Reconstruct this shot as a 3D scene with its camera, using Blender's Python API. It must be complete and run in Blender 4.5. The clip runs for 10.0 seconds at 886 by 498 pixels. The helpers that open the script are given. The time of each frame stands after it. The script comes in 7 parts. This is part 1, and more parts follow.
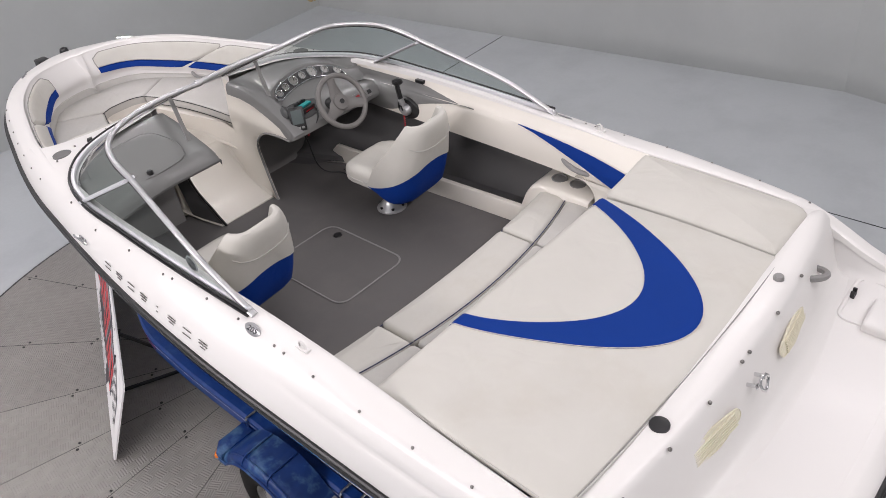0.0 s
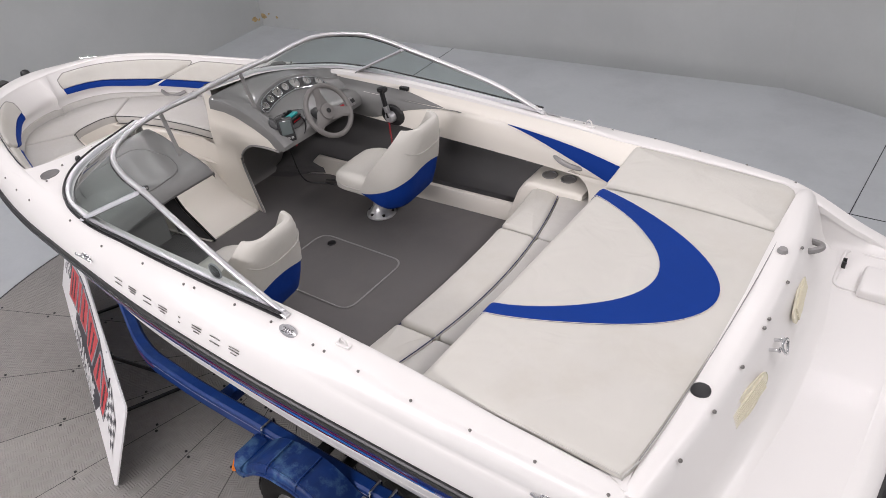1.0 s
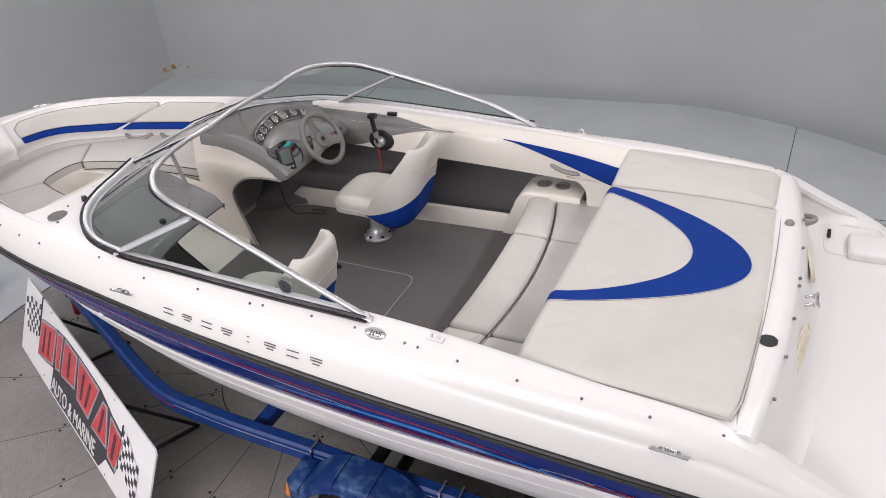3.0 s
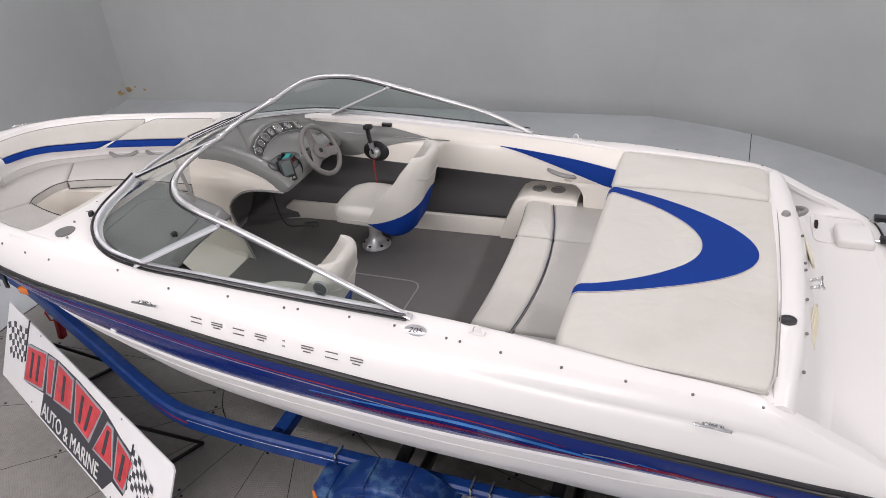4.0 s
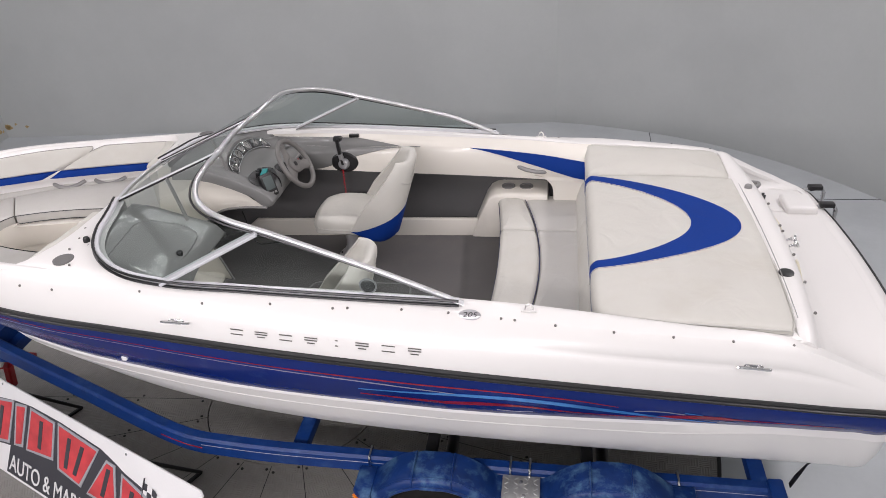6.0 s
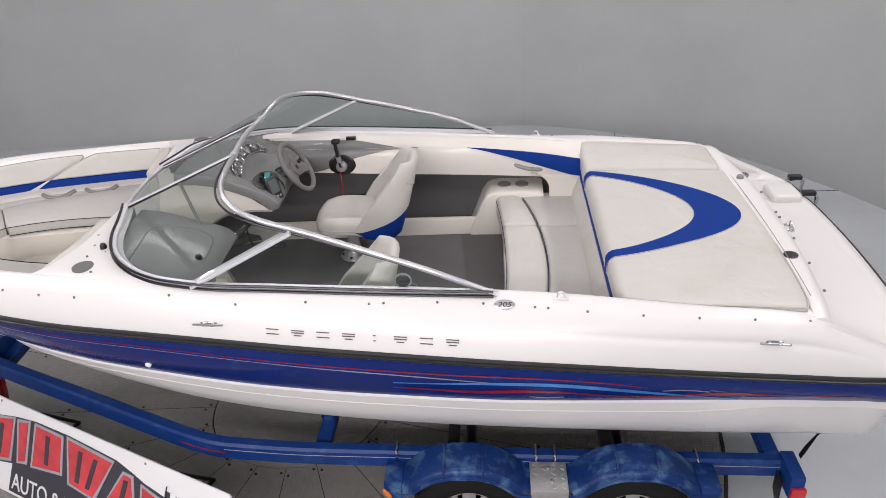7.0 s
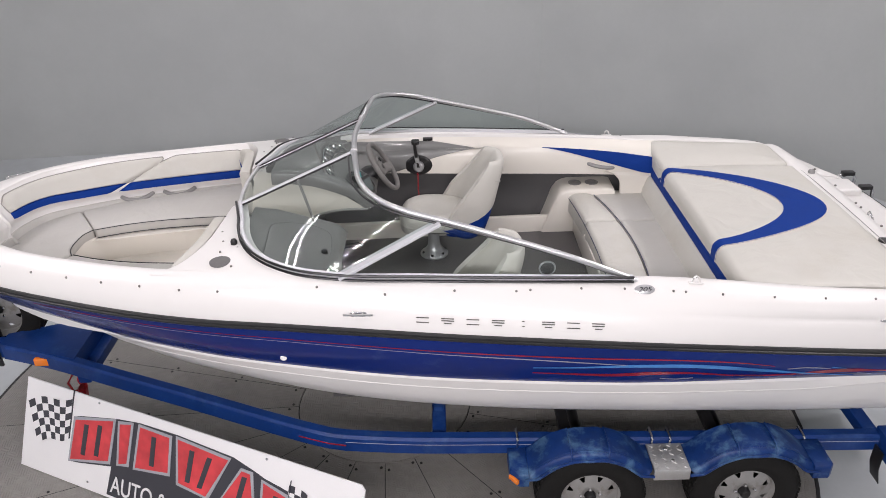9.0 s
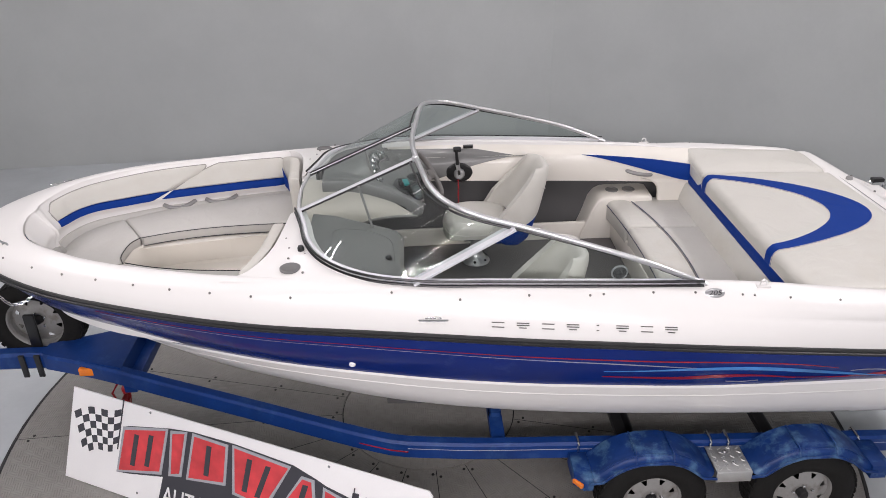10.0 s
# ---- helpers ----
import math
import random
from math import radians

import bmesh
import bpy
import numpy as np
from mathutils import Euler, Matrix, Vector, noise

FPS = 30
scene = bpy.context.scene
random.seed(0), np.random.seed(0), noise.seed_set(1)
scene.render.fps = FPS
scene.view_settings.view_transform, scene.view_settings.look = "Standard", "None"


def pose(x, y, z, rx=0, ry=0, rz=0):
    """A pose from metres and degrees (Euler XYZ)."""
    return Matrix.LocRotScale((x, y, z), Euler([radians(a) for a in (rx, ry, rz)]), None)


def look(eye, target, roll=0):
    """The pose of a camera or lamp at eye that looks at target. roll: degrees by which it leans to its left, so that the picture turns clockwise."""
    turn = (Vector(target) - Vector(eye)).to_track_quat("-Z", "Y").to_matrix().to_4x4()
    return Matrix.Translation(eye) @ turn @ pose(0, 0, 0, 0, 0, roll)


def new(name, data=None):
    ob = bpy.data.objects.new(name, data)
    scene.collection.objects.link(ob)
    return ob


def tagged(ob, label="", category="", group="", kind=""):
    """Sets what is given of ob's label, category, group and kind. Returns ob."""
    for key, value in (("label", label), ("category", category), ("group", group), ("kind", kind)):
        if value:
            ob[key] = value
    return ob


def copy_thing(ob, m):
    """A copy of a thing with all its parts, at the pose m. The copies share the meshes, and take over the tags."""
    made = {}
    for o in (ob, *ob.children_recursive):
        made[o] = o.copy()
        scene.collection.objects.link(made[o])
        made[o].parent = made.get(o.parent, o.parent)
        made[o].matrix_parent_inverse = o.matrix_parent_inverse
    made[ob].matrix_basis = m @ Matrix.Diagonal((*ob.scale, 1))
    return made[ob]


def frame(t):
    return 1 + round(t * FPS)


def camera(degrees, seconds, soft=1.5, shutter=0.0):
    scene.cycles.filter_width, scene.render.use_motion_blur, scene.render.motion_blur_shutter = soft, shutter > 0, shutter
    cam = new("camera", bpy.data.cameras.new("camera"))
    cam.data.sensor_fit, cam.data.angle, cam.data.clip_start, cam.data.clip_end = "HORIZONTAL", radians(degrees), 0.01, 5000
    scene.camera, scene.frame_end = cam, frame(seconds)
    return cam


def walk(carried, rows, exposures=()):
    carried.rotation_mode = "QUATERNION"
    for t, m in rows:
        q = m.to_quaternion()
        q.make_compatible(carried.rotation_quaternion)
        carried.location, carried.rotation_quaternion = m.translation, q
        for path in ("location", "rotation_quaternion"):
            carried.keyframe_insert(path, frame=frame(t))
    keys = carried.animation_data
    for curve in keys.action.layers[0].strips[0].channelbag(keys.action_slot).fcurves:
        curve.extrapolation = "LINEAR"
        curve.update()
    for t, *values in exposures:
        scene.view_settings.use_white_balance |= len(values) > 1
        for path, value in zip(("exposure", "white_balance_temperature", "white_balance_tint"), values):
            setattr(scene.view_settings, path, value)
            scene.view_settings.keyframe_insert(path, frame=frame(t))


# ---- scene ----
cam = camera(60.8, 10.0, soft=0.45)
# seconds, eye, target, roll
PATH = [
    (0.0, (2.2845, -2.1442, 3.5257), (-0.0479, 0.1049, 1.1802), -7.689),
    (0.5, (2.1750, -2.3207, 3.5276), (-0.0317, 0.0700, 1.2005), -7.427),
    (1.0, (2.0569, -2.4936, 3.5287), (-0.0250, 0.0292, 1.2264), -7.147),
    (1.5, (1.9280, -2.6633, 3.5317), (-0.0291, -0.0172, 1.2584), -6.897),
    (2.0, (1.7850, -2.8289, 3.5324), (-0.0482, -0.0660, 1.2950), -6.578),
    (2.5, (1.6379, -2.9883, 3.5303), (-0.0686, -0.1125, 1.3353), -6.206),
    (4.0, (1.1528, -3.4222, 3.5194), (-0.1364, -0.2569, 1.4412), -4.823),
    (4.5, (0.9672, -3.5423, 3.5085), (-0.1629, -0.3007, 1.4554), -4.447),
    (5.0, (0.7936, -3.6479, 3.5093), (-0.1727, -0.3443, 1.4715), -4.197),
    (5.5, (0.6099, -3.7434, 3.5096), (-0.1669, -0.3813, 1.4865), -3.956),
    (7.0, (0.0065, -3.9764, 3.5147), (-0.2628, -0.5142, 1.5297), -2.954),
    (7.5, (-0.2129, -4.0416, 3.5113), (-0.3856, -0.5646, 1.5415), -2.571),
    (8.0, (-0.4398, -4.0915, 3.5090), (-0.5439, -0.6044, 1.5522), -2.2),
    (8.5, (-0.6738, -4.1332, 3.5081), (-0.7218, -0.6389, 1.5619), -1.918),
    (9.0, (-0.9112, -4.1604, 3.5110), (-0.9085, -0.6585, 1.5779), -1.657),
    (9.5, (-1.1480, -4.1762, 3.5092), (-1.0891, -0.6629, 1.5980), -1.354),
    (10.0, (-1.3766, -4.1763, 3.5098), (-1.2504, -0.6524, 1.6214), -0.975),
]
walk(cam, [(t, look(e, g, r)) for t, e, g, r in PATH])

# ---- light and exposure ----
world = bpy.data.worlds.new("world")
scene.world = world
world.use_nodes = True
world.node_tree.nodes["Background"].inputs[0].default_value = (0.8, 0.85, 1.0, 1)
world.node_tree.nodes["Background"].inputs[1].default_value = 0.05
scene.view_settings.exposure = 0.0
CENTRE = (-1.35, 0.0)
TINT = (1.0, 0.936, 0.968)


def tube_lamp(m, width, length, watts):
    data = bpy.data.lights.new("tube_lamp", "AREA")
    data.shape, data.size, data.size_y = "RECTANGLE", width, length
    data.energy, data.color = watts, TINT
    ob = new("tube_lamp", data)
    ob.matrix_world = m
    return tagged(ob, "long white fluorescent tube lamp", "lamp", "tube lamps")


# double tubes overhead; lower unseen rows added at the sides and ends for brightness
TUBES = [(-1.2, -5.2, 3.8, 90, 7.0, 136.0), (-1.2, -1.7, 5.75, 90, 7.5, 16.0), (-1.2, 1.7, 5.75, 90, 7.5, 16.0), (-1.2, 4.4, 5.3, 90, 7.0, 30.0), (-5.9, 0.0, 5.2, 0, 5.5, 46.0), (3.6, 0.0, 5.0, 0, 5.5, 60.0)]
for lx, ly, lz, rz, length, watts in TUBES:
    for off in (-0.11, 0.11):
        ox, oy = (off, 0) if rz == 0 else (0, off)
        if lz < 5.5:
            m = Matrix.Translation((lx + ox, ly + oy, lz)) @ look((0, 0, 0), Vector((CENTRE[0] if rz == 0 else lx, CENTRE[1] if rz else ly, 1.0)) - Vector((lx, ly, lz)))
            ob = tube_lamp(m, length, 0.034, watts)
        else:
            ob = tube_lamp(pose(lx + ox, ly + oy, lz), length, 0.06, watts)

# ---- materials ----
def material(name, colour, rough=0.5, metal=0.0, grain=40.0, vary=0.06, stain=1.5, stained=0.05, bump=0.0, coat=0.0, spec=0.5, islands=0.0):
    m = bpy.data.materials.new(name)
    m.use_nodes = True
    nt = m.node_tree
    b = nt.nodes["Principled BSDF"]
    where = nt.nodes.new("ShaderNodeTexCoord")
    fine, broad = nt.nodes.new("ShaderNodeTexNoise"), nt.nodes.new("ShaderNodeTexNoise")
    for n, s, d in ((fine, grain, 4.0), (broad, stain, 3.0)):
        n.inputs["Scale"].default_value, n.inputs["Detail"].default_value = s, d
        nt.links.new(where.outputs["Object"], n.inputs["Vector"])

    def maths(op, a, c):
        n = nt.nodes.new("ShaderNodeMath")
        n.operation = op
        for i, v in enumerate((a, c)):
            if isinstance(v, (int, float)):
                n.inputs[i].default_value = v
            else:
                nt.links.new(v, n.inputs[i])
        return n.outputs[0]

    f = maths("MULTIPLY", maths("SUBTRACT", fine.outputs["Fac"], 0.5), vary * 2)
    g = maths("MULTIPLY", maths("SUBTRACT", broad.outputs["Fac"], 0.5), stained * 2)
    value = maths("ADD", maths("ADD", f, g), 1.0)
    if islands:
        info = nt.nodes.new("ShaderNodeObjectInfo")
        value = maths("ADD", value, maths("MULTIPLY", maths("SUBTRACT", info.outputs["Random"], 0.5), islands))
    hsv = nt.nodes.new("ShaderNodeHueSaturation")
    hsv.inputs["Color"].default_value = (*colour, 1)
    nt.links.new(value, hsv.inputs["Value"])
    nt.links.new(hsv.outputs[0], b.inputs["Base Color"])
    r = maths("ADD", maths("MULTIPLY", maths("SUBTRACT", broad.outputs["Fac"], 0.5), 0.2 * rough), rough)
    nt.links.new(r, b.inputs["Roughness"])
    b.inputs["Metallic"].default_value = metal
    b.inputs["Coat Weight"].default_value = coat
    b.inputs["Coat Roughness"].default_value = 0.06
    b.inputs["Specular IOR Level"].default_value = spec
    if bump:
        bn = nt.nodes.new("ShaderNodeBump")
        bn.inputs["Strength"].default_value, bn.inputs["Distance"].default_value = bump, 0.002
        nt.links.new(fine.outputs["Fac"], bn.inputs["Height"])
        nt.links.new(bn.outputs[0], b.inputs["Normal"])
    return m


def glass(name, tint):
    """Thin tinted pane: clear, with a glossy face."""
    m = bpy.data.materials.new(name)
    m.use_nodes = True
    nt = m.node_tree
    nt.nodes.remove(nt.nodes["Principled BSDF"])
    clear, gloss, mix, rim, power, add = [nt.nodes.new(k) for k in ("ShaderNodeBsdfTransparent", "ShaderNodeBsdfGlossy", "ShaderNodeMixShader", "ShaderNodeLayerWeight", "ShaderNodeMath", "ShaderNodeMath")]
    clear.inputs[0].default_value = (*tint, 1)
    gloss.inputs["Roughness"].default_value = 0.02
    rim.inputs["Blend"].default_value = 0.5
    power.operation, add.operation = "POWER", "MULTIPLY_ADD"
    power.inputs[1].default_value = 5.0
    add.inputs[1].default_value, add.inputs[2].default_value = 0.9, 0.04
    nt.links.new(rim.outputs["Facing"], power.inputs[0])
    nt.links.new(power.outputs[0], add.inputs[0])
    nt.links.new(add.outputs[0], mix.inputs[0])
    nt.links.new(clear.outputs[0], mix.inputs[1])
    nt.links.new(gloss.outputs[0], mix.inputs[2])
    nt.links.new(mix.outputs[0], nt.nodes["Material Output"].inputs[0])
    return m


GEL = material("white_gelcoat", (0.735, 0.718, 0.70), 0.3, grain=300, vary=0.01, stain=1.2, stained=0.025, coat=0.12)
GEL_IN = material("cream_liner_gelcoat", (0.75, 0.715, 0.65), 0.3, grain=200, vary=0.015, stain=3, stained=0.03, coat=0.2)
BLUE_HULL = material("blue_gelcoat", (0.005, 0.020, 0.155), 0.2, grain=60, vary=0.05, stain=2.5, stained=0.18, coat=0.04, spec=0.16)
RUBBER = material("black_rubber", (0.011, 0.011, 0.012), 0.38, grain=120, vary=0.15, bump=0.1)
VINYL = material("off_white_vinyl", (0.548, 0.534, 0.492), 0.5, grain=700, vary=0.03, stain=4, stained=0.06, bump=0.25)
VINYL_G = material("light_grey_vinyl", (0.48, 0.468, 0.44), 0.45, grain=700, vary=0.03, stain=4, stained=0.05, bump=0.25)
VINYL_B = material("blue_vinyl", (0.006, 0.036, 0.225), 0.6, grain=700, vary=0.05, stain=3, stained=0.08, bump=0.25, spec=0.08)
CARPET = material("dark_grey_vinyl_floor", (0.118, 0.112, 0.110), 0.8, grain=500, vary=0.16, stain=2.2, stained=0.14, bump=0.35)
# lighter than the other carpet, to offset the shade under the dash
FOOTWELL = material("footwell_carpet_lightened", (0.22, 0.215, 0.21), 0.9, grain=600, vary=0.2, stain=2.5, stained=0.15, bump=0.5)
CARPET_D = material("dark_carpet", (0.098, 0.096, 0.097), 0.9, grain=600, vary=0.25, stain=2.5, stained=0.2, bump=0.6)
DASH = material("grey_dash_plastic", (0.172, 0.172, 0.168), 0.34, grain=300, vary=0.02, stain=2, stained=0.06, coat=0.3)
GREY = material("mid_grey_plastic", (0.24, 0.235, 0.23), 0.4, grain=200, vary=0.03)
BLACK = material("black_plastic", (0.012, 0.012, 0.013), 0.35, grain=100, vary=0.1)
ALU = material("brushed_aluminium", (0.62, 0.62, 0.63), 0.36, 0.75, grain=250, vary=0.02, stain=6, stained=0.05)
RAIL_ALU = material("polished_aluminium_rail", (0.62, 0.62, 0.63), 0.30, 0.9, grain=250, vary=0.02, stain=6, stained=0.05)
FRAME = material("satin_anodised_aluminium", (0.66, 0.66, 0.69), 0.36, 0.35, grain=250, vary=0.02, stain=6, stained=0.05)
STEEL = material("polished_steel", (0.70, 0.70, 0.71), 0.12, 1.0, grain=80, vary=0.04)
TRAILER = material("blue_trailer_paint", (0.005, 0.034, 0.17), 0.4, grain=60, vary=0.12, stain=5, stained=0.35, coat=0.0, spec=0.3)
FENDER = material("faded_blue_fender_plastic", (0.004, 0.027, 0.132), 0.42, grain=22, vary=0.3, stain=5, stained=0.5, bump=0.15, spec=0.3)
TYRE = material("tyre_rubber", (0.012, 0.0115, 0.011), 0.8, grain=60, vary=0.3, stain=8, stained=0.3, bump=0.3, spec=0.2)
RIM = material("silver_wheel_paint", (0.31, 0.305, 0.295), 0.42, 0.3, grain=60, vary=0.08, stain=9, stained=0.15)
AMBER = material("amber_lens", (0.85, 0.22, 0.02), 0.2, coat=0.5)
RED = material("red_lens", (0.55, 0.015, 0.02), 0.25, coat=0.4)
RED_P = material("red_paint", (0.42, 0.012, 0.02), 0.35)
SIGN_W = material("white_sign_board", (0.84, 0.83, 0.83), 0.4, grain=90, vary=0.02, stain=3, stained=0.05)
SIGN_R = material("red_print", (0.60, 0.055, 0.065), 0.4, grain=10, vary=0.4, stain=6, stained=0.45)
SIGN_K = material("charcoal_print", (0.045, 0.045, 0.055), 0.45)
SIGN_S = material("silver_print", (0.36, 0.37, 0.40), 0.4, grain=30, vary=0.2)
STRIPE_R = material("red_hull_stripe", (0.30, 0.012, 0.03), 0.25, grain=12, vary=0.4, stain=5, stained=0.4, coat=0.4)
STRIPE_L = material("light_blue_hull_stripe", (0.06, 0.24, 0.62), 0.25, grain=12, vary=0.4, stain=5, stained=0.4, coat=0.4)
STRIPE_P = material("pale_hull_stripe", (0.33, 0.33, 0.42), 0.25, coat=0.4)
WALL = material("grey_wall_paint", (0.445, 0.462, 0.456), 0.65, grain=25, vary=0.02, stain=0.7, stained=0.05, bump=0.08)
FLOOR = material("grey_floor_paint", (0.48, 0.505, 0.52), 0.26, grain=30, vary=0.03, stain=0.8, stained=0.07, bump=0.05)
CEIL = material("ceiling_paint", (0.75, 0.75, 0.75), 0.8)
JOINT = material("dark_joint", (0.03, 0.03, 0.032), 0.7)
STAIN = material("bare_plaster", (0.45, 0.33, 0.16), 0.85, grain=60, vary=0.5, stain=20, stained=0.6)
PANE = glass("windshield_glass", (0.75, 0.81, 0.79))
CHROME_LABEL = material("silver_emblem", (0.42, 0.42, 0.43), 0.3, 0.6)
GAUGE = material("gauge_face", (0.34, 0.335, 0.32), 0.3, grain=160, vary=0.5)
COVE = material("dark_grey_instrument_plastic", (0.055, 0.055, 0.056), 0.32, grain=300, vary=0.04)
TEAL = material("teal_plastic", (0.02, 0.30, 0.30), 0.4)
SCREEN = material("dark_screen", (0.10, 0.12, 0.12), 0.08)


def worn(m, colour, scale, low, high, most):
    """Pale worn patches laid over a paint."""
    nt = m.node_tree
    b = nt.nodes["Principled BSDF"]
    old = b.inputs["Base Color"].links[0].from_socket
    where, noise, ramp, mix = [nt.nodes.new(k) for k in ("ShaderNodeTexCoord", "ShaderNodeTexNoise", "ShaderNodeMapRange", "ShaderNodeMix")]
    noise.inputs["Scale"].default_value, noise.inputs["Detail"].default_value, noise.inputs["Roughness"].default_value = scale, 6.0, 0.62
    nt.links.new(where.outputs["Object"], noise.inputs["Vector"])
    for k, x in ((1, low), (2, high), (3, 0.0), (4, most)):
        ramp.inputs[k].default_value = x
    nt.links.new(noise.outputs["Fac"], ramp.inputs[0])
    mix.data_type = "RGBA"
    nt.links.new(ramp.outputs[0], mix.inputs[0])
    nt.links.new(old, mix.inputs[6])
    mix.inputs[7].default_value = (*colour, 1)
    nt.links.new(mix.outputs[2], b.inputs["Base Color"])


def wrinkled(m, scale, strength, distance):
    """Broad soft unevenness under a material's own relief."""
    nt = m.node_tree
    b = nt.nodes["Principled BSDF"]
    where, noise, bump = [nt.nodes.new(k) for k in ("ShaderNodeTexCoord", "ShaderNodeTexNoise", "ShaderNodeBump")]
    noise.inputs["Scale"].default_value, noise.inputs["Detail"].default_value, noise.inputs["Distortion"].default_value = scale, 2.0, 1.2
    bump.inputs["Strength"].default_value, bump.inputs["Distance"].default_value = strength, distance
    nt.links.new(where.outputs["Object"], noise.inputs["Vector"])
    nt.links.new(noise.outputs["Fac"], bump.inputs["Height"])
    if b.inputs["Normal"].links:
        nt.links.new(bump.outputs[0], b.inputs["Normal"].links[0].from_node.inputs["Normal"])
    else:
        nt.links.new(bump.outputs[0], b.inputs["Normal"])


wrinkled(VINYL, 5.0, 0.35, 0.02)
wrinkled(VINYL_G, 6.0, 0.35, 0.02)
wrinkled(VINYL_B, 5.0, 0.25, 0.02)
wrinkled(GEL, 2.2, 0.10, 0.02)
wrinkled(BLUE_HULL, 3.0, 0.12, 0.02)
wrinkled(FENDER, 9.0, 0.3, 0.01)
worn(FENDER, (0.085, 0.18, 0.30), 9.0, 0.50, 0.68, 0.8)
worn(RIM, (0.12, 0.09, 0.06), 14.0, 0.52, 0.72, 0.6)
worn(BLUE_HULL, (0.05, 0.085, 0.24), 7.0, 0.60, 0.74, 0.3)
worn(TRAILER, (0.06, 0.13, 0.28), 9.0, 0.55, 0.75, 0.35)
worn(VINYL, (0.46, 0.43, 0.37), 2.2, 0.50, 0.75, 0.5)
worn(VINYL_G, (0.42, 0.40, 0.36), 2.6, 0.50, 0.75, 0.5)
worn(WALL, (0.392, 0.406, 0.402), 0.55, 0.42, 0.62, 0.6)
worn(FLOOR, (0.37, 0.385, 0.40), 1.1, 0.45, 0.70, 0.5)
worn(CARPET, (0.15, 0.14, 0.135), 3.0, 0.5, 0.75, 0.5)


def tread_plate():
    """Aluminium floor plate with rows of short raised bars that change direction in a basket weave."""
    m = material("aluminium_tread_plate", (0.285, 0.272, 0.256), 0.5, 0.3, grain=18, vary=0.16, stain=1.6, stained=0.22, islands=0.10)
    nt = m.node_tree
    b = nt.nodes["Principled BSDF"]
    where = nt.nodes.new("ShaderNodeTexCoord")
    weave = []
    checker = nt.nodes.new("ShaderNodeTexChecker")
    checker.inputs["Scale"].default_value = 16.0
    nt.links.new(where.outputs["Object"], checker.inputs["Vector"])
    for axis in ("X", "Y"):
        w = nt.nodes.new("ShaderNodeTexWave")
        w.bands_direction = axis
        w.inputs["Scale"].default_value = 20.0
        nt.links.new(where.outputs["Object"], w.inputs["Vector"])
        weave.append(w)
    mix = nt.nodes.new("ShaderNodeMix")
    nt.links.new(checker.outputs["Fac"], mix.inputs[0])
    nt.links.new(weave[0].outputs["Fac"], mix.inputs[2])
    nt.links.new(weave[1].outputs["Fac"], mix.inputs[3])
    bn = nt.nodes.new("ShaderNodeBump")
    bn.inputs["Strength"].default_value, bn.inputs["Distance"].default_value = 0.5, 0.004
    nt.links.new(mix.outputs[0], bn.inputs["Height"])
    nt.links.new(bn.outputs[0], b.inputs["Normal"])
    return m


TREAD = tread_plate()

# ---- building tools ----
def link_mesh(name, verts, faces, mats, parent=None, label="", smooth=True, which=None):
    me = bpy.data.meshes.new(name)
    me.from_pydata([tuple(v) for v in verts], [], faces)
    for m in mats if isinstance(mats, (list, tuple)) else [mats]:
        me.materials.append(m)
    if which:
        me.polygons.foreach_set("material_index", which)
    bm = bmesh.new()
    bm.from_mesh(me)
    bmesh.ops.remove_doubles(bm, verts=bm.verts, dist=1e-5)
    bmesh.ops.recalc_face_normals(bm, faces=bm.faces)
    bm.to_mesh(me)
    bm.free()
    me.polygons.foreach_set("use_smooth", [smooth] * len(me.polygons))
    if smooth:
        me.set_sharp_from_angle(angle=radians(40))
    ob = new(name, me)
    ob.parent = parent
    if label:
        ob["label"] = label
    return ob


def part(name, bm, mat, parent, label="", smooth=True):
    """Links a bmesh as one mesh under a thing or a part."""
    me = bpy.data.meshes.new(name)
    bmesh.ops.recalc_face_normals(bm, faces=bm.faces)
    bm.to_mesh(me)
    bm.free()
    me.materials.append(mat)
    me.polygons.foreach_set("use_smooth", [smooth] * len(me.polygons))
    if smooth:
        me.set_sharp_from_angle(angle=radians(40))
    ob = new(name, me)
    ob.parent = parent
    if label:
        ob["label"] = label
    return ob


def thing(name, label, category, group="", at=(0, 0, 0), turn=0.0):
    e = new(name)
    e.matrix_world = pose(*at, 0, 0, turn)
    e.empty_display_size = 0.1
    return tagged(e, label, category, group)


def spline(points, n):
    """n points along a smooth curve through the given ones."""
    p = [Vector(q) for q in points]
    p = [p[0] * 2 - p[1]] + p + [p[-1] * 2 - p[-2]]
    lens = [0.0]
    for a, b in zip(p[1:-2], p[2:-1]):
        lens.append(lens[-1] + max((b - a).length, 1e-6))
    out = []
    for k in range(n):
        s = lens[-1] * k / (n - 1)
        i = min(max(j for j, l in enumerate(lens) if l <= s + 1e-9), len(lens) - 2)
        t = (s - lens[i]) / (lens[i + 1] - lens[i])
        a, b, c, d = p[i:i + 4]
        da, db = (b - a).length, (c - b).length
        dc = (d - c).length
        m1 = ((b - a) / max(da, 1e-6) * db + (c - b) / max(db, 1e-6) * da) / (da + db) * db
        m2 = ((c - b) / max(db, 1e-6) * dc + (d - c) / max(dc, 1e-6) * db) / (db + dc) * db
        out.append(b * (2 * t**3 - 3 * t**2 + 1) + m1 * (t**3 - 2 * t**2 + t) + c * (-2 * t**3 + 3 * t**2) + m2 * (t**3 - t**2))
    return out


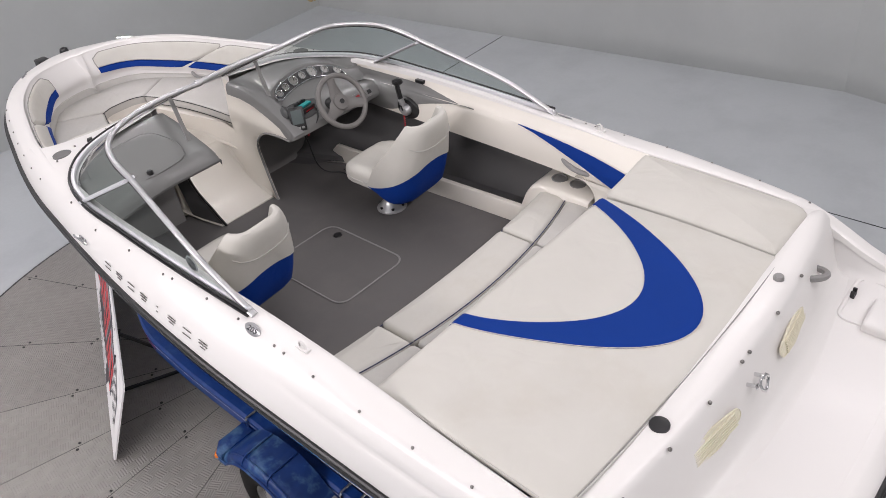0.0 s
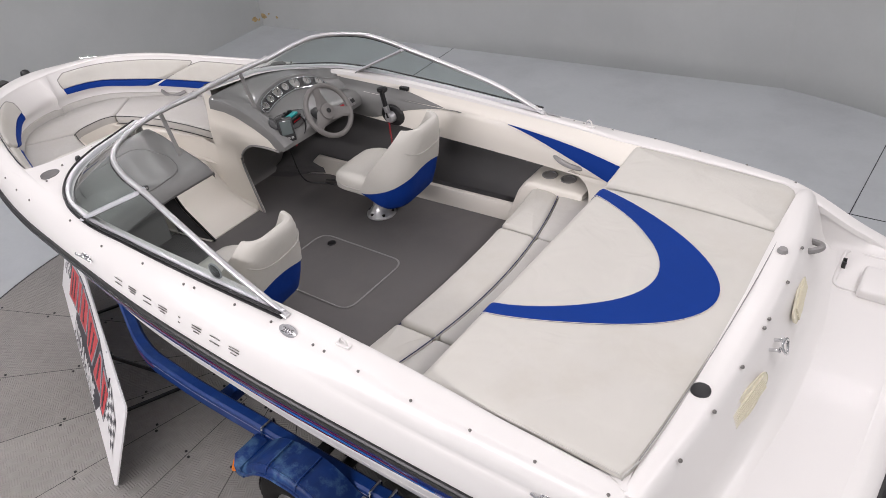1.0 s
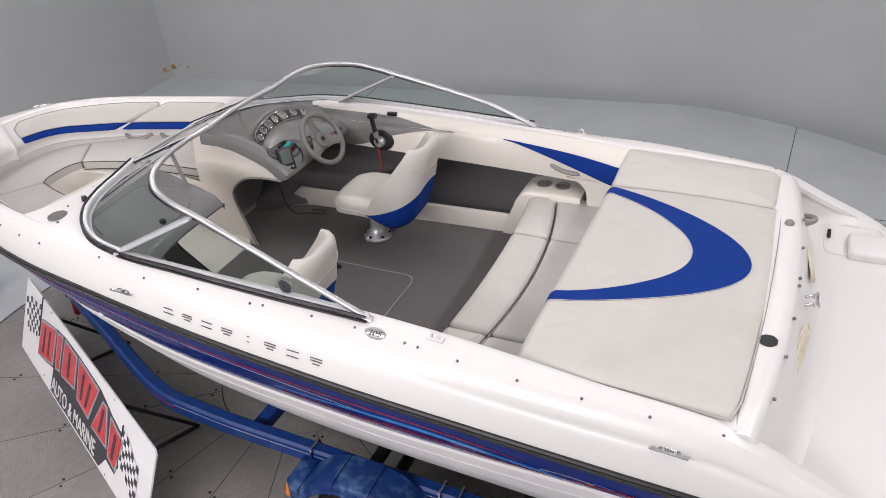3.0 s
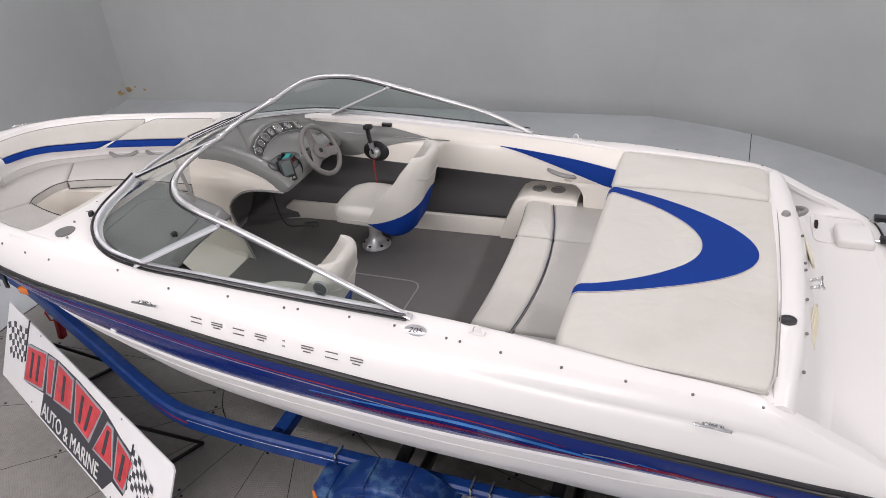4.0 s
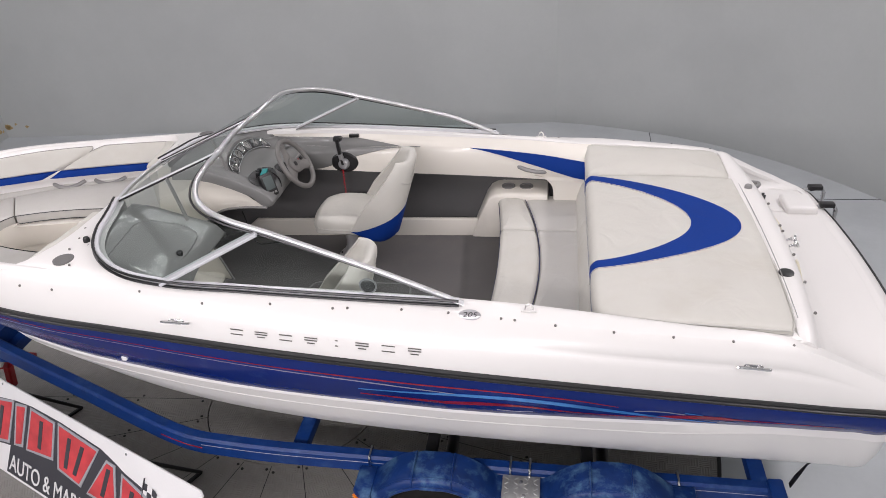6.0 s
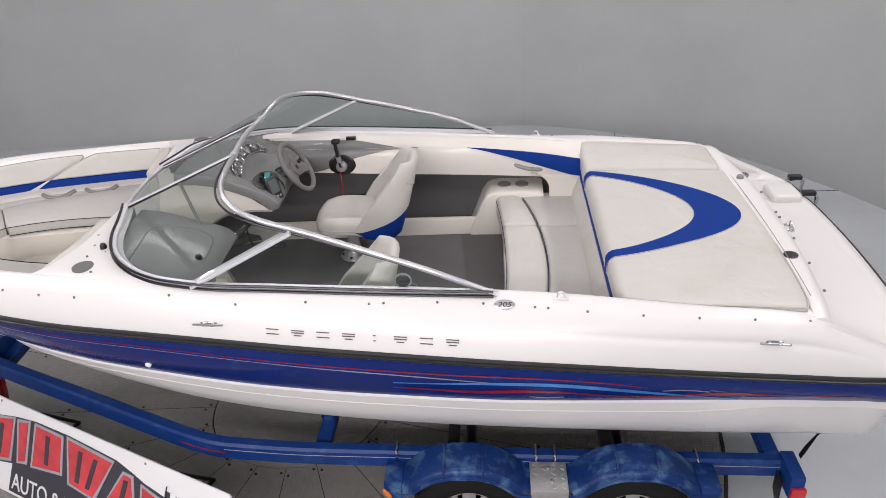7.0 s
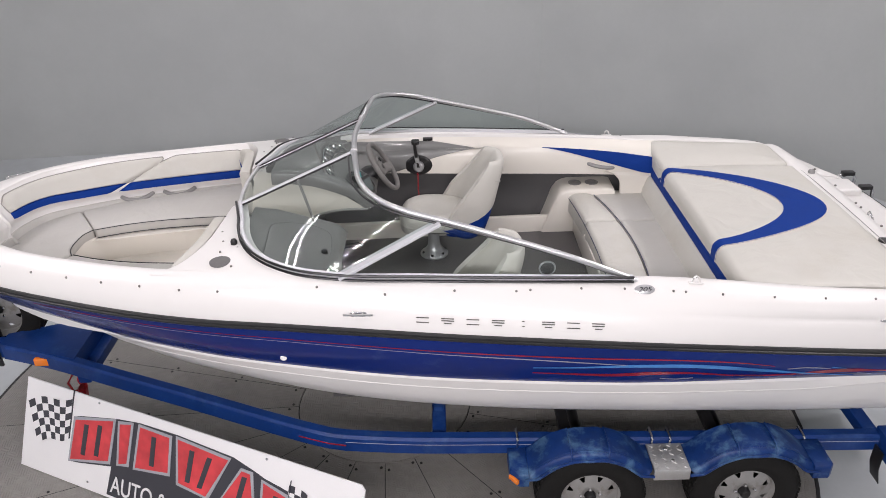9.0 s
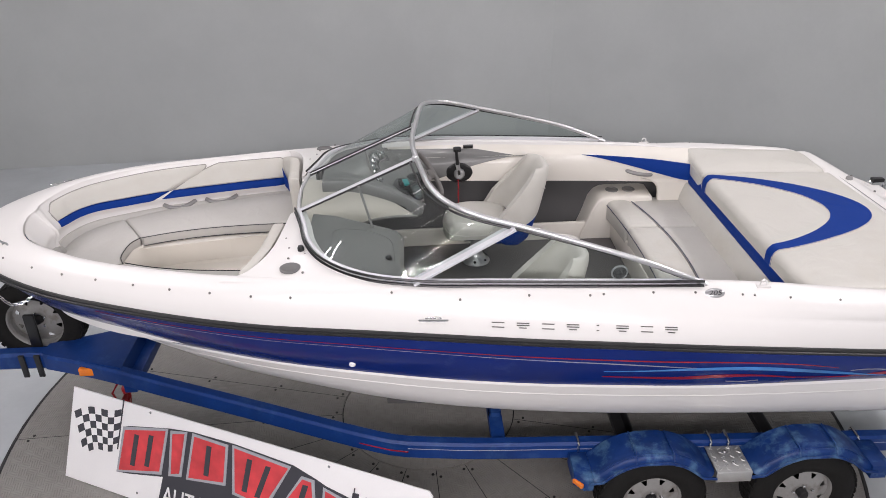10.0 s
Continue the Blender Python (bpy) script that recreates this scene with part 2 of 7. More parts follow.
def table(x, rows):
    """Smooth value at x from rows of (x, value)."""
    if x <= rows[0][0]:
        return rows[0][1]
    if x >= rows[-1][0]:
        return rows[-1][1]
    for i in range(len(rows) - 1):
        (x0, v0), (x1, v1) = rows[i], rows[i + 1]
        if x <= x1:
            s0 = (v1 - rows[i - 1][1]) / (x1 - rows[i - 1][0]) if i else (v1 - v0) / (x1 - x0)
            s1 = (rows[i + 2][1] - v0) / (rows[i + 2][0] - x0) if i + 2 < len(rows) else (v1 - v0) / (x1 - x0)
            t, h = (x - x0) / (x1 - x0), x1 - x0
            return v0 * (2 * t**3 - 3 * t**2 + 1) + h * s0 * (t**3 - 2 * t**2 + t) + v1 * (-2 * t**3 + 3 * t**2) + h * s1 * (t**3 - t**2)


def loft(rows, closed=False):
    """Verts and quads over rows of points of equal length."""
    n = len(rows[0])
    verts = [tuple(p) for r in rows for p in r]
    faces = []
    for i in range(len(rows) - 1):
        for j in range(n if closed else n - 1):
            k = (j + 1) % n
            faces.append((i * n + j, i * n + k, (i + 1) * n + k, (i + 1) * n + j))
    return verts, faces


def merge(*pieces):
    verts, faces = [], []
    for v, f in pieces:
        o = len(verts)
        verts += v
        faces += [tuple(i + o for i in q) for q in f]
    return verts, faces


def mirrored(piece):
    v, f = piece
    return merge(piece, ([(x, -y, z) for x, y, z in v], [tuple(reversed(q)) for q in f]))


def flip(v):
    return [(x, -y, z) for x, y, z in v]


def tube_mesh(path, r, n=10, squash=1.0, caps=True):
    path = [Vector(p) for p in path]
    rows = []
    for i, p in enumerate(path):
        d = (path[min(i + 1, len(path) - 1)] - path[max(i - 1, 0)]).normalized()
        up = Vector((0, 0, 1)) if abs(d.z) < 0.95 else Vector((1, 0, 0))
        a = d.cross(up).normalized()
        b = a.cross(d)
        rows.append([p + a * r * math.cos(q) + b * r * squash * math.sin(q) for q in [2 * math.pi * k / n for k in range(n)]])
    v, f = loft(rows, True)
    if caps:
        f += [tuple(range(n - 1, -1, -1)), tuple(range(len(v) - n, len(v)))]
    return v, f


def bar_mesh(path, w, h):
    """A flat bar along a path: w across, h in height."""
    path = [Vector(p) for p in path]
    rows = []
    for i, p in enumerate(path):
        d = (path[min(i + 1, len(path) - 1)] - path[max(i - 1, 0)]).normalized()
        up = Vector((0, 0, 1)) if abs(d.z) < 0.95 else Vector((1, 0, 0))
        a = d.cross(up).normalized()
        b = a.cross(d)
        c = min(w, h) * 0.18
        ring = [(-w / 2 + c, -h / 2), (w / 2 - c, -h / 2), (w / 2, -h / 2 + c), (w / 2, h / 2 - c), (w / 2 - c, h / 2), (-w / 2 + c, h / 2), (-w / 2, h / 2 - c), (-w / 2, -h / 2 + c)]
        rows.append([p + a * x + b * y for x, y in ring])
    v, f = loft(rows, True)
    f += [tuple(range(7, -1, -1)), tuple(range(len(v) - 8, len(v)))]
    return v, f


def box_bm(x0, x1, y0, y1, z0, z1, bevel=0.0, segments=2):
    bm = bmesh.new()
    bmesh.ops.create_cube(bm, size=1)
    for v in bm.verts:
        v.co = ((x0 + x1) / 2 + v.co.x * (x1 - x0), (y0 + y1) / 2 + v.co.y * (y1 - y0), (z0 + z1) / 2 + v.co.z * (z1 - z0))
    if bevel:
        bmesh.ops.bevel(bm, geom=bm.edges[:], offset=bevel, segments=segments, profile=0.6, affect="EDGES")
    return bm


def lathe(profile, axis="z", n=24, at=(0, 0, 0), turn=None):
    """Verts and faces of a profile of (r, h) turned round an axis."""
    rows = []
    for r, h in profile:
        row = []
        for k in range(n):
            q = 2 * math.pi * k / n
            p = (r * math.cos(q), r * math.sin(q), h)
            if axis == "y":
                p = (p[0], h, p[1])
            if axis == "x":
                p = (h, p[0], p[1])
            row.append(p)
        rows.append(row)
    v, f = loft(rows, True)
    f += [tuple(range(n)), tuple(range(len(v) - n, len(v)))]
    m = Matrix.Translation(at) @ (turn.to_4x4() if turn else Matrix())
    return [tuple(m @ Vector(p)) for p in v], f


def resample(poly, n):
    pts = [Vector(p) for p in poly] + [Vector(poly[0])]
    lens = [0.0]
    for a, b in zip(pts, pts[1:]):
        lens.append(lens[-1] + (b - a).length)
    out = []
    for k in range(n):
        s = lens[-1] * k / n
        i = max(j for j in range(len(lens) - 1) if lens[j] <= s + 1e-9)
        t = (s - lens[i]) / max(lens[i + 1] - lens[i], 1e-9)
        out.append(pts[i].lerp(pts[i + 1], t))
    return out


def rounded(poly, r, k=5):
    """Polygon with its corners rounded."""
    out = []
    n = len(poly)
    for i in range(n):
        a, b, c = Vector(poly[i - 1]), Vector(poly[i]), Vector(poly[(i + 1) % n])
        u, w = a - b, c - b
        d = min(r, u.length * 0.45, w.length * 0.45)
        p, q = b + u.normalized() * d, b + w.normalized() * d
        for j in range(k + 1):
            t = j / k
            out.append(p * (1 - t)**2 + b * 2 * t * (1 - t) + q * t**2)
    return out


def cushion_mesh(poly, low, high, r=0.03, dome=0.012, n=72, surface=None):
    """A padded slab over a plan outline; surface(x, y) adds to the height."""
    p = resample(poly, n)
    area = sum(a.x * b.y - a.y * b.x for a, b in zip(p, p[1:] + p[:1]))
    if area < 0:
        p.reverse()
    nrm = []
    for i in range(n):
        d = (p[(i + 1) % n] - p[i - 1])
        nrm.append(Vector((-d.y, d.x)).normalized())
    c = sum((Vector(q) for q in p), Vector((0, 0))) / n
    rows = []
    h = surface or (lambda x, y: 0.0)
    for inset, z in [(0.004, low), (0.0, low + 0.01)] + [(r * (1 - math.cos(a)), high - r + r * math.sin(a)) for a in [math.pi / 2 * k / 5 for k in range(6)]]:
        rows.append([(q.x + m.x * inset, q.y + m.y * inset, z + h(q.x + m.x * inset, q.y + m.y * inset)) for q, m in zip(p, nrm)])
    inner = [Vector(q[:2]) for q in rows[-1]]
    for t in (0.12, 0.28, 0.5, 0.72, 0.9):
        row = []
        for q in inner:
            s = q.lerp(c, t)
            row.append((s.x, s.y, high + dome * (1 - (1 - t)**3) + h(s.x, s.y)))
        rows.append(row)
    v, f = loft(rows, True)
    v.append((c.x, c.y, high + dome + h(c.x, c.y)))
    o = len(v) - 1 - n
    f += [(o + j, o + (j + 1) % n, len(v) - 1) for j in range(n)]
    f.append(tuple(range(n - 1, -1, -1)))
    return v, f

# ---- room ----
CX, CY = CENTRE
HALF_ROOM, ROOM_H, CORNER = 5.24, 6.0, 139.0
TABLE_R = 2.812


def in_room(x, y):
    """A place from room axes: the origin over the turntable's pivot, x along the long back wall, y towards it."""
    a = radians(CORNER - 135)
    return CX + x * math.cos(a) - y * math.sin(a), CY + x * math.sin(a) + y * math.cos(a)


def ring(r, z, n=96):
    return [(CX + r * math.cos(2 * math.pi * k / n), CY + r * math.sin(2 * math.pi * k / n), z) for k in range(n)]


def square(half, z, n=96):
    """A square in room axes, with as many points as a ring."""
    out = []
    for k in range(n):
        q = 2 * math.pi * k / n - radians(CORNER - 135)
        r = half / max(abs(math.cos(q)), abs(math.sin(q)))
        out.append((CX + r * math.cos(2 * math.pi * k / n), CY + r * math.sin(2 * math.pi * k / n), z))
    return out


def wall_slab(name, x0, x1, y0, y1):
    corners = [in_room(x, y) for x, y in ((x0, y0), (x1, y0), (x1, y1), (x0, y1))]
    v = [(x, y, z) for z in (-0.02, ROOM_H) for x, y in corners]
    f = [(3, 2, 1, 0), (4, 5, 6, 7)] + [(j, (j + 1) % 4, 4 + (j + 1) % 4, 4 + j) for j in range(4)]
    tagged(link_mesh(name, v, f, WALL, smooth=False), "plain grey painted wall with faint marks", "wall", kind="structure")


def build_room():
    a, b = HALF_ROOM, HALF_ROOM + 0.2
    end = a * math.tan(radians(22))
    wall_slab("wall_north", -b, end, a, b)
    wall_slab("wall_west", -b, -a, -a, a)
    # the wall goes on from there in one long curve, round to the west wall
    turns = [22 + 203 * k / 80 for k in range(81)]
    bend = [(22, a / math.cos(radians(22))), (36, 5.80), (50, 5.88), (184, 5.88), (212, 6.5), (225, a * math.sqrt(2))]
    rows = []
    for r, z in ((0, -0.02), (0, ROOM_H), (0.2, ROOM_H), (0.2, -0.02)):
        rows.append([(*in_room((table(q, bend) + r) * math.sin(radians(q)), (table(q, bend) + r) * math.cos(radians(q))), z) for q in turns])
    v, f = loft(rows)
    tagged(link_mesh("wall_round", v, f, WALL), "plain grey painted curved wall", "wall", kind="structure")
    v, f = loft([ring(TABLE_R + 0.005, 0.0), square(7.6, 0.0), square(7.6, -0.2), ring(TABLE_R + 0.005, -0.2)], True)
    f += [(j, (j + 1) % 96, 288 + (j + 1) % 96, 288 + j) for j in range(96)]
    tagged(link_mesh("floor", v, f, FLOOR), "smooth grey painted concrete floor round a turntable", "floor", kind="structure")
    v, f = loft([square(0.001, ROOM_H), square(7.6, ROOM_H), square(7.6, ROOM_H + 0.15), square(0.001, ROOM_H + 0.15)], True)
    tagged(link_mesh("ceiling", v, f, CEIL, smooth=False), "pale grey ceiling", "ceiling", kind="structure")


def build_turntable():
    table_ob = tagged(new("turntable"), "round turntable of bolted aluminium tread plates", "turntable", kind="structure")
    table_ob.location = (CX, CY, 0)
    gap, inner, outer = 0.004, 0.60, TABLE_R - 0.020
    v, f = lathe([(TABLE_R, -0.15), (TABLE_R, -0.012), (0.01, -0.012)], n=96)
    link_mesh("turntable_base", v, f, JOINT, table_ob)
    v, f = lathe([(0.02, 0.004), (inner - gap, 0.004), (inner - gap, -0.01)], n=64)
    link_mesh("centre_plate", v, f, TREAD, table_ob)
    v, f = loft([[(r * math.cos(a), r * math.sin(a), z) for a in [2 * math.pi * k / 120 for k in range(120)]] for r, z in ((TABLE_R - 0.012, -0.012), (TABLE_R - 0.012, -0.002), (TABLE_R + 0.010, -0.002), (TABLE_R + 0.010, -0.012))], True)
    link_mesh("edge_ring", v, f, JOINT, table_ob)
    step = 2 * math.pi / 20
    rows = []
    half = step / 2
    for r, z in ((inner + gap, -0.01), (inner + gap, 0.003), (1.2, 0.004), (1.9, 0.004), (outer, 0.003), (outer, -0.01)):
        d = gap * 0.6 / r
        rows.append([(r * math.cos(a), r * math.sin(a), z) for a in [-half + d + (step - 2 * d) * k / 8 for k in range(9)]])
    v, f = loft(rows)
    plate = link_mesh("plate", v, f, TREAD, table_ob, smooth=False)
    v, f = lathe([(0.001, 0.0085), (0.008, 0.008), (0.010, 0.004), (0.010, 0.0)], n=8)
    bolt = link_mesh("bolt", v, f, BLACK, table_ob)
    first = True
    for k in range(20):
        a = radians(-86.8 - 9) + k * step
        ob = plate if k == 0 else new("plate", plate.data)
        ob.parent, ob.matrix_basis = table_ob, Matrix.Rotation(a, 4, "Z")
        for r in (0.655, 1.133, 1.661, 2.192, 2.70):
            for side in (-1, 1):
                ob = bolt if first else new("bolt", bolt.data)
                first = False
                b = a + half + side * 0.024 / r
                rr = r + side * 0.012
                ob.parent, ob.matrix_basis = table_ob, pose(rr * math.cos(b), rr * math.sin(b), 0)


def build_marks():
    # saw joints, square to the walls
    for a, b in (((3.25, 5.235), (3.05, 3.02)), ((2.55, 3.08), (5.235, 2.90)), ((-1.9, 5.235), (-1.95, 2.9))):
        v, f = bar_mesh([(*in_room(*a), 0.001), (*in_room(*b), 0.001)], 0.007, 0.005)
        tagged(link_mesh("floor_joint", v, f, JOINT), "thin dark saw joint in the painted floor", "joint", kind="structure")
    x, y = in_room(4.28, HALF_ROOM - 0.003)
    plate = thing("wall_outlet", "white double power outlet on the grey wall", "outlet", at=(x, y, 1.0), turn=CORNER - 135)
    part("cover_plate", box_bm(-0.04, 0.04, -0.008, 0.004, -0.062, 0.062, 0.004), SIGN_W, plate)
    for z in (-0.025, 0.025):
        part("socket", box_bm(-0.017, 0.017, -0.012, -0.006, z - 0.016, z + 0.016, 0.003), GREY, plate, "grey socket face")
    # paint knocked off both walls at the corner
    rnd = random.Random(4)
    for k in range(9):
        along = rnd.uniform(0.02, 0.16) if k < 3 else rnd.uniform(0.05, 0.34)
        north = k % 3 != 2
        z = 0.13 + rnd.uniform(-0.05, 0.06) + (0.05 if k < 3 else 0)
        size = rnd.uniform(0.045, 0.065) if k < 3 else rnd.uniform(0.012, 0.032)
        pts, back = [], []
        for j in range(9):
            q = 2 * math.pi * j / 9
            s = size * rnd.uniform(0.5, 1.2)
            u = max(0.006, along + s * math.cos(q))
            for d, out in ((0.003, pts), (-0.002, back)):
                place = in_room(-HALF_ROOM + u, HALF_ROOM - d) if north else in_room(-HALF_ROOM + d, HALF_ROOM - u)
                out.append((*place, z + 0.8 * s * math.sin(q)))
        f = [tuple(range(9, 18))] + [(j, (j + 1) % 9, 9 + (j + 1) % 9, 9 + j) for j in range(9)]
        tagged(link_mesh("paint_chip", back + pts, f, STAIN, smooth=False), "chipped paint with bare yellowish plaster on the wall", "paint chip", "chips on the wall", kind="structure")


build_room()
build_turntable()
build_marks()

# ---- boat: hull and deck ----
boat = thing("motorboat", "white and blue bowrider motorboat resting on a trailer", "boat")
RAIL = [(-3.99, 0.0, 1.55), (-3.975, 0.12, 1.548), (-3.91, 0.27, 1.54), (-3.79, 0.43, 1.53), (-3.65, 0.555, 1.52), (-3.41, 0.70, 1.507), (-2.8, 0.91, 1.472), (-2.17, 1.065, 1.455),
        (-1.67, 1.14, 1.452), (-1.26, 1.19, 1.442), (-0.88, 1.225, 1.425), (-0.4, 1.245, 1.395), (0.0, 1.245, 1.36), (0.5, 1.225, 1.308), (0.93, 1.205, 1.263), (1.4, 1.185, 1.22),
        (1.75, 1.168, 1.19), (1.95, 1.145, 1.177), (2.065, 1.05, 1.17), (2.125, 0.75, 1.168), (2.148, 0.4, 1.167), (2.158, 0.0, 1.167)]
LOW = [(-3.28, 0.0, 0.755), (-3.25, 0.05, 0.785), (-3.18, 0.14, 0.825), (-3.08, 0.26, 0.885), (-2.96, 0.39, 0.945), (-2.82, 0.54, 1.015), (-2.55, 0.76, 1.11), (-2.1, 0.93, 1.125),
       (-1.65, 1.02, 1.11), (-1.26, 1.075, 1.09), (-0.88, 1.10, 1.065), (-0.4, 1.115, 1.04), (0.0, 1.12, 1.02), (0.5, 1.12, 1.015), (0.93, 1.115, 1.015), (1.4, 1.11, 1.01),
       (1.75, 1.105, 1.0), (1.91, 1.10, 1.0), (1.93, 1.08, 1.0), (1.93, 0.75, 1.0), (1.93, 0.4, 1.0), (1.93, 0.0, 1.0)]
CHINE = [(-3.25, 0.0, 0.735), (-3.21, 0.03, 0.735), (-3.12, 0.09, 0.755), (-3.0, 0.18, 0.785), (-2.88, 0.29, 0.815), (-2.74, 0.42, 0.85), (-2.4, 0.64, 0.885), (-2.0, 0.78, 0.865),
         (-1.6, 0.88, 0.83), (-1.26, 0.935, 0.805), (-0.88, 0.965, 0.775), (-0.4, 0.99, 0.75), (0.0, 1.0, 0.735), (0.5, 1.0, 0.715), (0.93, 1.0, 0.70), (1.4, 1.0, 0.695),
         (1.75, 1.0, 0.69), (1.885, 0.995, 0.688), (1.905, 0.96, 0.68), (1.905, 0.7, 0.60), (1.905, 0.35, 0.48), (1.905, 0.0, 0.36)]
KEEL = [(-3.25, 0.73), (-3.21, 0.715), (-3.12, 0.67), (-3.0, 0.61), (-2.88, 0.56), (-2.74, 0.525), (-2.4, 0.47), (-2.0, 0.43), (-1.6, 0.39), (-1.26, 0.375), (-0.88, 0.36), (-0.4, 0.355),
        (0.0, 0.35), (0.5, 0.35), (0.93, 0.35), (1.4, 0.35), (1.75, 0.35), (1.88, 0.35), (1.90, 0.35), (1.90, 0.35), (1.90, 0.35), (1.90, 0.35)]


def stations(ctrl):
    """Even steps between neighbouring control points, so that the curves share stations."""
    out = []
    p = [Vector(c) for c in ctrl]
    p = [Vector((p[1].x, -p[1].y, p[1].z))] + p + [Vector((p[-2].x, -p[-2].y, p[-2].z))]
    for i in range(1, len(p) - 2):
        a, b, c, d = p[i - 1:i + 3]
        for k in range(6):
            t = k / 6
            da, db, dc = max((b - a).length, 1e-3), max((c - b).length, 1e-3), max((d - c).length, 1e-3)
            m1 = ((b - a) / da * db + (c - b) / db * da) / (da + db) * db
            m2 = ((c - b) / db * dc + (d - c) / dc * db) / (db + dc) * db
            out.append(b * (2 * t**3 - 3 * t**2 + 1) + m1 * (t**3 - 2 * t**2 + t) + c * (-2 * t**3 + 3 * t**2) + m2 * (t**3 - t**2))
    out.append(p[-2])
    return out


RAILS, LOWS, CHINES = stations(RAIL), stations(LOW), stations(CHINE)
KEELS = stations([(x, 0.0, z) for x, z in KEEL])


def side_point(i, t):
    """Point on the blue topside, t from the rail down to its lower edge."""
    a, b = RAILS[i] + Vector((0, 0, -0.032)), LOWS[i]
    p = a.lerp(b, t)
    out = inward(i) * -1
    full = 0.02 + 0.15 * max(0.0, 1 - i / 30)
    return p + out * full * math.sin(math.pi * t)


def inward(i):
    d = RAILS[min(i + 1, len(RAILS) - 1)] - RAILS[max(i - 1, 0)]
    n = Vector((-d.y, d.x, 0)).normalized()
    if i == 0:
        return Vector((1, 0, 0))
    if i == len(RAILS) - 1:
        return Vector((-1, 0, 0))
    return n if n.y < 0 or abs(n.y) < 0.02 and n.x * (RAILS[i].x + 1) < 0 else -n


def ease_in(k):
    k = min(max(k, 0.0), 1.0)
    return k * k * (3 - 2 * k)


def build_hull():
    rows = [[side_point(i, t / 6) for i in range(len(RAILS))] for t in range(7)]
    v, f = mirrored(loft(rows))
    link_mesh("hull_side", v, f, BLUE_HULL, boat, "glossy deep blue gelcoat topsides")
    rows = []
    for t, out in ((0, 0.0), (0.04, 0.012), (0.24, 0.022), (0.262, 0.002), (0.36, 0.008), (0.6, 0.02), (0.9, 0.014), (1.0, 0.0)):
        rise = 0.17 if 0.2 < t < 0.4 else 0.0
        rows.append([LOWS[i].lerp(CHINES[i], t - rise * ease_in((RAILS[i].x - 0.9) / 0.55)) - inward(i) * out for i in range(len(RAILS))])
    for t in (0.04, 0.35, 0.7, 1.0):
        rows.append([CHINES[i].lerp(KEELS[i], t) for i in range(len(RAILS))])
    v, f = mirrored(loft(rows))
    link_mesh("hull_bottom", v, f, GEL, boat, "white gelcoat hull bottom with strakes")
    for m in (False, True):
        line = []
        for i in range(12, len(RAILS) - 24):
            k = 0.262 - 0.17 * ease_in((RAILS[i].x - 0.9) / 0.55)
            line.append(LOWS[i].lerp(CHINES[i], k) - inward(i) * 0.018)
        v, f = tube_mesh(line, 0.0065, 6)
        link_mesh("spray_strake", flip([tuple(p) for p in v]) if m else v, f, GEL, boat, "moulded white spray strake")
    rows = []
    for d, z in ((0.006, 0.004), (-0.010, 0.005), (-0.017, -0.002), (-0.017, -0.010), (-0.024, -0.013), (-0.024, -0.022), (-0.014, -0.031), (0.006, -0.036)):
        rows.append([RAILS[i] + inward(i) * d + Vector((0, 0, z)) for i in range(len(RAILS))])
    v, f = mirrored(loft(rows))
    link_mesh("rub_rail", v, f, RUBBER, boat, "black rubber rub rail round the hull")


# inward distance and height over the rail of the deck's shoulder, and of its inner edge
SH_D = [(-3.99, 0.06), (-3.4, 0.05), (-2.1, 0.05), (-1.4, 0.075), (-0.6, 0.12), (0.0, 0.14), (0.7, 0.10), (1.43, 0.095), (1.7, 0.09), (2.1, 0.06)]
SH_H = [(-3.99, 0.05), (-3.65, 0.085), (-3.0, 0.125), (-2.1, 0.155), (-1.4, 0.185), (0.0, 0.212), (0.7, 0.225), (1.40, 0.235), (1.55, 0.205), (1.7, 0.15), (1.85, 0.09), (2.0, 0.05), (2.1, 0.035)]
IN_D = [(-3.99, 0.33), (-3.9, 0.28), (-3.65, 0.19), (-3.4, 0.165), (-3.1, 0.14), (-2.79, 0.13), (-2.4, 0.125), (-2.2, 0.13), (-1.4, 0.145), (-0.6, 0.20), (0.0, 0.22), (0.4, 0.215), (0.7, 0.205), (1.0, 0.18), (1.43, 0.158), (1.7, 0.15), (2.1, 0.10)]
IN_H = [(-3.99, 0.085), (-3.65, 0.12), (-3.0, 0.155), (-2.1, 0.20), (-1.4, 0.215), (0.0, 0.242), (0.35, 0.246), (0.7, 0.240), (1.0, 0.243), (1.40, 0.245), (1.55, 0.207), (1.7, 0.15), (1.85, 0.09), (2.0, 0.05), (2.1, 0.035)]


def deck_point(i, t):
    """t 0: rail; 1: shoulder; 2: inner edge."""
    p, n = RAILS[i], inward(i)
    sd, sh = table(p.x, SH_D), table(p.x, SH_H)
    ed, eh = table(p.x, IN_D), table(p.x, IN_H)
    if t <= 1:
        d, h = sd * (0.25 * t + 0.75 * t**2.2), sh * t
    else:
        u = t - 1
        d, h = sd + (ed - sd) * u, sh + (eh - sh) * (1 - (1 - u)**2)
    k = min(max((p.x - 0.15) / 0.7, 0.0), 1.0) * min(max((1.75 - p.x) / 0.3, 0.0), 1.0)
    d += 0.008 * k * (math.exp(-((t - 0.60) / 0.05)**2) - 0.6 * math.exp(-((t - 0.78) / 0.07)**2))
    return p + n * d + Vector((0, 0, h))


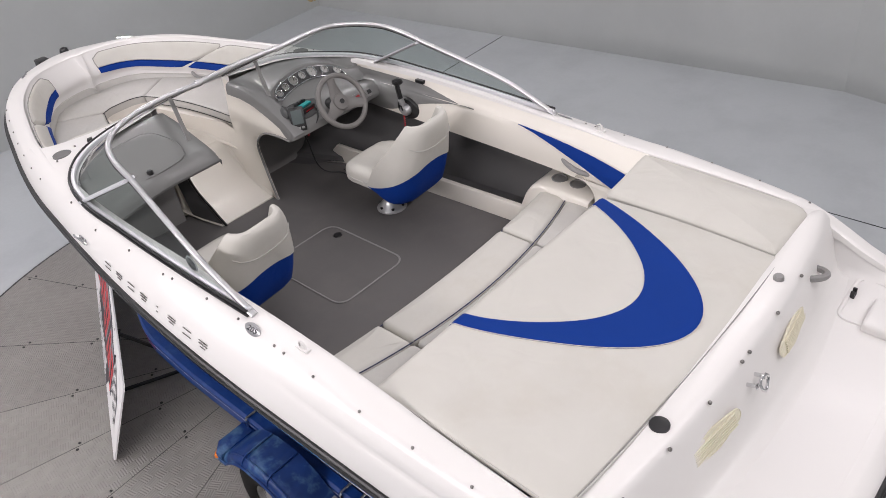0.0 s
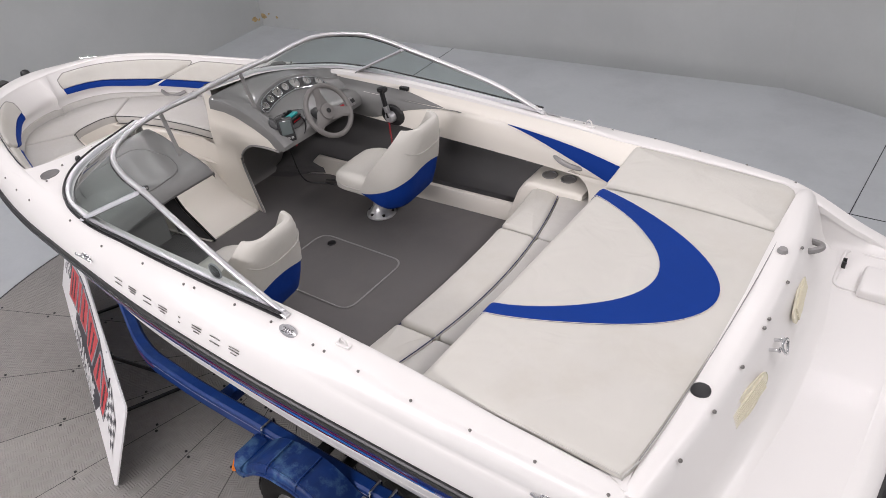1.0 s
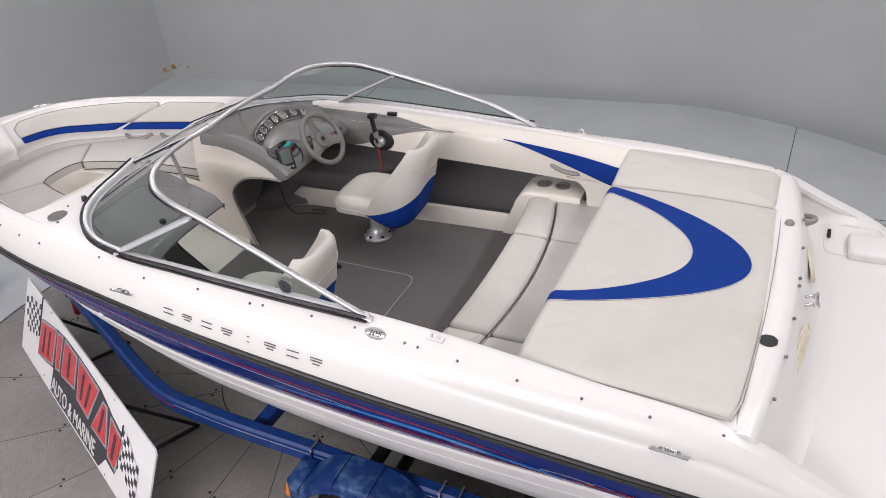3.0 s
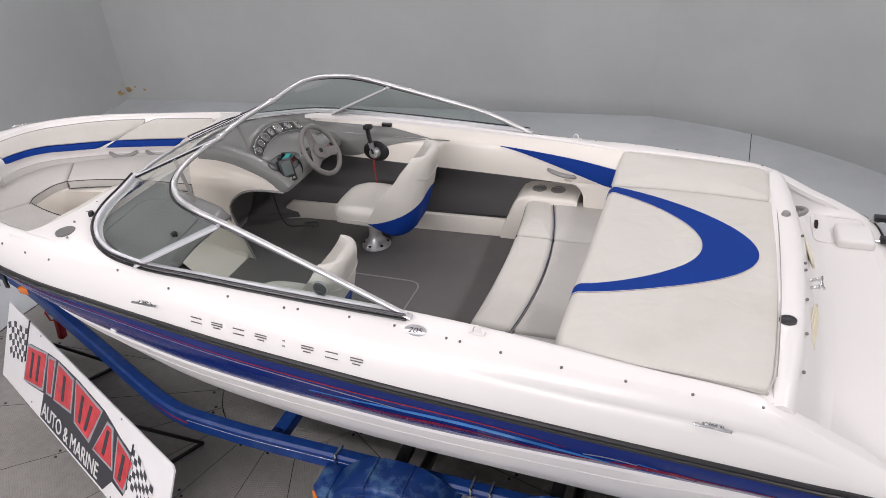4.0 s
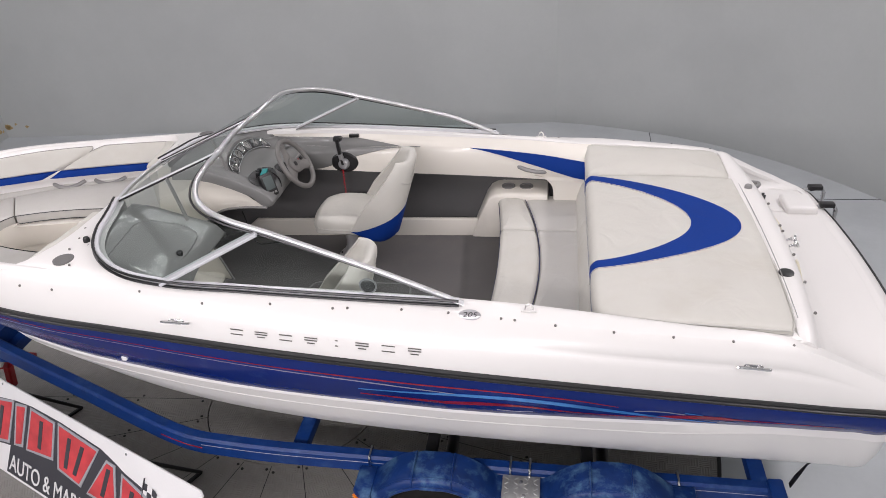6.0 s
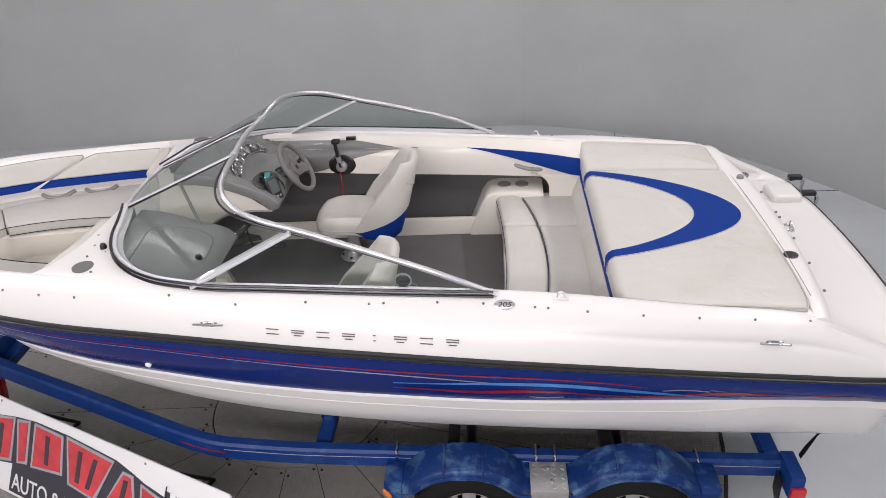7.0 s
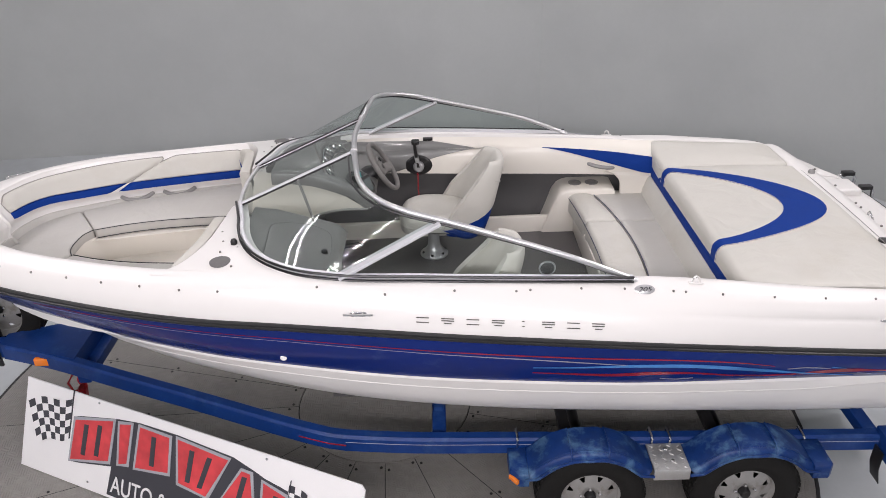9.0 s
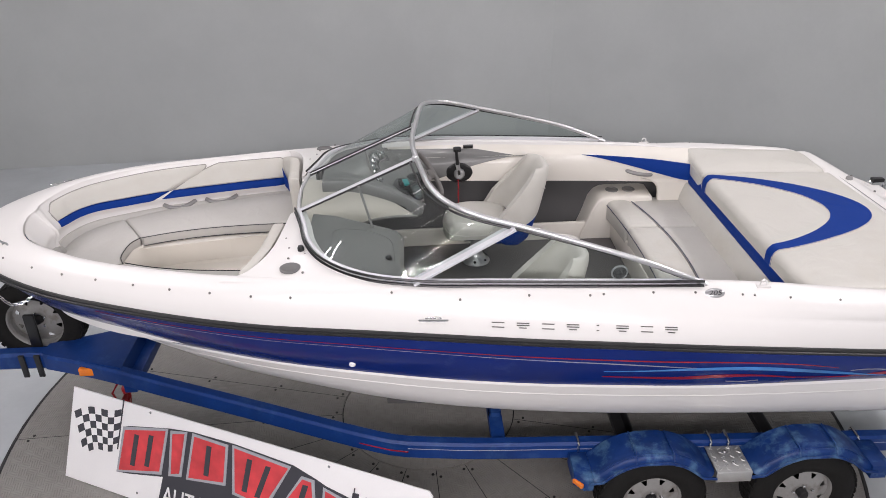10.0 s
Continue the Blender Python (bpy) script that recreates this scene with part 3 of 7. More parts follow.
def on_deck(x, t):
    """Deck point of the starboard side at a given x."""
    best = min(range(len(RAILS)), key=lambda i: abs(deck_point(i, t).x - x) + (10 if RAILS[i].y < 0.05 and x > 0 else 0))
    a = deck_point(best, t)
    j = best + (1 if a.x < x else -1)
    j = min(max(j, 0), len(RAILS) - 1)
    b = deck_point(j, t)
    k = (x - a.x) / (b.x - a.x) if abs(b.x - a.x) > 1e-6 else 0
    return a.lerp(b, min(max(k, 0), 1))


def hull_y(x, z):
    """Half breadth of the hull at a height."""
    pts = []
    for rows in (RAIL[1:18], LOW[1:17], CHINE[1:17]):
        pts.append((table(x, [(a, c) for a, b, c in rows]), table(x, [(a, b) for a, b, c in rows])))
    pts.append((table(x, KEEL[:17]), 0.0))
    pts.sort()
    return table(z, pts) if pts[0][0] < z < pts[-1][0] else pts[-1][1]


WS_BASE = [(-2.05, 0.27, 1.69), (-2.00, 0.45, 1.688), (-1.955, 0.64, 1.683), (-1.878, 0.80, 1.678), (-1.762, 0.922, 1.672), (-1.615, 1.008, 1.668), (-1.41, 1.058, 1.662), (-1.0, 1.075, 1.65), (-0.5, 1.075, 1.628), (0.0, 1.06, 1.602)]
WS_TOP = [(-1.377, 0.27, 1.99), (-1.35, 0.5, 2.008), (-1.31, 0.72, 2.005), (-1.255, 0.84, 1.996), (-1.17, 0.925, 1.978), (-1.06, 0.965, 1.95), (-0.906, 0.982, 1.91), (-0.6, 1.022, 1.825), (-0.28, 1.057, 1.725), (0.0, 1.06, 1.606)]
BOW_AFT = [(-2.10, 0.27, 1.675), (-2.115, 0.45, 1.672), (-2.14, 0.65, 1.665), (-2.18, 0.78, 1.66), (-2.24, 0.88, 1.652), (-2.36, 0.945, 1.635)]


def build_deck():
    ts = [0, 0.15, 0.3, 0.45, 0.52, 0.56, 0.60, 0.64, 0.68, 0.74, 0.80, 0.88, 1.0, 1.15, 1.35, 1.6, 1.8, 2.0]
    rows = [[deck_point(i, t) for i in range(len(RAILS))] for t in ts]
    last = rows[-1]
    rows.append([p + inward(i) * 0.012 + Vector((0, 0, -0.006)) for i, p in enumerate(last)])
    rows.append([p + inward(i) * 0.018 + Vector((0, 0, -0.03 - 0.08 * ease_in((p.x - 0.25) / 0.3) * ease_in((1.6 - p.x) / 0.1))) for i, p in enumerate(last)])
    side = loft(rows)
    # the deck between bow cockpit and windshield, one piece each side of the walkway
    a, b = spline(BOW_AFT, 24), spline(WS_BASE[:7], 24)
    rows = []
    for t in (0, 0.02, 0.25, 0.5, 0.75, 1.0):
        row = []
        for j in range(24):
            p = a[j].lerp(b[j], t)
            p = p + Vector((0, 0, 0.006 * math.sin(math.pi * t)))
            row.append(p)
        rows.append(row)
    rows = [[p + Vector((0, 0, -0.30)) for p in rows[0]], [p + Vector((-0.004, 0, -0.03)) for p in rows[0]]] + rows
    rows.append([p + Vector((0.04, 0, 0.0)) for p in rows[-1]])
    fore = loft(rows)
    # fill between that piece and the side deck
    edge = [a[23].lerp(b[23], t / 8) for t in range(9)]
    side_edge = [on_deck(-2.36 + 0.95 * t / 8, 1.55) + Vector((0, 0, -0.006)) for t in range(9)]
    fill = loft([edge, [p.lerp(q, 0.5) for p, q in zip(edge, side_edge)], side_edge])
    cap = loft([[Vector((p.x, 0.27, p.z - dz)) for p in (a[0], b[0], b[0] + Vector((0.04, 0, 0)))] for dz in (0, 0.3)])
    v, f = mirrored(merge(side, fore, fill, cap))
    link_mesh("deck", v, f, GEL, boat, "glossy white gelcoat deck")
    # swim platform
    idx = [i for i in range(len(RAILS)) if RAILS[i].x > 1.50]
    edge = [deck_point(i, 2.0) for i in idx]
    rows = [edge]
    rows.append([p + inward(i) * 0.03 + Vector((0, 0, 1.205 - p.z)) * 0.75 for i, p in zip(idx, edge)])
    rows.append([Vector((max(p.x - 0.05, 1.5) if p.y < 0.9 else p.x - 0.02, p.y * 0.93, 1.203)) for p in edge])
    rows.append([Vector((1.5 + (p.x - 1.5) * 0.5, p.y * 0.5, 1.206)) for p in edge])
    rows.append([Vector((1.5, 0.0, 1.208)) for p in edge])
    v, f = mirrored(loft(rows))
    link_mesh("swim_platform", v, f, GEL, boat, "white moulded swim platform at the stern")


build_hull()
build_deck()

# ---- stern: transom, sunpad, bench ----
NAVY = material("navy_piping", (0.012, 0.018, 0.075), 0.5)
def build_transom():
    """Curved bulkhead behind the sunpad: top, rounded edge and aft face."""
    rows = []
    ys = [-1.045 + 2.09 * k / 44 for k in range(45)]
    bow = [(y, 0.075 * max(-0.15, 1 - (abs(y) / 1.02)**2.2)) for y in ys]
    for x, z in ((1.470, 1.30), (1.470, 1.455), (1.476, 1.468), (1.492, 1.474), (1.515, 1.475), (1.535, 1.466), (1.553, 1.448), (1.568, 1.415), (1.595, 1.34), (1.620, 1.262), (1.640, 1.228), (1.67, 1.211), (1.72, 1.206)):
        k = min(max((x - 1.47) / 0.06, 0), 1)
        rows.append([(x + b * k, y, z - 0.006 * (abs(y) / 1.02)**2 - (0.05 * max(0, (abs(y) - 0.93) / 0.17)**2 if z > 1.4 else 0)) for y, b in bow])
    v, f = loft(rows)
    f += [tuple(45 * k for k in range(len(rows))), tuple(45 * k + 44 for k in range(len(rows)))]
    link_mesh("transom", v, f, GEL, boat, "white gelcoat transom bulkhead")
    for s in (-1, 1):
        part("pad_ledge", box_bm(1.34, 1.50, min(s * 0.70, s * 1.035), max(s * 0.70, s * 1.035), 1.36, 1.448, 0.006), GEL, boat, "white ledge under the pad's corner")


PAD_F, PAD_Z = 0.60, 1.483


def pad_profile(s):
    """x and z of the sunpad's surface, s metres from its front lower edge."""
    r = 0.055
    up = 0.05
    arc = math.pi / 2 * r
    if s < up:
        return PAD_F, PAD_Z - r - up + s
    if s < up + arc:
        a = (s - up) / r
        return PAD_F + r * (1 - math.cos(a)), PAD_Z - r + r * math.sin(a)
    d = s - up - arc
    return PAD_F + r + d, PAD_Z + 0.012 * math.sin(math.pi * min(d / 0.78, 1.0)) - 0.012 * min(d / 0.78, 1.0)


def pad_point(s, y, lift=0.0):
    x, z = pad_profile(s)
    x1, z1 = pad_profile(s + 0.002)
    n = Vector((-(z1 - z), 0, x1 - x)).normalized()
    p = Vector((x, y, z)) + n * lift
    return p


def pad_bow(y):
    """How far the pad's rear edge bows aft."""
    return 0.036 * (1 - (abs(y) / 1.02)**2.2) - 0.016 * max(0.0, (-y - 0.93) / 0.12)**2


def build_sunpad():
    pad = thing("sunpad", "off-white vinyl sunpad with a blue arc over the engine", "cushion")
    ss = [0.0, 0.02, 0.04, 0.05] + [0.05 + 0.0864 * k / 8 for k in range(1, 9)] + [0.1364 + 0.805 * k / 20 for k in range(1, 21)]
    y0, y1 = -1.055, 0.592
    r = 0.03
    ys = [(y0, -r), (y0 + 0.004, -0.012), (y0 + 0.014, -0.003), (y0 + r, 0)]
    ys += [(y0 + r + (y1 - y0 - 2 * r) * k / 24, 0) for k in range(1, 24)]
    ys += [(y1 - r, 0), (y1 - 0.014, -0.003), (y1 - 0.004, -0.012), (y1, -r)]
    rows = []
    for s in ss:
        x = pad_profile(s)[0]
        # the aft corners follow the transom's curve
        side = -y0 - (on_deck(min(x, 1.45), 2.0).y - 0.024)
        rows.append([pad_point(s, y, dz) + Vector((pad_bow(y) * max(0, (x - 1.0) / 0.46), side * max(0.0, (-y - 0.75) / (-y0 - 0.75)), 0)) for y, dz in ys])
    last = rows[-1]
    for dx, dz in ((0.008, -0.006), (0.012, -0.02), (0.012, -0.06)):
        rows.append([p + Vector((dx, 0, dz)) for p in last])
    v, f = loft(rows)
    link_mesh("pad_cover", v, f, VINYL, pad, "off-white vinyl cover")
    edge = [Vector(p) + Vector((0.012, 0, -0.008)) for p in last]
    link_mesh("rear_piping", *tube_mesh(edge, 0.0045, 6), VINYL_G, pad, "grey piping along the rear edge")
    for col in (1, -2):
        line = [Vector(r[col]) + Vector((0, 0, -0.002)) for r in rows[8:-3]]
        link_mesh("side_piping", *tube_mesh(line, 0.0045, 6), VINYL_G, pad, "grey piping along the side edge")
    # thin grey tube stands in for the shaded gap behind the pad
    link_mesh("gap_seal", *tube_mesh([(1.4755 + pad_bow(y), y, 1.479 - 0.010 * y) for y in [-0.94 + 1.53 * k / 40 for k in range(41)]], 0.0022, 6), GREY, pad, "grey seal behind the pad")
    # blue arc sewn into the cover, over the rounded front edge
    def arc(half, tip):
        pts = []
        for k in range(49):
            q = math.pi * k / 48 - math.pi / 2
            y = half * math.copysign(abs(math.sin(q))**1.0, q)
            pts.append((0.115 + (tip - PAD_F - 0.055) * (1 - abs(math.sin(q))**2.0)**0.85, y - 0.035 * math.cos(q)))
        return pts
    inner, outer = arc(0.483, 1.162), arc(0.558, 1.410)
    c0 = 0.012
    inner = [(s, -0.483 + c0) for s in (0.0, 0.04, 0.06, 0.075, 0.09, 0.105)] + [(s, y + c0) for s, y in inner] + [(s, 0.483 + c0) for s in (0.105, 0.09, 0.075, 0.06, 0.04, 0.0)]
    outer = [(s, -0.558 + c0) for s in (0.0, 0.04, 0.06, 0.075, 0.09, 0.105)] + [(s, y + c0) for s, y in outer] + [(s, 0.558 + c0) for s in (0.105, 0.09, 0.075, 0.06, 0.04, 0.0)]
    rows = []
    for t, lift in ((0, -0.002), (0.0, 0.0035), (0.2, 0.004), (0.4, 0.004), (0.6, 0.004), (0.8, 0.004), (1.0, 0.0035), (1.0, -0.002)):
        row = []
        for (s0, a), (s1, b) in zip(inner, outer):
            s, y = s0 + (s1 - s0) * t, a + (b - a) * t
            p = pad_point(max(s, 0.0), y, lift)
            p.x += pad_bow(y) * max(0, (p.x - 1.0) / 0.46)
            row.append(p)
        rows.append(row)
    v, f = loft(rows)
    link_mesh("blue_arc", v, f, VINYL_B, pad, "broad blue vinyl arc sewn into the cover")
    for k in (1, 6):
        link_mesh("arc_seam", *tube_mesh(rows[k], 0.0016, 6), VINYL, pad, "white stitched edge of the arc")
    # side bolster
    bol = thing("side_bolster", "off-white vinyl bolster beside the sunpad", "cushion")
    poly = rounded([(0.605, 0.622), (1.478, 0.596), (1.478, 0.93), (1.455, 0.99), (1.40, 1.018), (1.0, 1.016), (0.66, 1.016), (0.605, 1.005)], 0.04)
    def rise(x, y):
        """The bolster's outer side climbs to the deck's edge."""
        return 0.055 * max(0.0, (y - 0.66) / 0.4)**1.4 * min(1.0, max(0.0, (1.42 - x) / 0.8))
    v, f = cushion_mesh(poly, 1.36, 1.484, 0.04, 0.022)
    link_mesh("bolster_cover", [(x, y, z + rise(x, y)) for x, y, z in v], f, VINYL, bol)
    rim = resample(poly, 60)
    link_mesh("bolster_piping", *tube_mesh([(p.x, p.y, 1.442 + rise(p.x, p.y)) for p in rim + rim[:1]], 0.0045, 6), VINYL_G, bol, "grey piping round the bolster")
    heeled(bol)
    return pad


def build_bench():
    bench = thing("bench_seat", "light vinyl stern bench seat with blue piping", "bench")
    part("seat_base", box_bm(0.07, 0.58, -1.0, 0.98, 0.862, 1.05, 0.012), GEL_IN, bench)
    def front(y):
        return 0.082 - 0.062 * (abs(y) / 0.92)**2

    def seam(y):
        return 0.332 - 0.14 * (abs(y) / 0.92)**2
    for y0, y1 in ((-0.98, -0.495), (-0.487, 0.438), (0.446, 0.945)):
        ys = [y0 + (y1 - y0) * k / 8 for k in range(9)]
        poly = rounded([(front(y), y) for y in ys] + [(seam(y) - 0.003, y) for y in reversed(ys)], 0.03)
        link_mesh("seat_front_pad", *cushion_mesh(poly, 1.02, 1.165, 0.035, 0.010), VINYL, bench)
        poly = rounded([(seam(y) + 0.003, y) for y in ys] + [(0.60, y1), (0.60, y0)], 0.02)
        link_mesh("seat_rear_pad", *cushion_mesh(poly, 1.02, 1.155, 0.02, 0.006), VINYL_G, bench)
        link_mesh("piping", *tube_mesh([(seam(y), y, 1.156) for y in ys], 0.0028, 6), NAVY, bench, "dark blue piping")
        link_mesh("piping", *tube_mesh([(front(y) - 0.001, y, 1.130) for y in ys], 0.0028, 6), NAVY, bench, "dark blue piping")
    # backrest under the sunpad's front edge
    rows = [[(x, y, z) for y in (-1.02, -0.5, 0.0, 0.5, 1.0)] for x, z in ((0.545, 1.10), (0.562, 1.2), (0.588, 1.28), (0.602, 1.298), (0.64, 1.302))]
    link_mesh("backrest", *loft(rows), VINYL, bench)
    rows = [[(x, y, z) for y in (-1.02, -0.5, 0.0, 0.5, 1.0)] for x, z in ((0.64, 1.290), (0.608, 1.297), (0.604, 1.325), (0.606, 1.360), (0.618, 1.386), (0.64, 1.395))]
    link_mesh("blue_band", *loft(rows), VINYL_B, bench, "blue vinyl band along the backrest")


def heeled(ob):
    """Lowers a pad a little to starboard, with the boat's heel."""
    for c in ob.children:
        for q in c.data.vertices:
            q.co.z -= 0.010 * q.co.y


build_transom()
heeled(build_sunpad())
build_bench()

# ---- boat: cockpit ----
FLOOR_Z = 0.86
FACE_TOP = [(-2.0, 1.0, 1.60), (-1.5, 1.0, 1.56), (-0.9, 0.99, 1.54), (-0.17, 0.965, 1.505), (0.3, 0.92, 1.475), (0.64, 0.86, 1.44)]
FACE_LOW = [(-2.0, 0.95, 1.37), (-1.5, 0.945, 1.348), (-0.9, 0.94, 1.326), (-0.17, 0.93, 1.306), (0.3, 0.90, 1.298), (0.64, 0.84, 1.30)]


def at_x(rows, x):
    return Vector((x, table(x, [(a, b) for a, b, c in rows]), table(x, [(a, c) for a, b, c in rows])))


def side_face(x, t, out=0.0):
    """Point on the padded side panel, t from its top to its lower edge."""
    p = at_x(FACE_TOP, x).lerp(at_x(FACE_LOW, x), t)
    return p + Vector((0, -0.012 * math.sin(math.pi * t) - out, out * 0.3))


def curb_y(x):
    """Half breadth of the cockpit floor at the pocket's curb."""
    return table(x, [(-2.2, 0.80), (-1.8, 0.818), (-0.7, 0.862), (0.1, 0.888), (0.7, 0.89)])


def build_cockpit():
    fx = [-2.10 + 2.22 * k / 24 for k in range(25)]
    half = [min(curb_y(x) + 0.02, hull_y(x, FLOOR_Z - 0.03) - 0.04) for x in fx]
    v, f = loft([[(x, y * h, z) for x, h in zip(fx, half)] for y, z in ((-1, FLOOR_Z - 0.02), (-1, FLOOR_Z), (1, FLOOR_Z), (1, FLOOR_Z - 0.02))])
    link_mesh("cockpit_floor", v, f, CARPET, boat, "dark grey vinyl cockpit floor", smooth=False)
    xs = [-2.0 + 2.645 * k / 46 for k in range(47)]
    for mir in (False, True):
        deck_edge = [on_deck(x, 2.0) for x in xs]
        rows = [[p + Vector((0, -0.010, -0.01)) for p in deck_edge], [p.lerp(side_face(x, 0), 0.5) + Vector((0, 0, 0.004)) for p, x in zip(deck_edge, xs)]]
        rows += [[side_face(x, t) for x in xs] for t in (0, 0.05, 0.2, 0.4, 0.6, 0.8, 0.95, 1.0)]
        rows.append([side_face(x, 1.0) + Vector((0, 0.03, -0.012)) for x in xs])
        rows.append([side_face(x, 1.0) + Vector((0, 0.10, -0.01)) for x in xs])
        if mir:
            rows = [[Vector((p.x, max(p.y, d.y - 0.006), p.z)) for p, d in zip(row, deck_edge)] for row in rows]
        v, f = loft(rows)
        link_mesh("side_panel", flip(v) if mir else v, f, GEL_IN, boat, "cream padded cockpit side panel")
        # carpeted side pocket with a low curb
        px = [-2.11 + 2.73 * k / 26 for k in range(27)]
        rows = [[(x, min(y, hull_y(x, z - 0.03) - 0.05), z if x < -1.3 else min(z, 1.36)) for x in px] for y, z in ((1.0, 1.47), (1.03, 1.42), (1.06, 1.36), (1.10, 1.28), (1.10, 1.12), (1.08, 1.0), (1.05, 0.92))]
        rows.append([(x, min(curb_y(x) + 0.012, hull_y(x, 0.85) - 0.05), 0.905) for x in px])
        rows.append([(x, min(curb_y(x) + 0.012, hull_y(x, 0.85) - 0.05) - 0.003, 0.863) for x in px])
        rows.append([(x, min(curb_y(x) + 0.012, hull_y(x, 0.85) - 0.05) - (0.09 if x < -1.80 else 0.004), 0.863) for x in px])
        v, f = loft(rows)
        link_mesh("side_pocket", flip(v) if mir else v, f, CARPET_D, boat, "dark carpet lined side pocket")
        path = [(-1.82, 0.835), (-1.75, 0.824)] + [(x, curb_y(x)) for x in (-1.6, -1.2, -0.8, -0.4, 0.0, 0.12)]
        rows = []
        for dy, z in ((-0.004, FLOOR_Z - 0.01), (-0.008, 0.975), (-0.004, 0.987), (0.008, 0.992), (0.024, 0.990), (0.030, 0.978), (0.030, 0.9)):
            rows.append([(x, y + dy, z if i else FLOOR_Z + (z - FLOOR_Z) * 0.55) for i, (x, y) in enumerate(path)])
        v, f = loft(rows)
        link_mesh("pocket_curb", flip(v) if mir else v, f, GEL_IN, boat, "cream curb of the side pocket")
    # blue wedge on the side panels
    rows = []
    for t in (0, 0.25, 0.5, 0.75, 1.0):
        row = []
        for k in range(17):
            u = k / 16
            x = -0.17 + 0.81 * u
            row.append(side_face(x, 0.02 + (0.02 + 0.80 * min(u / 0.9, 1.0)**1.35) * t, 0.009))
        rows.append(row)
    v, f = loft(rows)
    link_mesh("blue_wedge", v, f, VINYL_B, boat, "blue vinyl wedge on the side panel")
    # floor hatch with a metal edge
    poly = [Vector((p[0], p[1], 0)) for p in rounded([(-1.16, -0.31), (-0.49, -0.31), (-0.49, 0.21), (-1.16, 0.21)], 0.09, 8)]
    link_mesh("floor_hatch", *cushion_mesh([p.xy for p in poly], FLOOR_Z - 0.005, FLOOR_Z + 0.004, 0.003, 0.0), CARPET, boat, "dark vinyl covered floor hatch")
    ringp = [(p.x, p.y, FLOOR_Z + 0.004) for p in poly] + [(poly[0].x, poly[0].y, FLOOR_Z + 0.004)]
    link_mesh("hatch_trim", *tube_mesh(ringp, 0.006, 6, 0.5), GREY, boat, "grey metal hatch trim")
    v, f = lathe([(0.001, 0.006), (0.026, 0.006), (0.03, 0.0)], n=14, at=(-1.03, 0.15, FLOOR_Z + 0.003))
    link_mesh("hatch_latch", v, f, BLACK, boat, "black hatch latch")


def cup_console():
    rows = []
    for x, z in ((-0.165, 0.86), (-0.15, 0.93), (-0.07, 1.12), (-0.035, 1.17), (0.01, 1.192), (0.05, 1.198), (0.32, 1.198), (0.36, 1.188), (0.38, 1.0)):
        rows.append([(x, y, z - dz) for y, dz in ((0.86, 0.5), (0.862, 0.02), (0.87, 0.006), (0.885, 0.0), (1.0, 0.0), (1.12, 0.0))])
    for r in rows:
        r[0] = (r[0][0], r[0][1], 0.86)
    v, f = loft(rows)
    link_mesh("cup_console", v, f, GEL_IN, boat, "cream moulded drink holder console")
    arc = [(0.27 + 0.13 * math.sin(q), 1.21 + 0.12 * math.cos(q)) for q in [math.pi / 2 * k / 8 for k in range(9)]]
    line = arc + [(0.402, 1.10)]
    v, f = loft([[(x, 0.90, z) for x, z in line], [(x, 0.872, z) for x, z in line], [(x + 0.012, 0.862, z + 0.004) for x, z in line], [(0.60, 0.858, z) for x, z in line]])
    link_mesh("pocket_end", v, f, GEL_IN, boat, "cream rounded end of the side pocket")
    for x in (0.087, 0.212):
        v, f = lathe([(0.048, 0.0), (0.048, 0.004), (0.038, 0.005), (0.036, -0.004), (0.034, -0.03), (0.001, -0.03)], n=24, at=(x, 0.99, 1.199))
        link_mesh("cup_holder", v, f, GREY, boat, "grey round drink holder")


def grab_handle(centre, along, out, length=0.17, sag=0.0, reach=0.03):
    c, a, o = Vector(centre), Vector(along).normalized(), Vector(out).normalized()
    pts = []
    for k in range(13):
        q = -1 + 2 * k / 12
        pts.append(c + a * q * length / 2 + o * reach * math.cos(q * math.pi / 2)**0.6 - Vector((0, 0, sag * math.cos(q * math.pi / 2))))
    link_mesh("grab_handle", *tube_mesh(pts, 0.015, 8), GREY, boat, "grey moulded grab handle")


GAUGE_X = [(0.20, -1.60), (0.30, -1.605), (0.36, -1.625), (0.45, -1.65), (0.60, -1.665), (0.70, -1.655), (0.78, -1.627), (0.86, -1.60), (0.92, -1.56), (1.03, -1.50)]
GAUGE_Z = [(0.20, 1.57), (0.30, 1.575), (0.36, 1.597), (0.45, 1.618), (0.60, 1.632), (0.72, 1.634), (0.80, 1.628), (0.86, 1.605), (0.92, 1.575), (1.03, 1.56)]


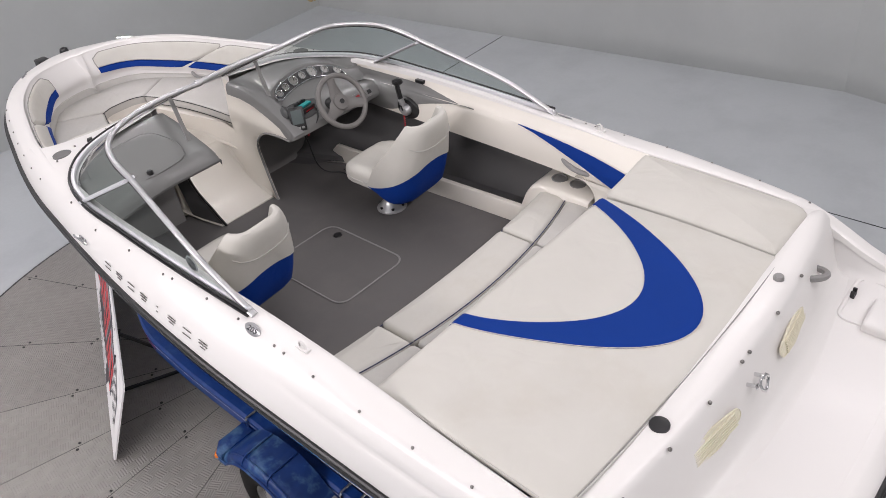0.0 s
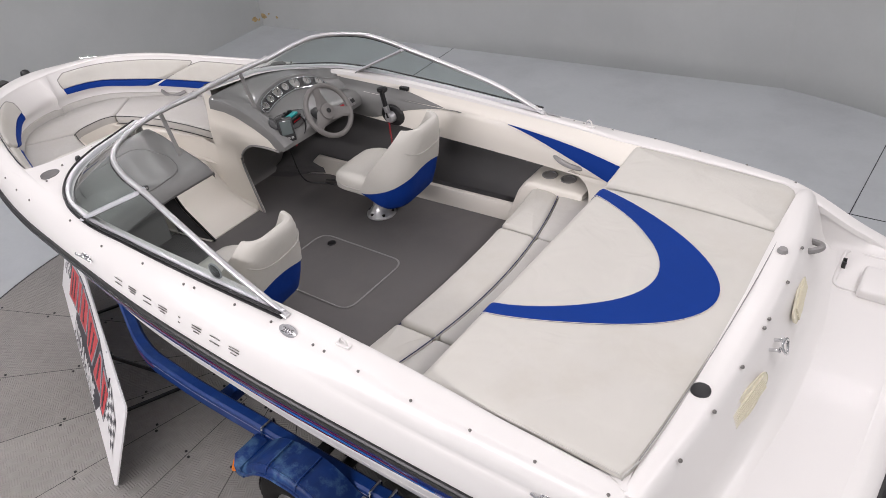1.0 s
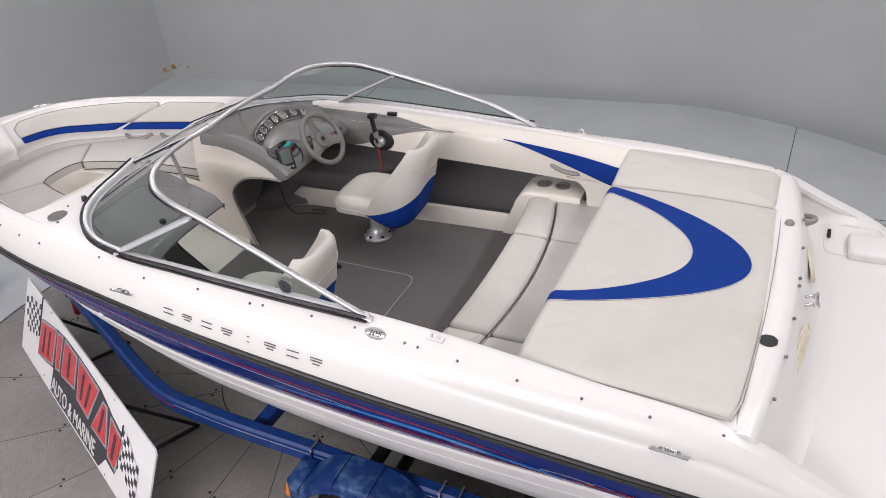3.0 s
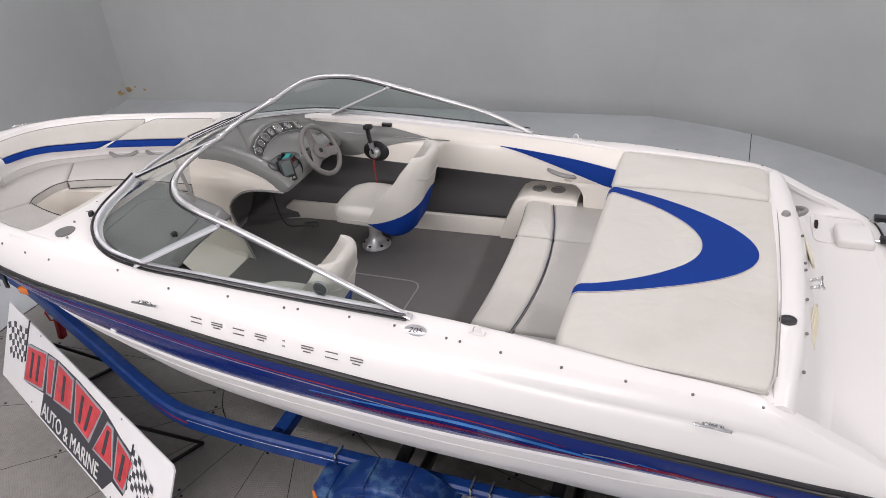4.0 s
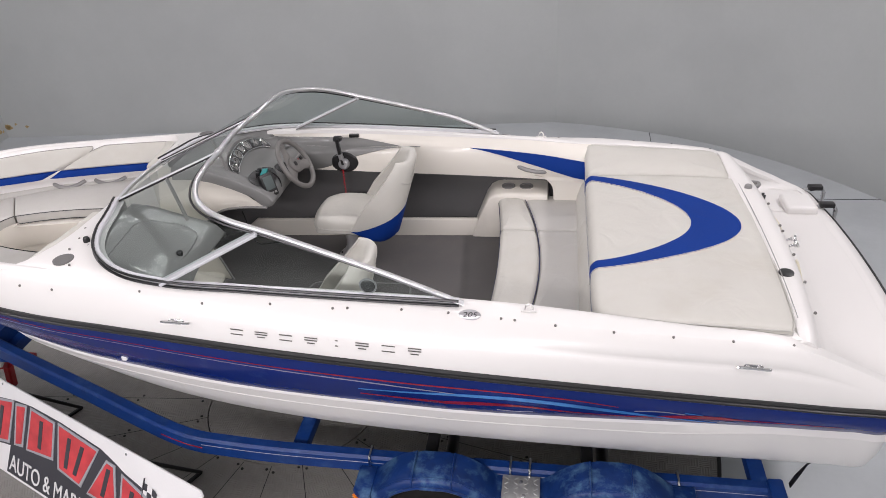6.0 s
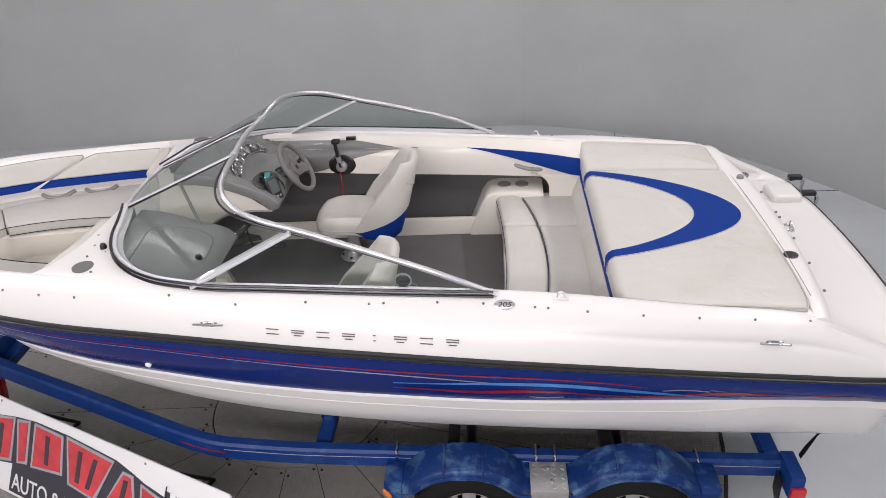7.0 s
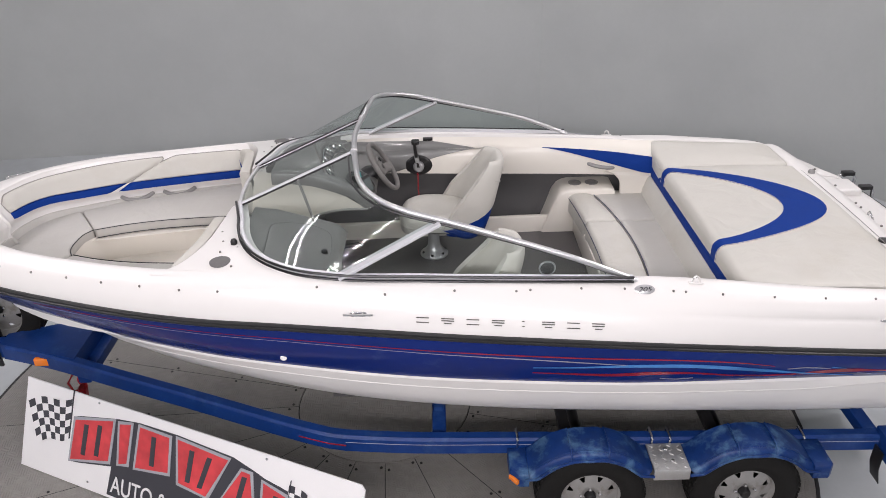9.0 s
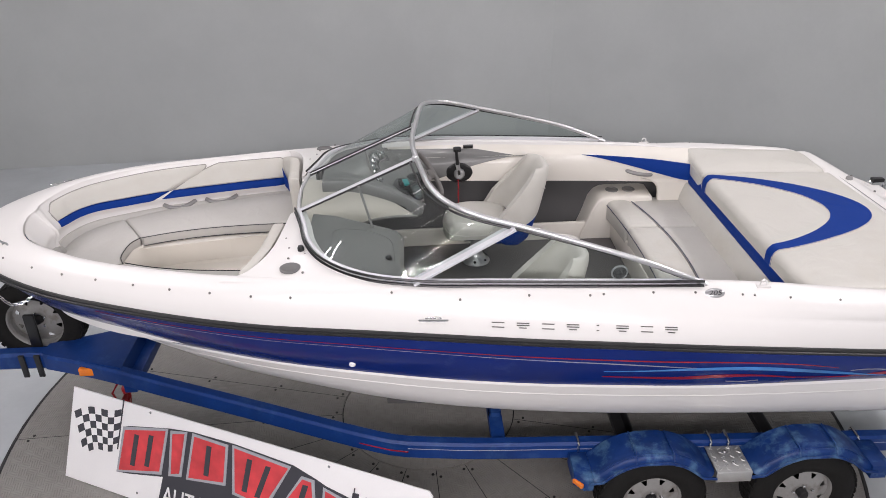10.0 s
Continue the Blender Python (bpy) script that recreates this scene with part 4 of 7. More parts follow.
def helm_profile(y):
    """x, z of the helm dash from the windshield over the gauge cove to its lower lip."""
    gx, gz = table(y, GAUGE_X), table(y, GAUGE_Z)
    cove = [(-1.97, 1.672), (-1.84, 1.676), (gx - 0.075, gz + 0.047), (gx - 0.050, gz + 0.052), (gx - 0.038, gz + 0.046), (gx - 0.036, gz + 0.034), (gx + 0.032, gz - 0.040), (gx + 0.075, 1.553), (-1.49, 1.535), (-1.40, 1.508), (-1.352, 1.478), (-1.335, 1.445), (-1.34, 1.42), (-1.375, 1.405), (-1.55, 1.40)]
    rim = [(-1.97, 1.672), (-1.84, 1.672), (-1.74, 1.658), (-1.70, 1.648), (-1.67, 1.638), (-1.64, 1.628), (-1.58, 1.606), (-1.52, 1.58), (-1.46, 1.55), (-1.40, 1.515), (-1.36, 1.482), (-1.338, 1.447), (-1.342, 1.42), (-1.375, 1.405), (-1.55, 1.40)]
    k = min(1.0, max(0.0, (0.335 - y) / 0.045))
    k = k * k * (3 - 2 * k)
    return [(a + (c - a) * k, b + (d - b) * k) for (a, b), (c, d) in zip(cove, rim)]


def build_dash():
    ys = [0.205, 0.208, 0.216, 0.235] + [0.255 + 0.745 * k / 40 for k in range(41)] + [1.03]
    rows = []
    for j, y in enumerate(ys):
        drop = (0.075, 0.03, 0.010, 0.0)[j] if j < 4 else 0.0
        wx = table(y, [(b, a) for a, b, c in WS_BASE[:7]])
        rows.append([(max(x, wx + 0.012 + 0.004 * i) - (0.4 * drop if i > 8 else 0), y, min(z - drop * (1 if i < 11 else 0.25 if i == 11 else 0), 1.675 if x < wx + 0.012 else 9)) for i, (x, z) in enumerate(helm_profile(max(y, 0.25)))])
    link_mesh("helm_dash", *loft(rows), DASH, boat, "glossy grey moulded helm dashboard")
    # grey panel that runs aft under the coaming, its lower edge sweeping up
    cols = []
    for k in range(31):
        x = -1.74 + 1.22 * k / 30
        low = table(x, [(-1.8, 1.0), (-1.33, 1.0), (-1.22, 0.93), (-1.10, 0.72), (-0.98, 0.50), (-0.80, 0.27), (-0.62, 0.10), (-0.52, 0.02)])
        top, mid = on_deck(x, 2.0) + Vector((0, -0.016, -0.012)), side_face(x, 0, 0.006)
        near = min(1.0, max(0.0, (x + 0.95) / 0.43))
        top = top.lerp(mid, 0.42 + 0.58 * near)
        cols.append([top, top.lerp(mid, 0.5) + Vector((0, -0.003, 0.004)), mid] + [side_face(x, low * q, 0.007) for q in (0.25, 0.5, 0.75, 0.96)] + [side_face(x, low, 0.0)])
    link_mesh("throttle_panel", *loft(cols), DASH, boat, "grey side panel that carries the throttle")
    # gauges on the cove's back
    down, face_n = Vector((0.67, 0, -0.74)), Vector((0.74, 0, 0.67))
    pts = [Vector((table(y, GAUGE_X), y, table(y, GAUGE_Z))) for y in [0.338 + 0.55 * k / 40 for k in range(41)]]
    rows = []
    for d, n in ((-0.043, -0.01), (-0.043, 0.004), (-0.038, 0.006), (0.040, 0.006), (0.044, 0.004), (0.044, -0.01)):
        rows.append([p + down * d * min(1.0, 0.35 + 12 * min(k, 40 - k) / 40) + face_n * n for k, p in enumerate(pts)])
    panel = link_mesh("gauge_panel", *loft(rows), COVE, boat, "dark gauge panel with a chrome edge")
    rim = [rows[2][k] for k in range(41)] + [rows[3][k] for k in range(40, -1, -1)] + [rows[2][0]]
    link_mesh("panel_edge", *tube_mesh(rim, 0.004, 6), STEEL, panel, "chrome edge")
    for y, r in ((0.368, 0.024), (0.432, 0.027), (0.510, 0.035), (0.588, 0.027), (0.670, 0.038), (0.757, 0.030), (0.838, 0.030)):
        at = Vector((table(y, GAUGE_X), y, table(y, GAUGE_Z))) + face_n * 0.008
        m = Matrix.Translation(at) @ Matrix.Rotation(radians(-42), 4, "Y")
        v, f = lathe([(r, -0.01), (r, 0.012), (r * 0.95, 0.017), (r * 0.84, 0.016), (r * 0.82, 0.008)], "x", 24)
        bez = link_mesh("gauge", [tuple(m @ Vector(q)) for q in v], f, STEEL, boat, "chrome ringed gauge")
        v, f = lathe([(0.001, 0.009), (r * 0.82, 0.009)], "x", 24)
        link_mesh("gauge_face", [tuple(m @ Vector(q)) for q in v], f, GAUGE, bez, "pale printed gauge dial")
        for a in range(0, 300, 30):
            q = radians(a - 60)
            c, e = Vector((0.0098, math.cos(q) * r * 0.62, math.sin(q) * r * 0.62)), Vector((0.0098, math.cos(q) * r * 0.78, math.sin(q) * r * 0.78))
            link_mesh("dial_tick", *bar_mesh([m @ c, m @ e], 0.003, 0.001), BLACK, bez)
        v, f = bar_mesh([m @ Vector((0.0105, 0, 0)), m @ Vector((0.0105, r * 0.45, r * 0.4))], 0.003, 0.002)
        link_mesh("gauge_needle", v, f, BLACK, bez)
    # steering wheel
    wheel = new("steering_wheel")
    wheel.parent = boat
    wheel["label"] = "grey three spoke steering wheel"
    m = Matrix.Translation((-1.297, 0.602, 1.538)) @ Matrix.Rotation(radians(-32), 4, "Y")
    wheel.matrix_basis = m
    R = 0.168
    rows = []
    for k in range(40):
        a = 2 * math.pi * k / 40
        rows.append([(0.017 * math.sin(q), (R + 0.017 * math.cos(q)) * math.cos(a), (R + 0.017 * math.cos(q)) * math.sin(a)) for q in [2 * math.pi * j / 10 for j in range(10)]])
    v, f = loft(rows + [rows[0]], True)
    link_mesh("wheel_rim", v, f, VINYL_DG, wheel)
    for a in (90, 205, 335):
        d = Vector((0, math.cos(radians(a)), math.sin(radians(a))))
        s = Vector((0, -d.z, d.y))
        rows = []
        for t, w, x in ((0.0, 0.055, -0.03), (0.3, 0.05, -0.03), (0.65, 0.032, -0.015), (1.0, 0.036, 0.0)):
            c = d * (R * t) + Vector((x, 0, 0))
            rows.append([c + s * w + Vector((0.0, 0, 0)), c + s * w * 0.6 + Vector((0.012, 0, 0)), c - s * w * 0.6 + Vector((0.012, 0, 0)), c - s * w, c - Vector((0.01, 0, 0))])
        link_mesh("spoke", *loft(rows, True), VINYL_DG, wheel)
    v, f = lathe([(0.05, -0.045), (0.055, -0.02), (0.05, -0.008), (0.02, -0.003), (0.018, 0.0), (0.001, 0.001)], "x", 20)
    link_mesh("hub_cap", v, f, VINYL_DG, wheel)
    v, f = lathe([(0.016, -0.004), (0.016, 0.003), (0.001, 0.003)], "x", 16)
    link_mesh("hub_badge", v, f, BLACK, wheel, "round dark hub badge")
    v, f = lathe([(0.070, -0.22), (0.066, -0.10), (0.040, -0.04)], "x", 16)
    link_mesh("steering_column", v, f, BLACK, wheel, "black steering column")
    # recess oval, plotter, cables, ignition
    sp = part("switch_panel", box_bm(-0.006, 0.004, -0.085, 0.085, -0.028, 0.028, 0.004), GREY, boat, "grey switch panel")
    sp.matrix_basis = Matrix.Translation((-1.345, 0.80, 1.478)) @ Matrix.Rotation(radians(-35), 4, "Y")
    for k in range(3):
        part("switch", box_bm(0.004, 0.012, -0.045 + 0.05 * k, -0.015 + 0.05 * k, -0.014, 0.014, 0.003), BLACK if k else RED_P, sp)
    plot = thing("chart_plotter", "black handheld chart plotter on the dash", "plotter")
    plot.matrix_world = Matrix.Translation((-1.385, 0.300, 1.518)) @ Matrix.Rotation(radians(-32), 4, "Z") @ Matrix.Rotation(radians(-20), 4, "Y")
    part("case", box_bm(-0.02, 0.018, -0.048, 0.048, -0.075, 0.078, 0.012), BLACK, plot)
    part("screen", box_bm(0.016, 0.021, -0.034, 0.034, -0.028, 0.060, 0.003), SCREEN, plot, "pale grey display")
    part("bracket", box_bm(-0.06, -0.01, -0.02, 0.02, -0.09, -0.02, 0.006), BLACK, plot)
    for k in range(3):
        part("button", box_bm(0.016, 0.022, -0.030 + 0.023 * k, -0.014 + 0.023 * k, -0.058, -0.044, 0.003), GREY, plot)
    # flat oval; the recess's darkness is put into its colour
    poly = [(-1.455 + 0.078 * math.cos(q), 0.395 + 0.150 * math.sin(q)) for q in [2 * math.pi * k / 32 for k in range(32)]]
    link_mesh("dash_insert", *cushion_mesh(poly, -0.004, 0.004, 0.003, 0.0, 48, lambda x, y: table(x, helm_profile(y)[7:11])), COVE, boat, "black oval insert in the dash")
    tray = thing("tool_box", "small teal and black box in the dash recess", "box", at=(-1.448, 0.415, 1.548), turn=10)
    part("lid", box_bm(-0.018, 0.018, -0.045, 0.050, 0.0, 0.014, 0.005), TEAL, tray, "teal lid")
    part("body", box_bm(-0.034, 0.036, -0.060, 0.062, -0.05, 0.0, 0.010), BLACK, tray)
    part("stripe", box_bm(0.030, 0.038, -0.030, 0.040, -0.026, -0.018, 0.002), RED_P, tray, "red printed stripe")
    for y, x in ((-0.035, -0.034), (0.0, -0.040), (0.032, -0.034)):
        part("bit", box_bm(x - 0.012, x + 0.012, y - 0.012, y + 0.012, -0.01, 0.026, 0.006), BLACK, tray, "black accessory")
    link_mesh("power_cable", *tube_mesh(spline([(-1.40, 0.30, 1.44), (-1.38, 0.34, 1.42), (-1.42, 0.37, 1.40), (-1.46, 0.33, 1.42)], 16), 0.005, 6), BLACK, boat, "black power cable")
    link_mesh("power_cable", *tube_mesh(spline([(-1.36, 0.33, 1.47), (-1.345, 0.38, 1.45), (-1.36, 0.44, 1.49), (-1.42, 0.47, 1.53), (-1.47, 0.44, 1.55)], 20), 0.0045, 6), BLACK, boat, "black power cable")
    link_mesh("key_cord", *tube_mesh(spline([(-1.40, 0.36, 1.44), (-1.395, 0.365, 1.40), (-1.41, 0.37, 1.37)], 8), 0.006, 6), RED_P, boat, "red ignition key cord")
    cable = thing("floor_cable", "thin black cable on the cockpit floor", "cable")
    link_mesh("wire", *tube_mesh(spline([(-1.72, 0.55, 1.2), (-1.66, 0.62, 0.90), (-1.6, 0.70, 0.868), (-1.5, 0.72, 0.866), (-1.52, 0.76, 0.868), (-1.62, 0.74, 0.866)], 24), 0.005, 6), BLACK, cable)
    # throttle
    thr = new("throttle")
    thr.parent = boat
    thr.matrix_basis = Matrix.Translation((-1.066, 0.958, 1.392))
    thr["label"] = "black throttle lever with a grey hub"
    v, f = lathe([(0.086, 0.02), (0.086, -0.012), (0.076, -0.022), (0.001, -0.026)], "y", 28)
    link_mesh("throttle_base", [(x * 1.15, y, z * 0.88) for x, y, z in v], f, BLACK, thr)
    v, f = lathe([(0.040, -0.02), (0.038, -0.05), (0.028, -0.062), (0.001, -0.066)], "y", 24)
    link_mesh("throttle_hub", v, f, CHROME_LABEL, thr, "grey round throttle hub")
    link_mesh("lever_root", *bar_mesh([(0, -0.045, 0.0), (-0.008, -0.052, 0.05), (-0.014, -0.054, 0.085)], 0.034, 0.030), CHROME_LABEL, thr, "silver root of the lever")
    link_mesh("lever", *bar_mesh([(0, -0.05, 0.0), (-0.012, -0.055, 0.07), (-0.02, -0.06, 0.15), (-0.022, -0.062, 0.19)], 0.03, 0.022), BLACK, thr)
    part("grip", box_bm(-0.045, 0.012, -0.085, -0.035, 0.185, 0.215, 0.01), BLACK, thr)
    part("trim_button", box_bm(-0.02, 0.0, -0.09, -0.083, 0.192, 0.206, 0.002), BLACK, thr, "black trim button")
    link_mesh("safety_lanyard", *tube_mesh([(-1.075 + 0.006 * math.sin(2.2 * k), 0.905 + 0.006 * math.cos(2.2 * k), 1.36 - 0.19 * k / 40) for k in range(41)], 0.0028, 5), RED_P, boat, "red safety lanyard")
    # port dash with a glove box lid
    prof = [(-1.97, 1.672), (-1.85, 1.655), (-1.72, 1.615), (-1.62, 1.585), (-1.545, 1.562), (-1.50, 1.542), (-1.472, 1.512), (-1.462, 1.478), (-1.470, 1.462), (-1.51, 1.458), (-1.7, 1.47)]
    ys = [-0.235, -0.24, -0.255, -0.28] + [-0.30 - 0.7 * k / 14 for k in range(15)]
    rows = []
    for j, y in enumerate(ys):
        drop = (0.08, 0.03, 0.008, 0.0)[j] if j < 4 else 0.0
        fwd = 0.10 * max(0, (abs(y) - 0.55) / 0.45)**1.5
        wx = table(abs(y), [(b, a) for a, b, c in WS_BASE[:7]])
        rows.append([(max(x + (fwd if i > 2 else 0), wx + 0.012 + 0.004 * i), y, z - (drop if i < 7 else 0)) for i, (x, z) in enumerate(prof)])
    link_mesh("port_dash", *loft(rows), DASH, boat, "glossy grey moulded port dashboard")

    def dash_z(x, y):
        return table(x, [(a, b) for a, b in prof[:7]])
    poly = rounded([(-1.85, -0.44), (-1.66, -0.36), (-1.53, -0.40), (-1.505, -0.62), (-1.53, -0.84), (-1.66, -0.91), (-1.82, -0.86)], 0.09, 8)
    v, f = cushion_mesh(poly, -0.004, 0.004, 0.003, 0.0, 72, dash_z)
    lid = link_mesh("glove_box_lid", v, f, DASH, boat, "glossy grey glove box lid")
    v, f = lathe([(0.018, -0.01), (0.018, 0.01), (0.012, 0.016), (0.001, 0.016)], n=16, at=(-1.54, -0.635, dash_z(-1.54, 0) + 0.006))
    link_mesh("lid_latch", v, f, BLACK, lid, "black push latch")
    # consoles' inner walls along the walkway
    edge = spline([(-1.385, 0.205, 1.41), (-1.56, 0.218, 1.402), (-1.74, 0.238, 1.35), (-1.854, 0.249, 1.229), (-1.82, 0.24, 1.08), (-1.76, 0.222, 0.95), (-1.72, 0.212, 0.86)], 24)
    front = [Vector((-2.085 - 0.055 * min(1, k / 8), 0.27, 1.662 + (0.86 - 1.662) * k / 23)) for k in range(24)]
    rows = [[a.lerp(b, t) for a, b in zip(front, edge)] for t in (0, 0.25, 0.5, 0.75, 0.97)] + [[p + Vector((0.004, 0.004, 0)) for p in edge], [p + Vector((0.0, 0.014, 0)) for p in edge]]
    for row, t in zip(rows, (0, 0.25, 0.5, 0.75, 0.97, 1.0, 1.0)):
        for k in range(6):
            row[k] = row[k] + Vector((0, 0, 0.075 * math.sin(math.pi * min(t, 1.0)) * (1 - k / 6)))
    link_mesh("helm_console_wall", *loft(rows), GEL_IN, boat, "cream moulded side of the helm console")
    link_mesh("console_trim", *tube_mesh([p + Vector((0.004, 0.0, 0)) for p in edge], 0.008, 6), GREY, boat, "grey edge trim")
    edge = spline([(-1.60, -0.24, 1.455), (-1.86, -0.236, 1.41), (-2.01, -0.225, 1.25), (-1.985, -0.207, 1.08), (-1.885, -0.195, 0.972), (-1.765, -0.185, 0.86)], 24)
    front = [Vector((-2.085 - 0.055 * min(1, k / 8), -0.27, 1.662 + (0.86 - 1.662) * k / 23)) for k in range(24)]
    rows = [[a.lerp(b, t) for a, b in zip(front, edge)] for t in (0, 0.25, 0.5, 0.75, 0.97)] + [[p + Vector((0.004, -0.006, 0)) for p in edge], [p + Vector((0.0, -0.012, 0)) for p in edge]]
    link_mesh("port_console_wall", *loft(rows), GEL_IN, boat, "cream moulded side of the port console")
    lining = [[p + Vector((0.0, -0.012, 0)) for p in row] for row in rows[1:5]]
    link_mesh("console_lining", *loft(lining), CARPET_D, boat, "dark carpet lining inside the port console")
    link_mesh("console_trim", *tube_mesh([p + Vector((0.004, -0.006, 0)) for p in edge], 0.009, 6), BLACK, boat, "dark edge trim")
    # walkway floor and footwell bulkheads
    part("walkway_floor", box_bm(-2.6, -1.775, -0.20, 0.215, 0.84, 0.866, 0.002), GEL_IN, boat, "cream moulded walkway floor")
    link_mesh("walkway_ramp", *loft([[(x, -w, z), (x, -w * 0.4, z), (x, w * 0.4, z), (x, w * 0.93, z + 0.004), (x, w, z + 0.03)] for x, w, z in ((-2.60, 0.31, 1.087), (-2.46, 0.31, 1.086), (-2.41, 0.31, 1.075), (-2.36, 0.31, 1.04), (-2.25, 0.308, 0.95), (-2.12, 0.283, 0.895), (-1.95, 0.252, 0.873), (-1.775, 0.218, 0.8665))]), GEL_IN, boat, "cream moulded step down from the bow")
    for s in (-1, 1):
        v, f = loft([[(x, s * y, z) for z in (0.86, 1.1, 1.262)] for x, y in ((-2.62, 0.30), (-2.30, 0.305), (-2.12, 0.275))])
        link_mesh("walkway_side", v, f, GEL_IN, boat, "cream moulded side of the walkway", smooth=False)
    for s in (-1, 1):
        zs = [0.84 + 0.78 * k / 8 for k in range(9)]
        v, f = loft([[(x, s * 0.31, z) for z in zs] for x in (-2.10,)] + [[(x, s * (hull_y(x, z - 0.02) - (0.06 if z < 1.45 else 0.11)), z) for z in zs] for x in (-2.10, -2.07)] + [[(-2.07, s * 0.31, z) for z in zs]])
        link_mesh("footwell_bulkhead", v, f, FOOTWELL, boat, "carpeted footwell bulkhead, colour lightened against shade", smooth=False)


VINYL_DG = material("warm_grey_vinyl", (0.17, 0.162, 0.155), 0.5, grain=400, vary=0.05, stain=5, stained=0.05, bump=0.2)
build_cockpit()
cup_console()
build_dash()
grab_handle((0.252, 0.918, 1.368), (1, -0.13, -0.16), (0, -1, -0.2), 0.20)

# ---- boat: windshield ----
def build_windshield():
    ws = new("windshield")
    ws.parent = boat
    ws["label"] = "tinted wraparound windshield in an aluminium frame"
    base, top = spline(WS_BASE, 60), spline(WS_TOP, 60)
    b_front, t_front = spline(WS_BASE[:7], 30), spline(WS_TOP[:7], 30)
    b_side, t_side = spline(WS_BASE[6:], 20), spline(WS_TOP[6:], 20)

    def skin(a, b):
        rows = []
        for t in (0, 0.2, 0.4, 0.6, 0.8, 1.0):
            rows.append([p.lerp(q, t) for p, q in zip(a, b)])
        return loft(rows)
    for mir in (False, True):
        put = (lambda v: flip(v)) if mir else (lambda v: v)
        for a, b in ((b_front, t_front), (b_side, t_side)):
            v, f = skin(a, b)
            pane = link_mesh("pane", put([tuple(p) for p in v]), f, PANE, ws, "grey tinted safety glass")
            pane.visible_shadow = False
        v, f = tube_mesh(top, 0.0142, 12)
        link_mesh("top_rail", put([tuple(p) for p in v]), f, RAIL_ALU, ws, "polished aluminium top rail")
        seal = [p.lerp(q, 0.055 if (p - q).length > 0.12 else 0.0) + Vector((0, 0, -0.012 if (p - q).length <= 0.12 else 0.0)) for p, q in zip(top, base)]
        v, f = tube_mesh(seal, 0.006, 6)
        link_mesh("top_seal", put([tuple(p) for p in v]), f, RUBBER, ws, "black rubber seal under the rail")
        v, f = bar_mesh([p + Vector((0, 0, 0.012)) for p in base], 0.022, 0.024)
        link_mesh("base_channel", put([tuple(p) for p in v]), f, FRAME, ws, "aluminium base channel")
        out = []
        for i, p in enumerate(base):
            d = base[min(i + 1, 59)] - base[max(i - 1, 0)]
            n = Vector((-d.y, d.x, 0)).normalized()
            n = n if n.dot(Vector((p.x + 1.1, p.y, 0))) > 0 else -n
            out.append(p + n * 0.020 + Vector((0, 0, -0.002)))
        v, f = tube_mesh(out, 0.008, 8, 0.8)
        link_mesh("base_gasket", put([tuple(p) for p in v]), f, RUBBER, ws, "black rubber base gasket")
        inn = [p + (p - q) * -1.0 + Vector((0, 0, 0.022)) for p, q in zip(base, out)]
        v, f = tube_mesh([p + Vector((0, 0, 0.002)) for p in inn], 0.0065, 6)
        link_mesh("inner_gasket", put([tuple(p) for p in v]), f, RUBBER, ws, "black rubber inner gasket")
        for a, b, w in ((Vector(WS_BASE[0]), Vector(WS_TOP[0]), 0.030 if not mir else 0.036), (Vector(WS_BASE[6]), Vector(WS_TOP[6]), 0.066)):
            v, f = bar_mesh([a, b + (a - b) * 0.03], w, 0.016)
            link_mesh("mullion", put([tuple(p) for p in v]), f, FRAME, ws, "flat aluminium mullion")
            if w > 0.05:
                # added grey plate stands in for the unlit inner face
                d = Vector((0, -0.013, -0.005))
                v, f = bar_mesh([a + d, b + (a - b) * 0.03 + d], w * 0.94, 0.008)
                link_mesh("mullion_cover", put([tuple(p) for p in v]), f, GREY, ws, "added grey plate that darkens the mullion's inner face")
                continue
            for d in (Vector((0, -w * 0.62, 0.0)), Vector((0, w * 0.62, 0.0))):
                v, f = tube_mesh([a + d, b + (a - b) * 0.03 + d], 0.0055, 6)
                link_mesh("mullion_seal", put([tuple(p) for p in v]), f, RUBBER, ws, "black mullion seal")
            if not mir:
                # dark strip added on starboard only, for that mullion's dim look
                d = Vector((-0.004, 0, 0.010))
                v, f = bar_mesh([a + d, b + (a - b) * 0.03 + d], 0.017, 0.006)
                link_mesh("mullion_seal", v, f, RUBBER, ws, "dark strip added for the dim starboard mullion")
        a, b = Vector(WS_TOP[0]).lerp(Vector(WS_BASE[0]), 0.48) + Vector((0.0, 0.035, 0)), Vector((-1.637, 0.304, 1.585 if mir else 1.60))
        v, f = bar_mesh([a, b], 0.024, 0.010)
        link_mesh("support_rod", put([tuple(p) for p in v]), f, GREY, ws, "grey support rod")
        end = Vector(WS_TOP[-1])
        v, f = tube_mesh([end + Vector((-0.03, 0, 0.012)), end + Vector((0.02, 0, -0.006))], 0.018, 10, 0.6)
        link_mesh("rail_foot", put([tuple(p) for p in v]), f, ALU, ws, "aluminium rail foot")
    a, b = Vector(WS_BASE[0]), Vector(WS_TOP[0])
    m = lambda p: Vector((p.x, -p.y, p.z))
    mid_b, mid_t = [a.lerp(m(a), k / 8) for k in range(9)], [b.lerp(m(b), k / 8) for k in range(9)]
    for k in range(9):
        bulge = 0.02 * math.sin(math.pi * k / 8)
        mid_b[k] = mid_b[k] + Vector((-bulge, 0, 0))
        mid_t[k] = mid_t[k] + Vector((-bulge, 0, 0.004))
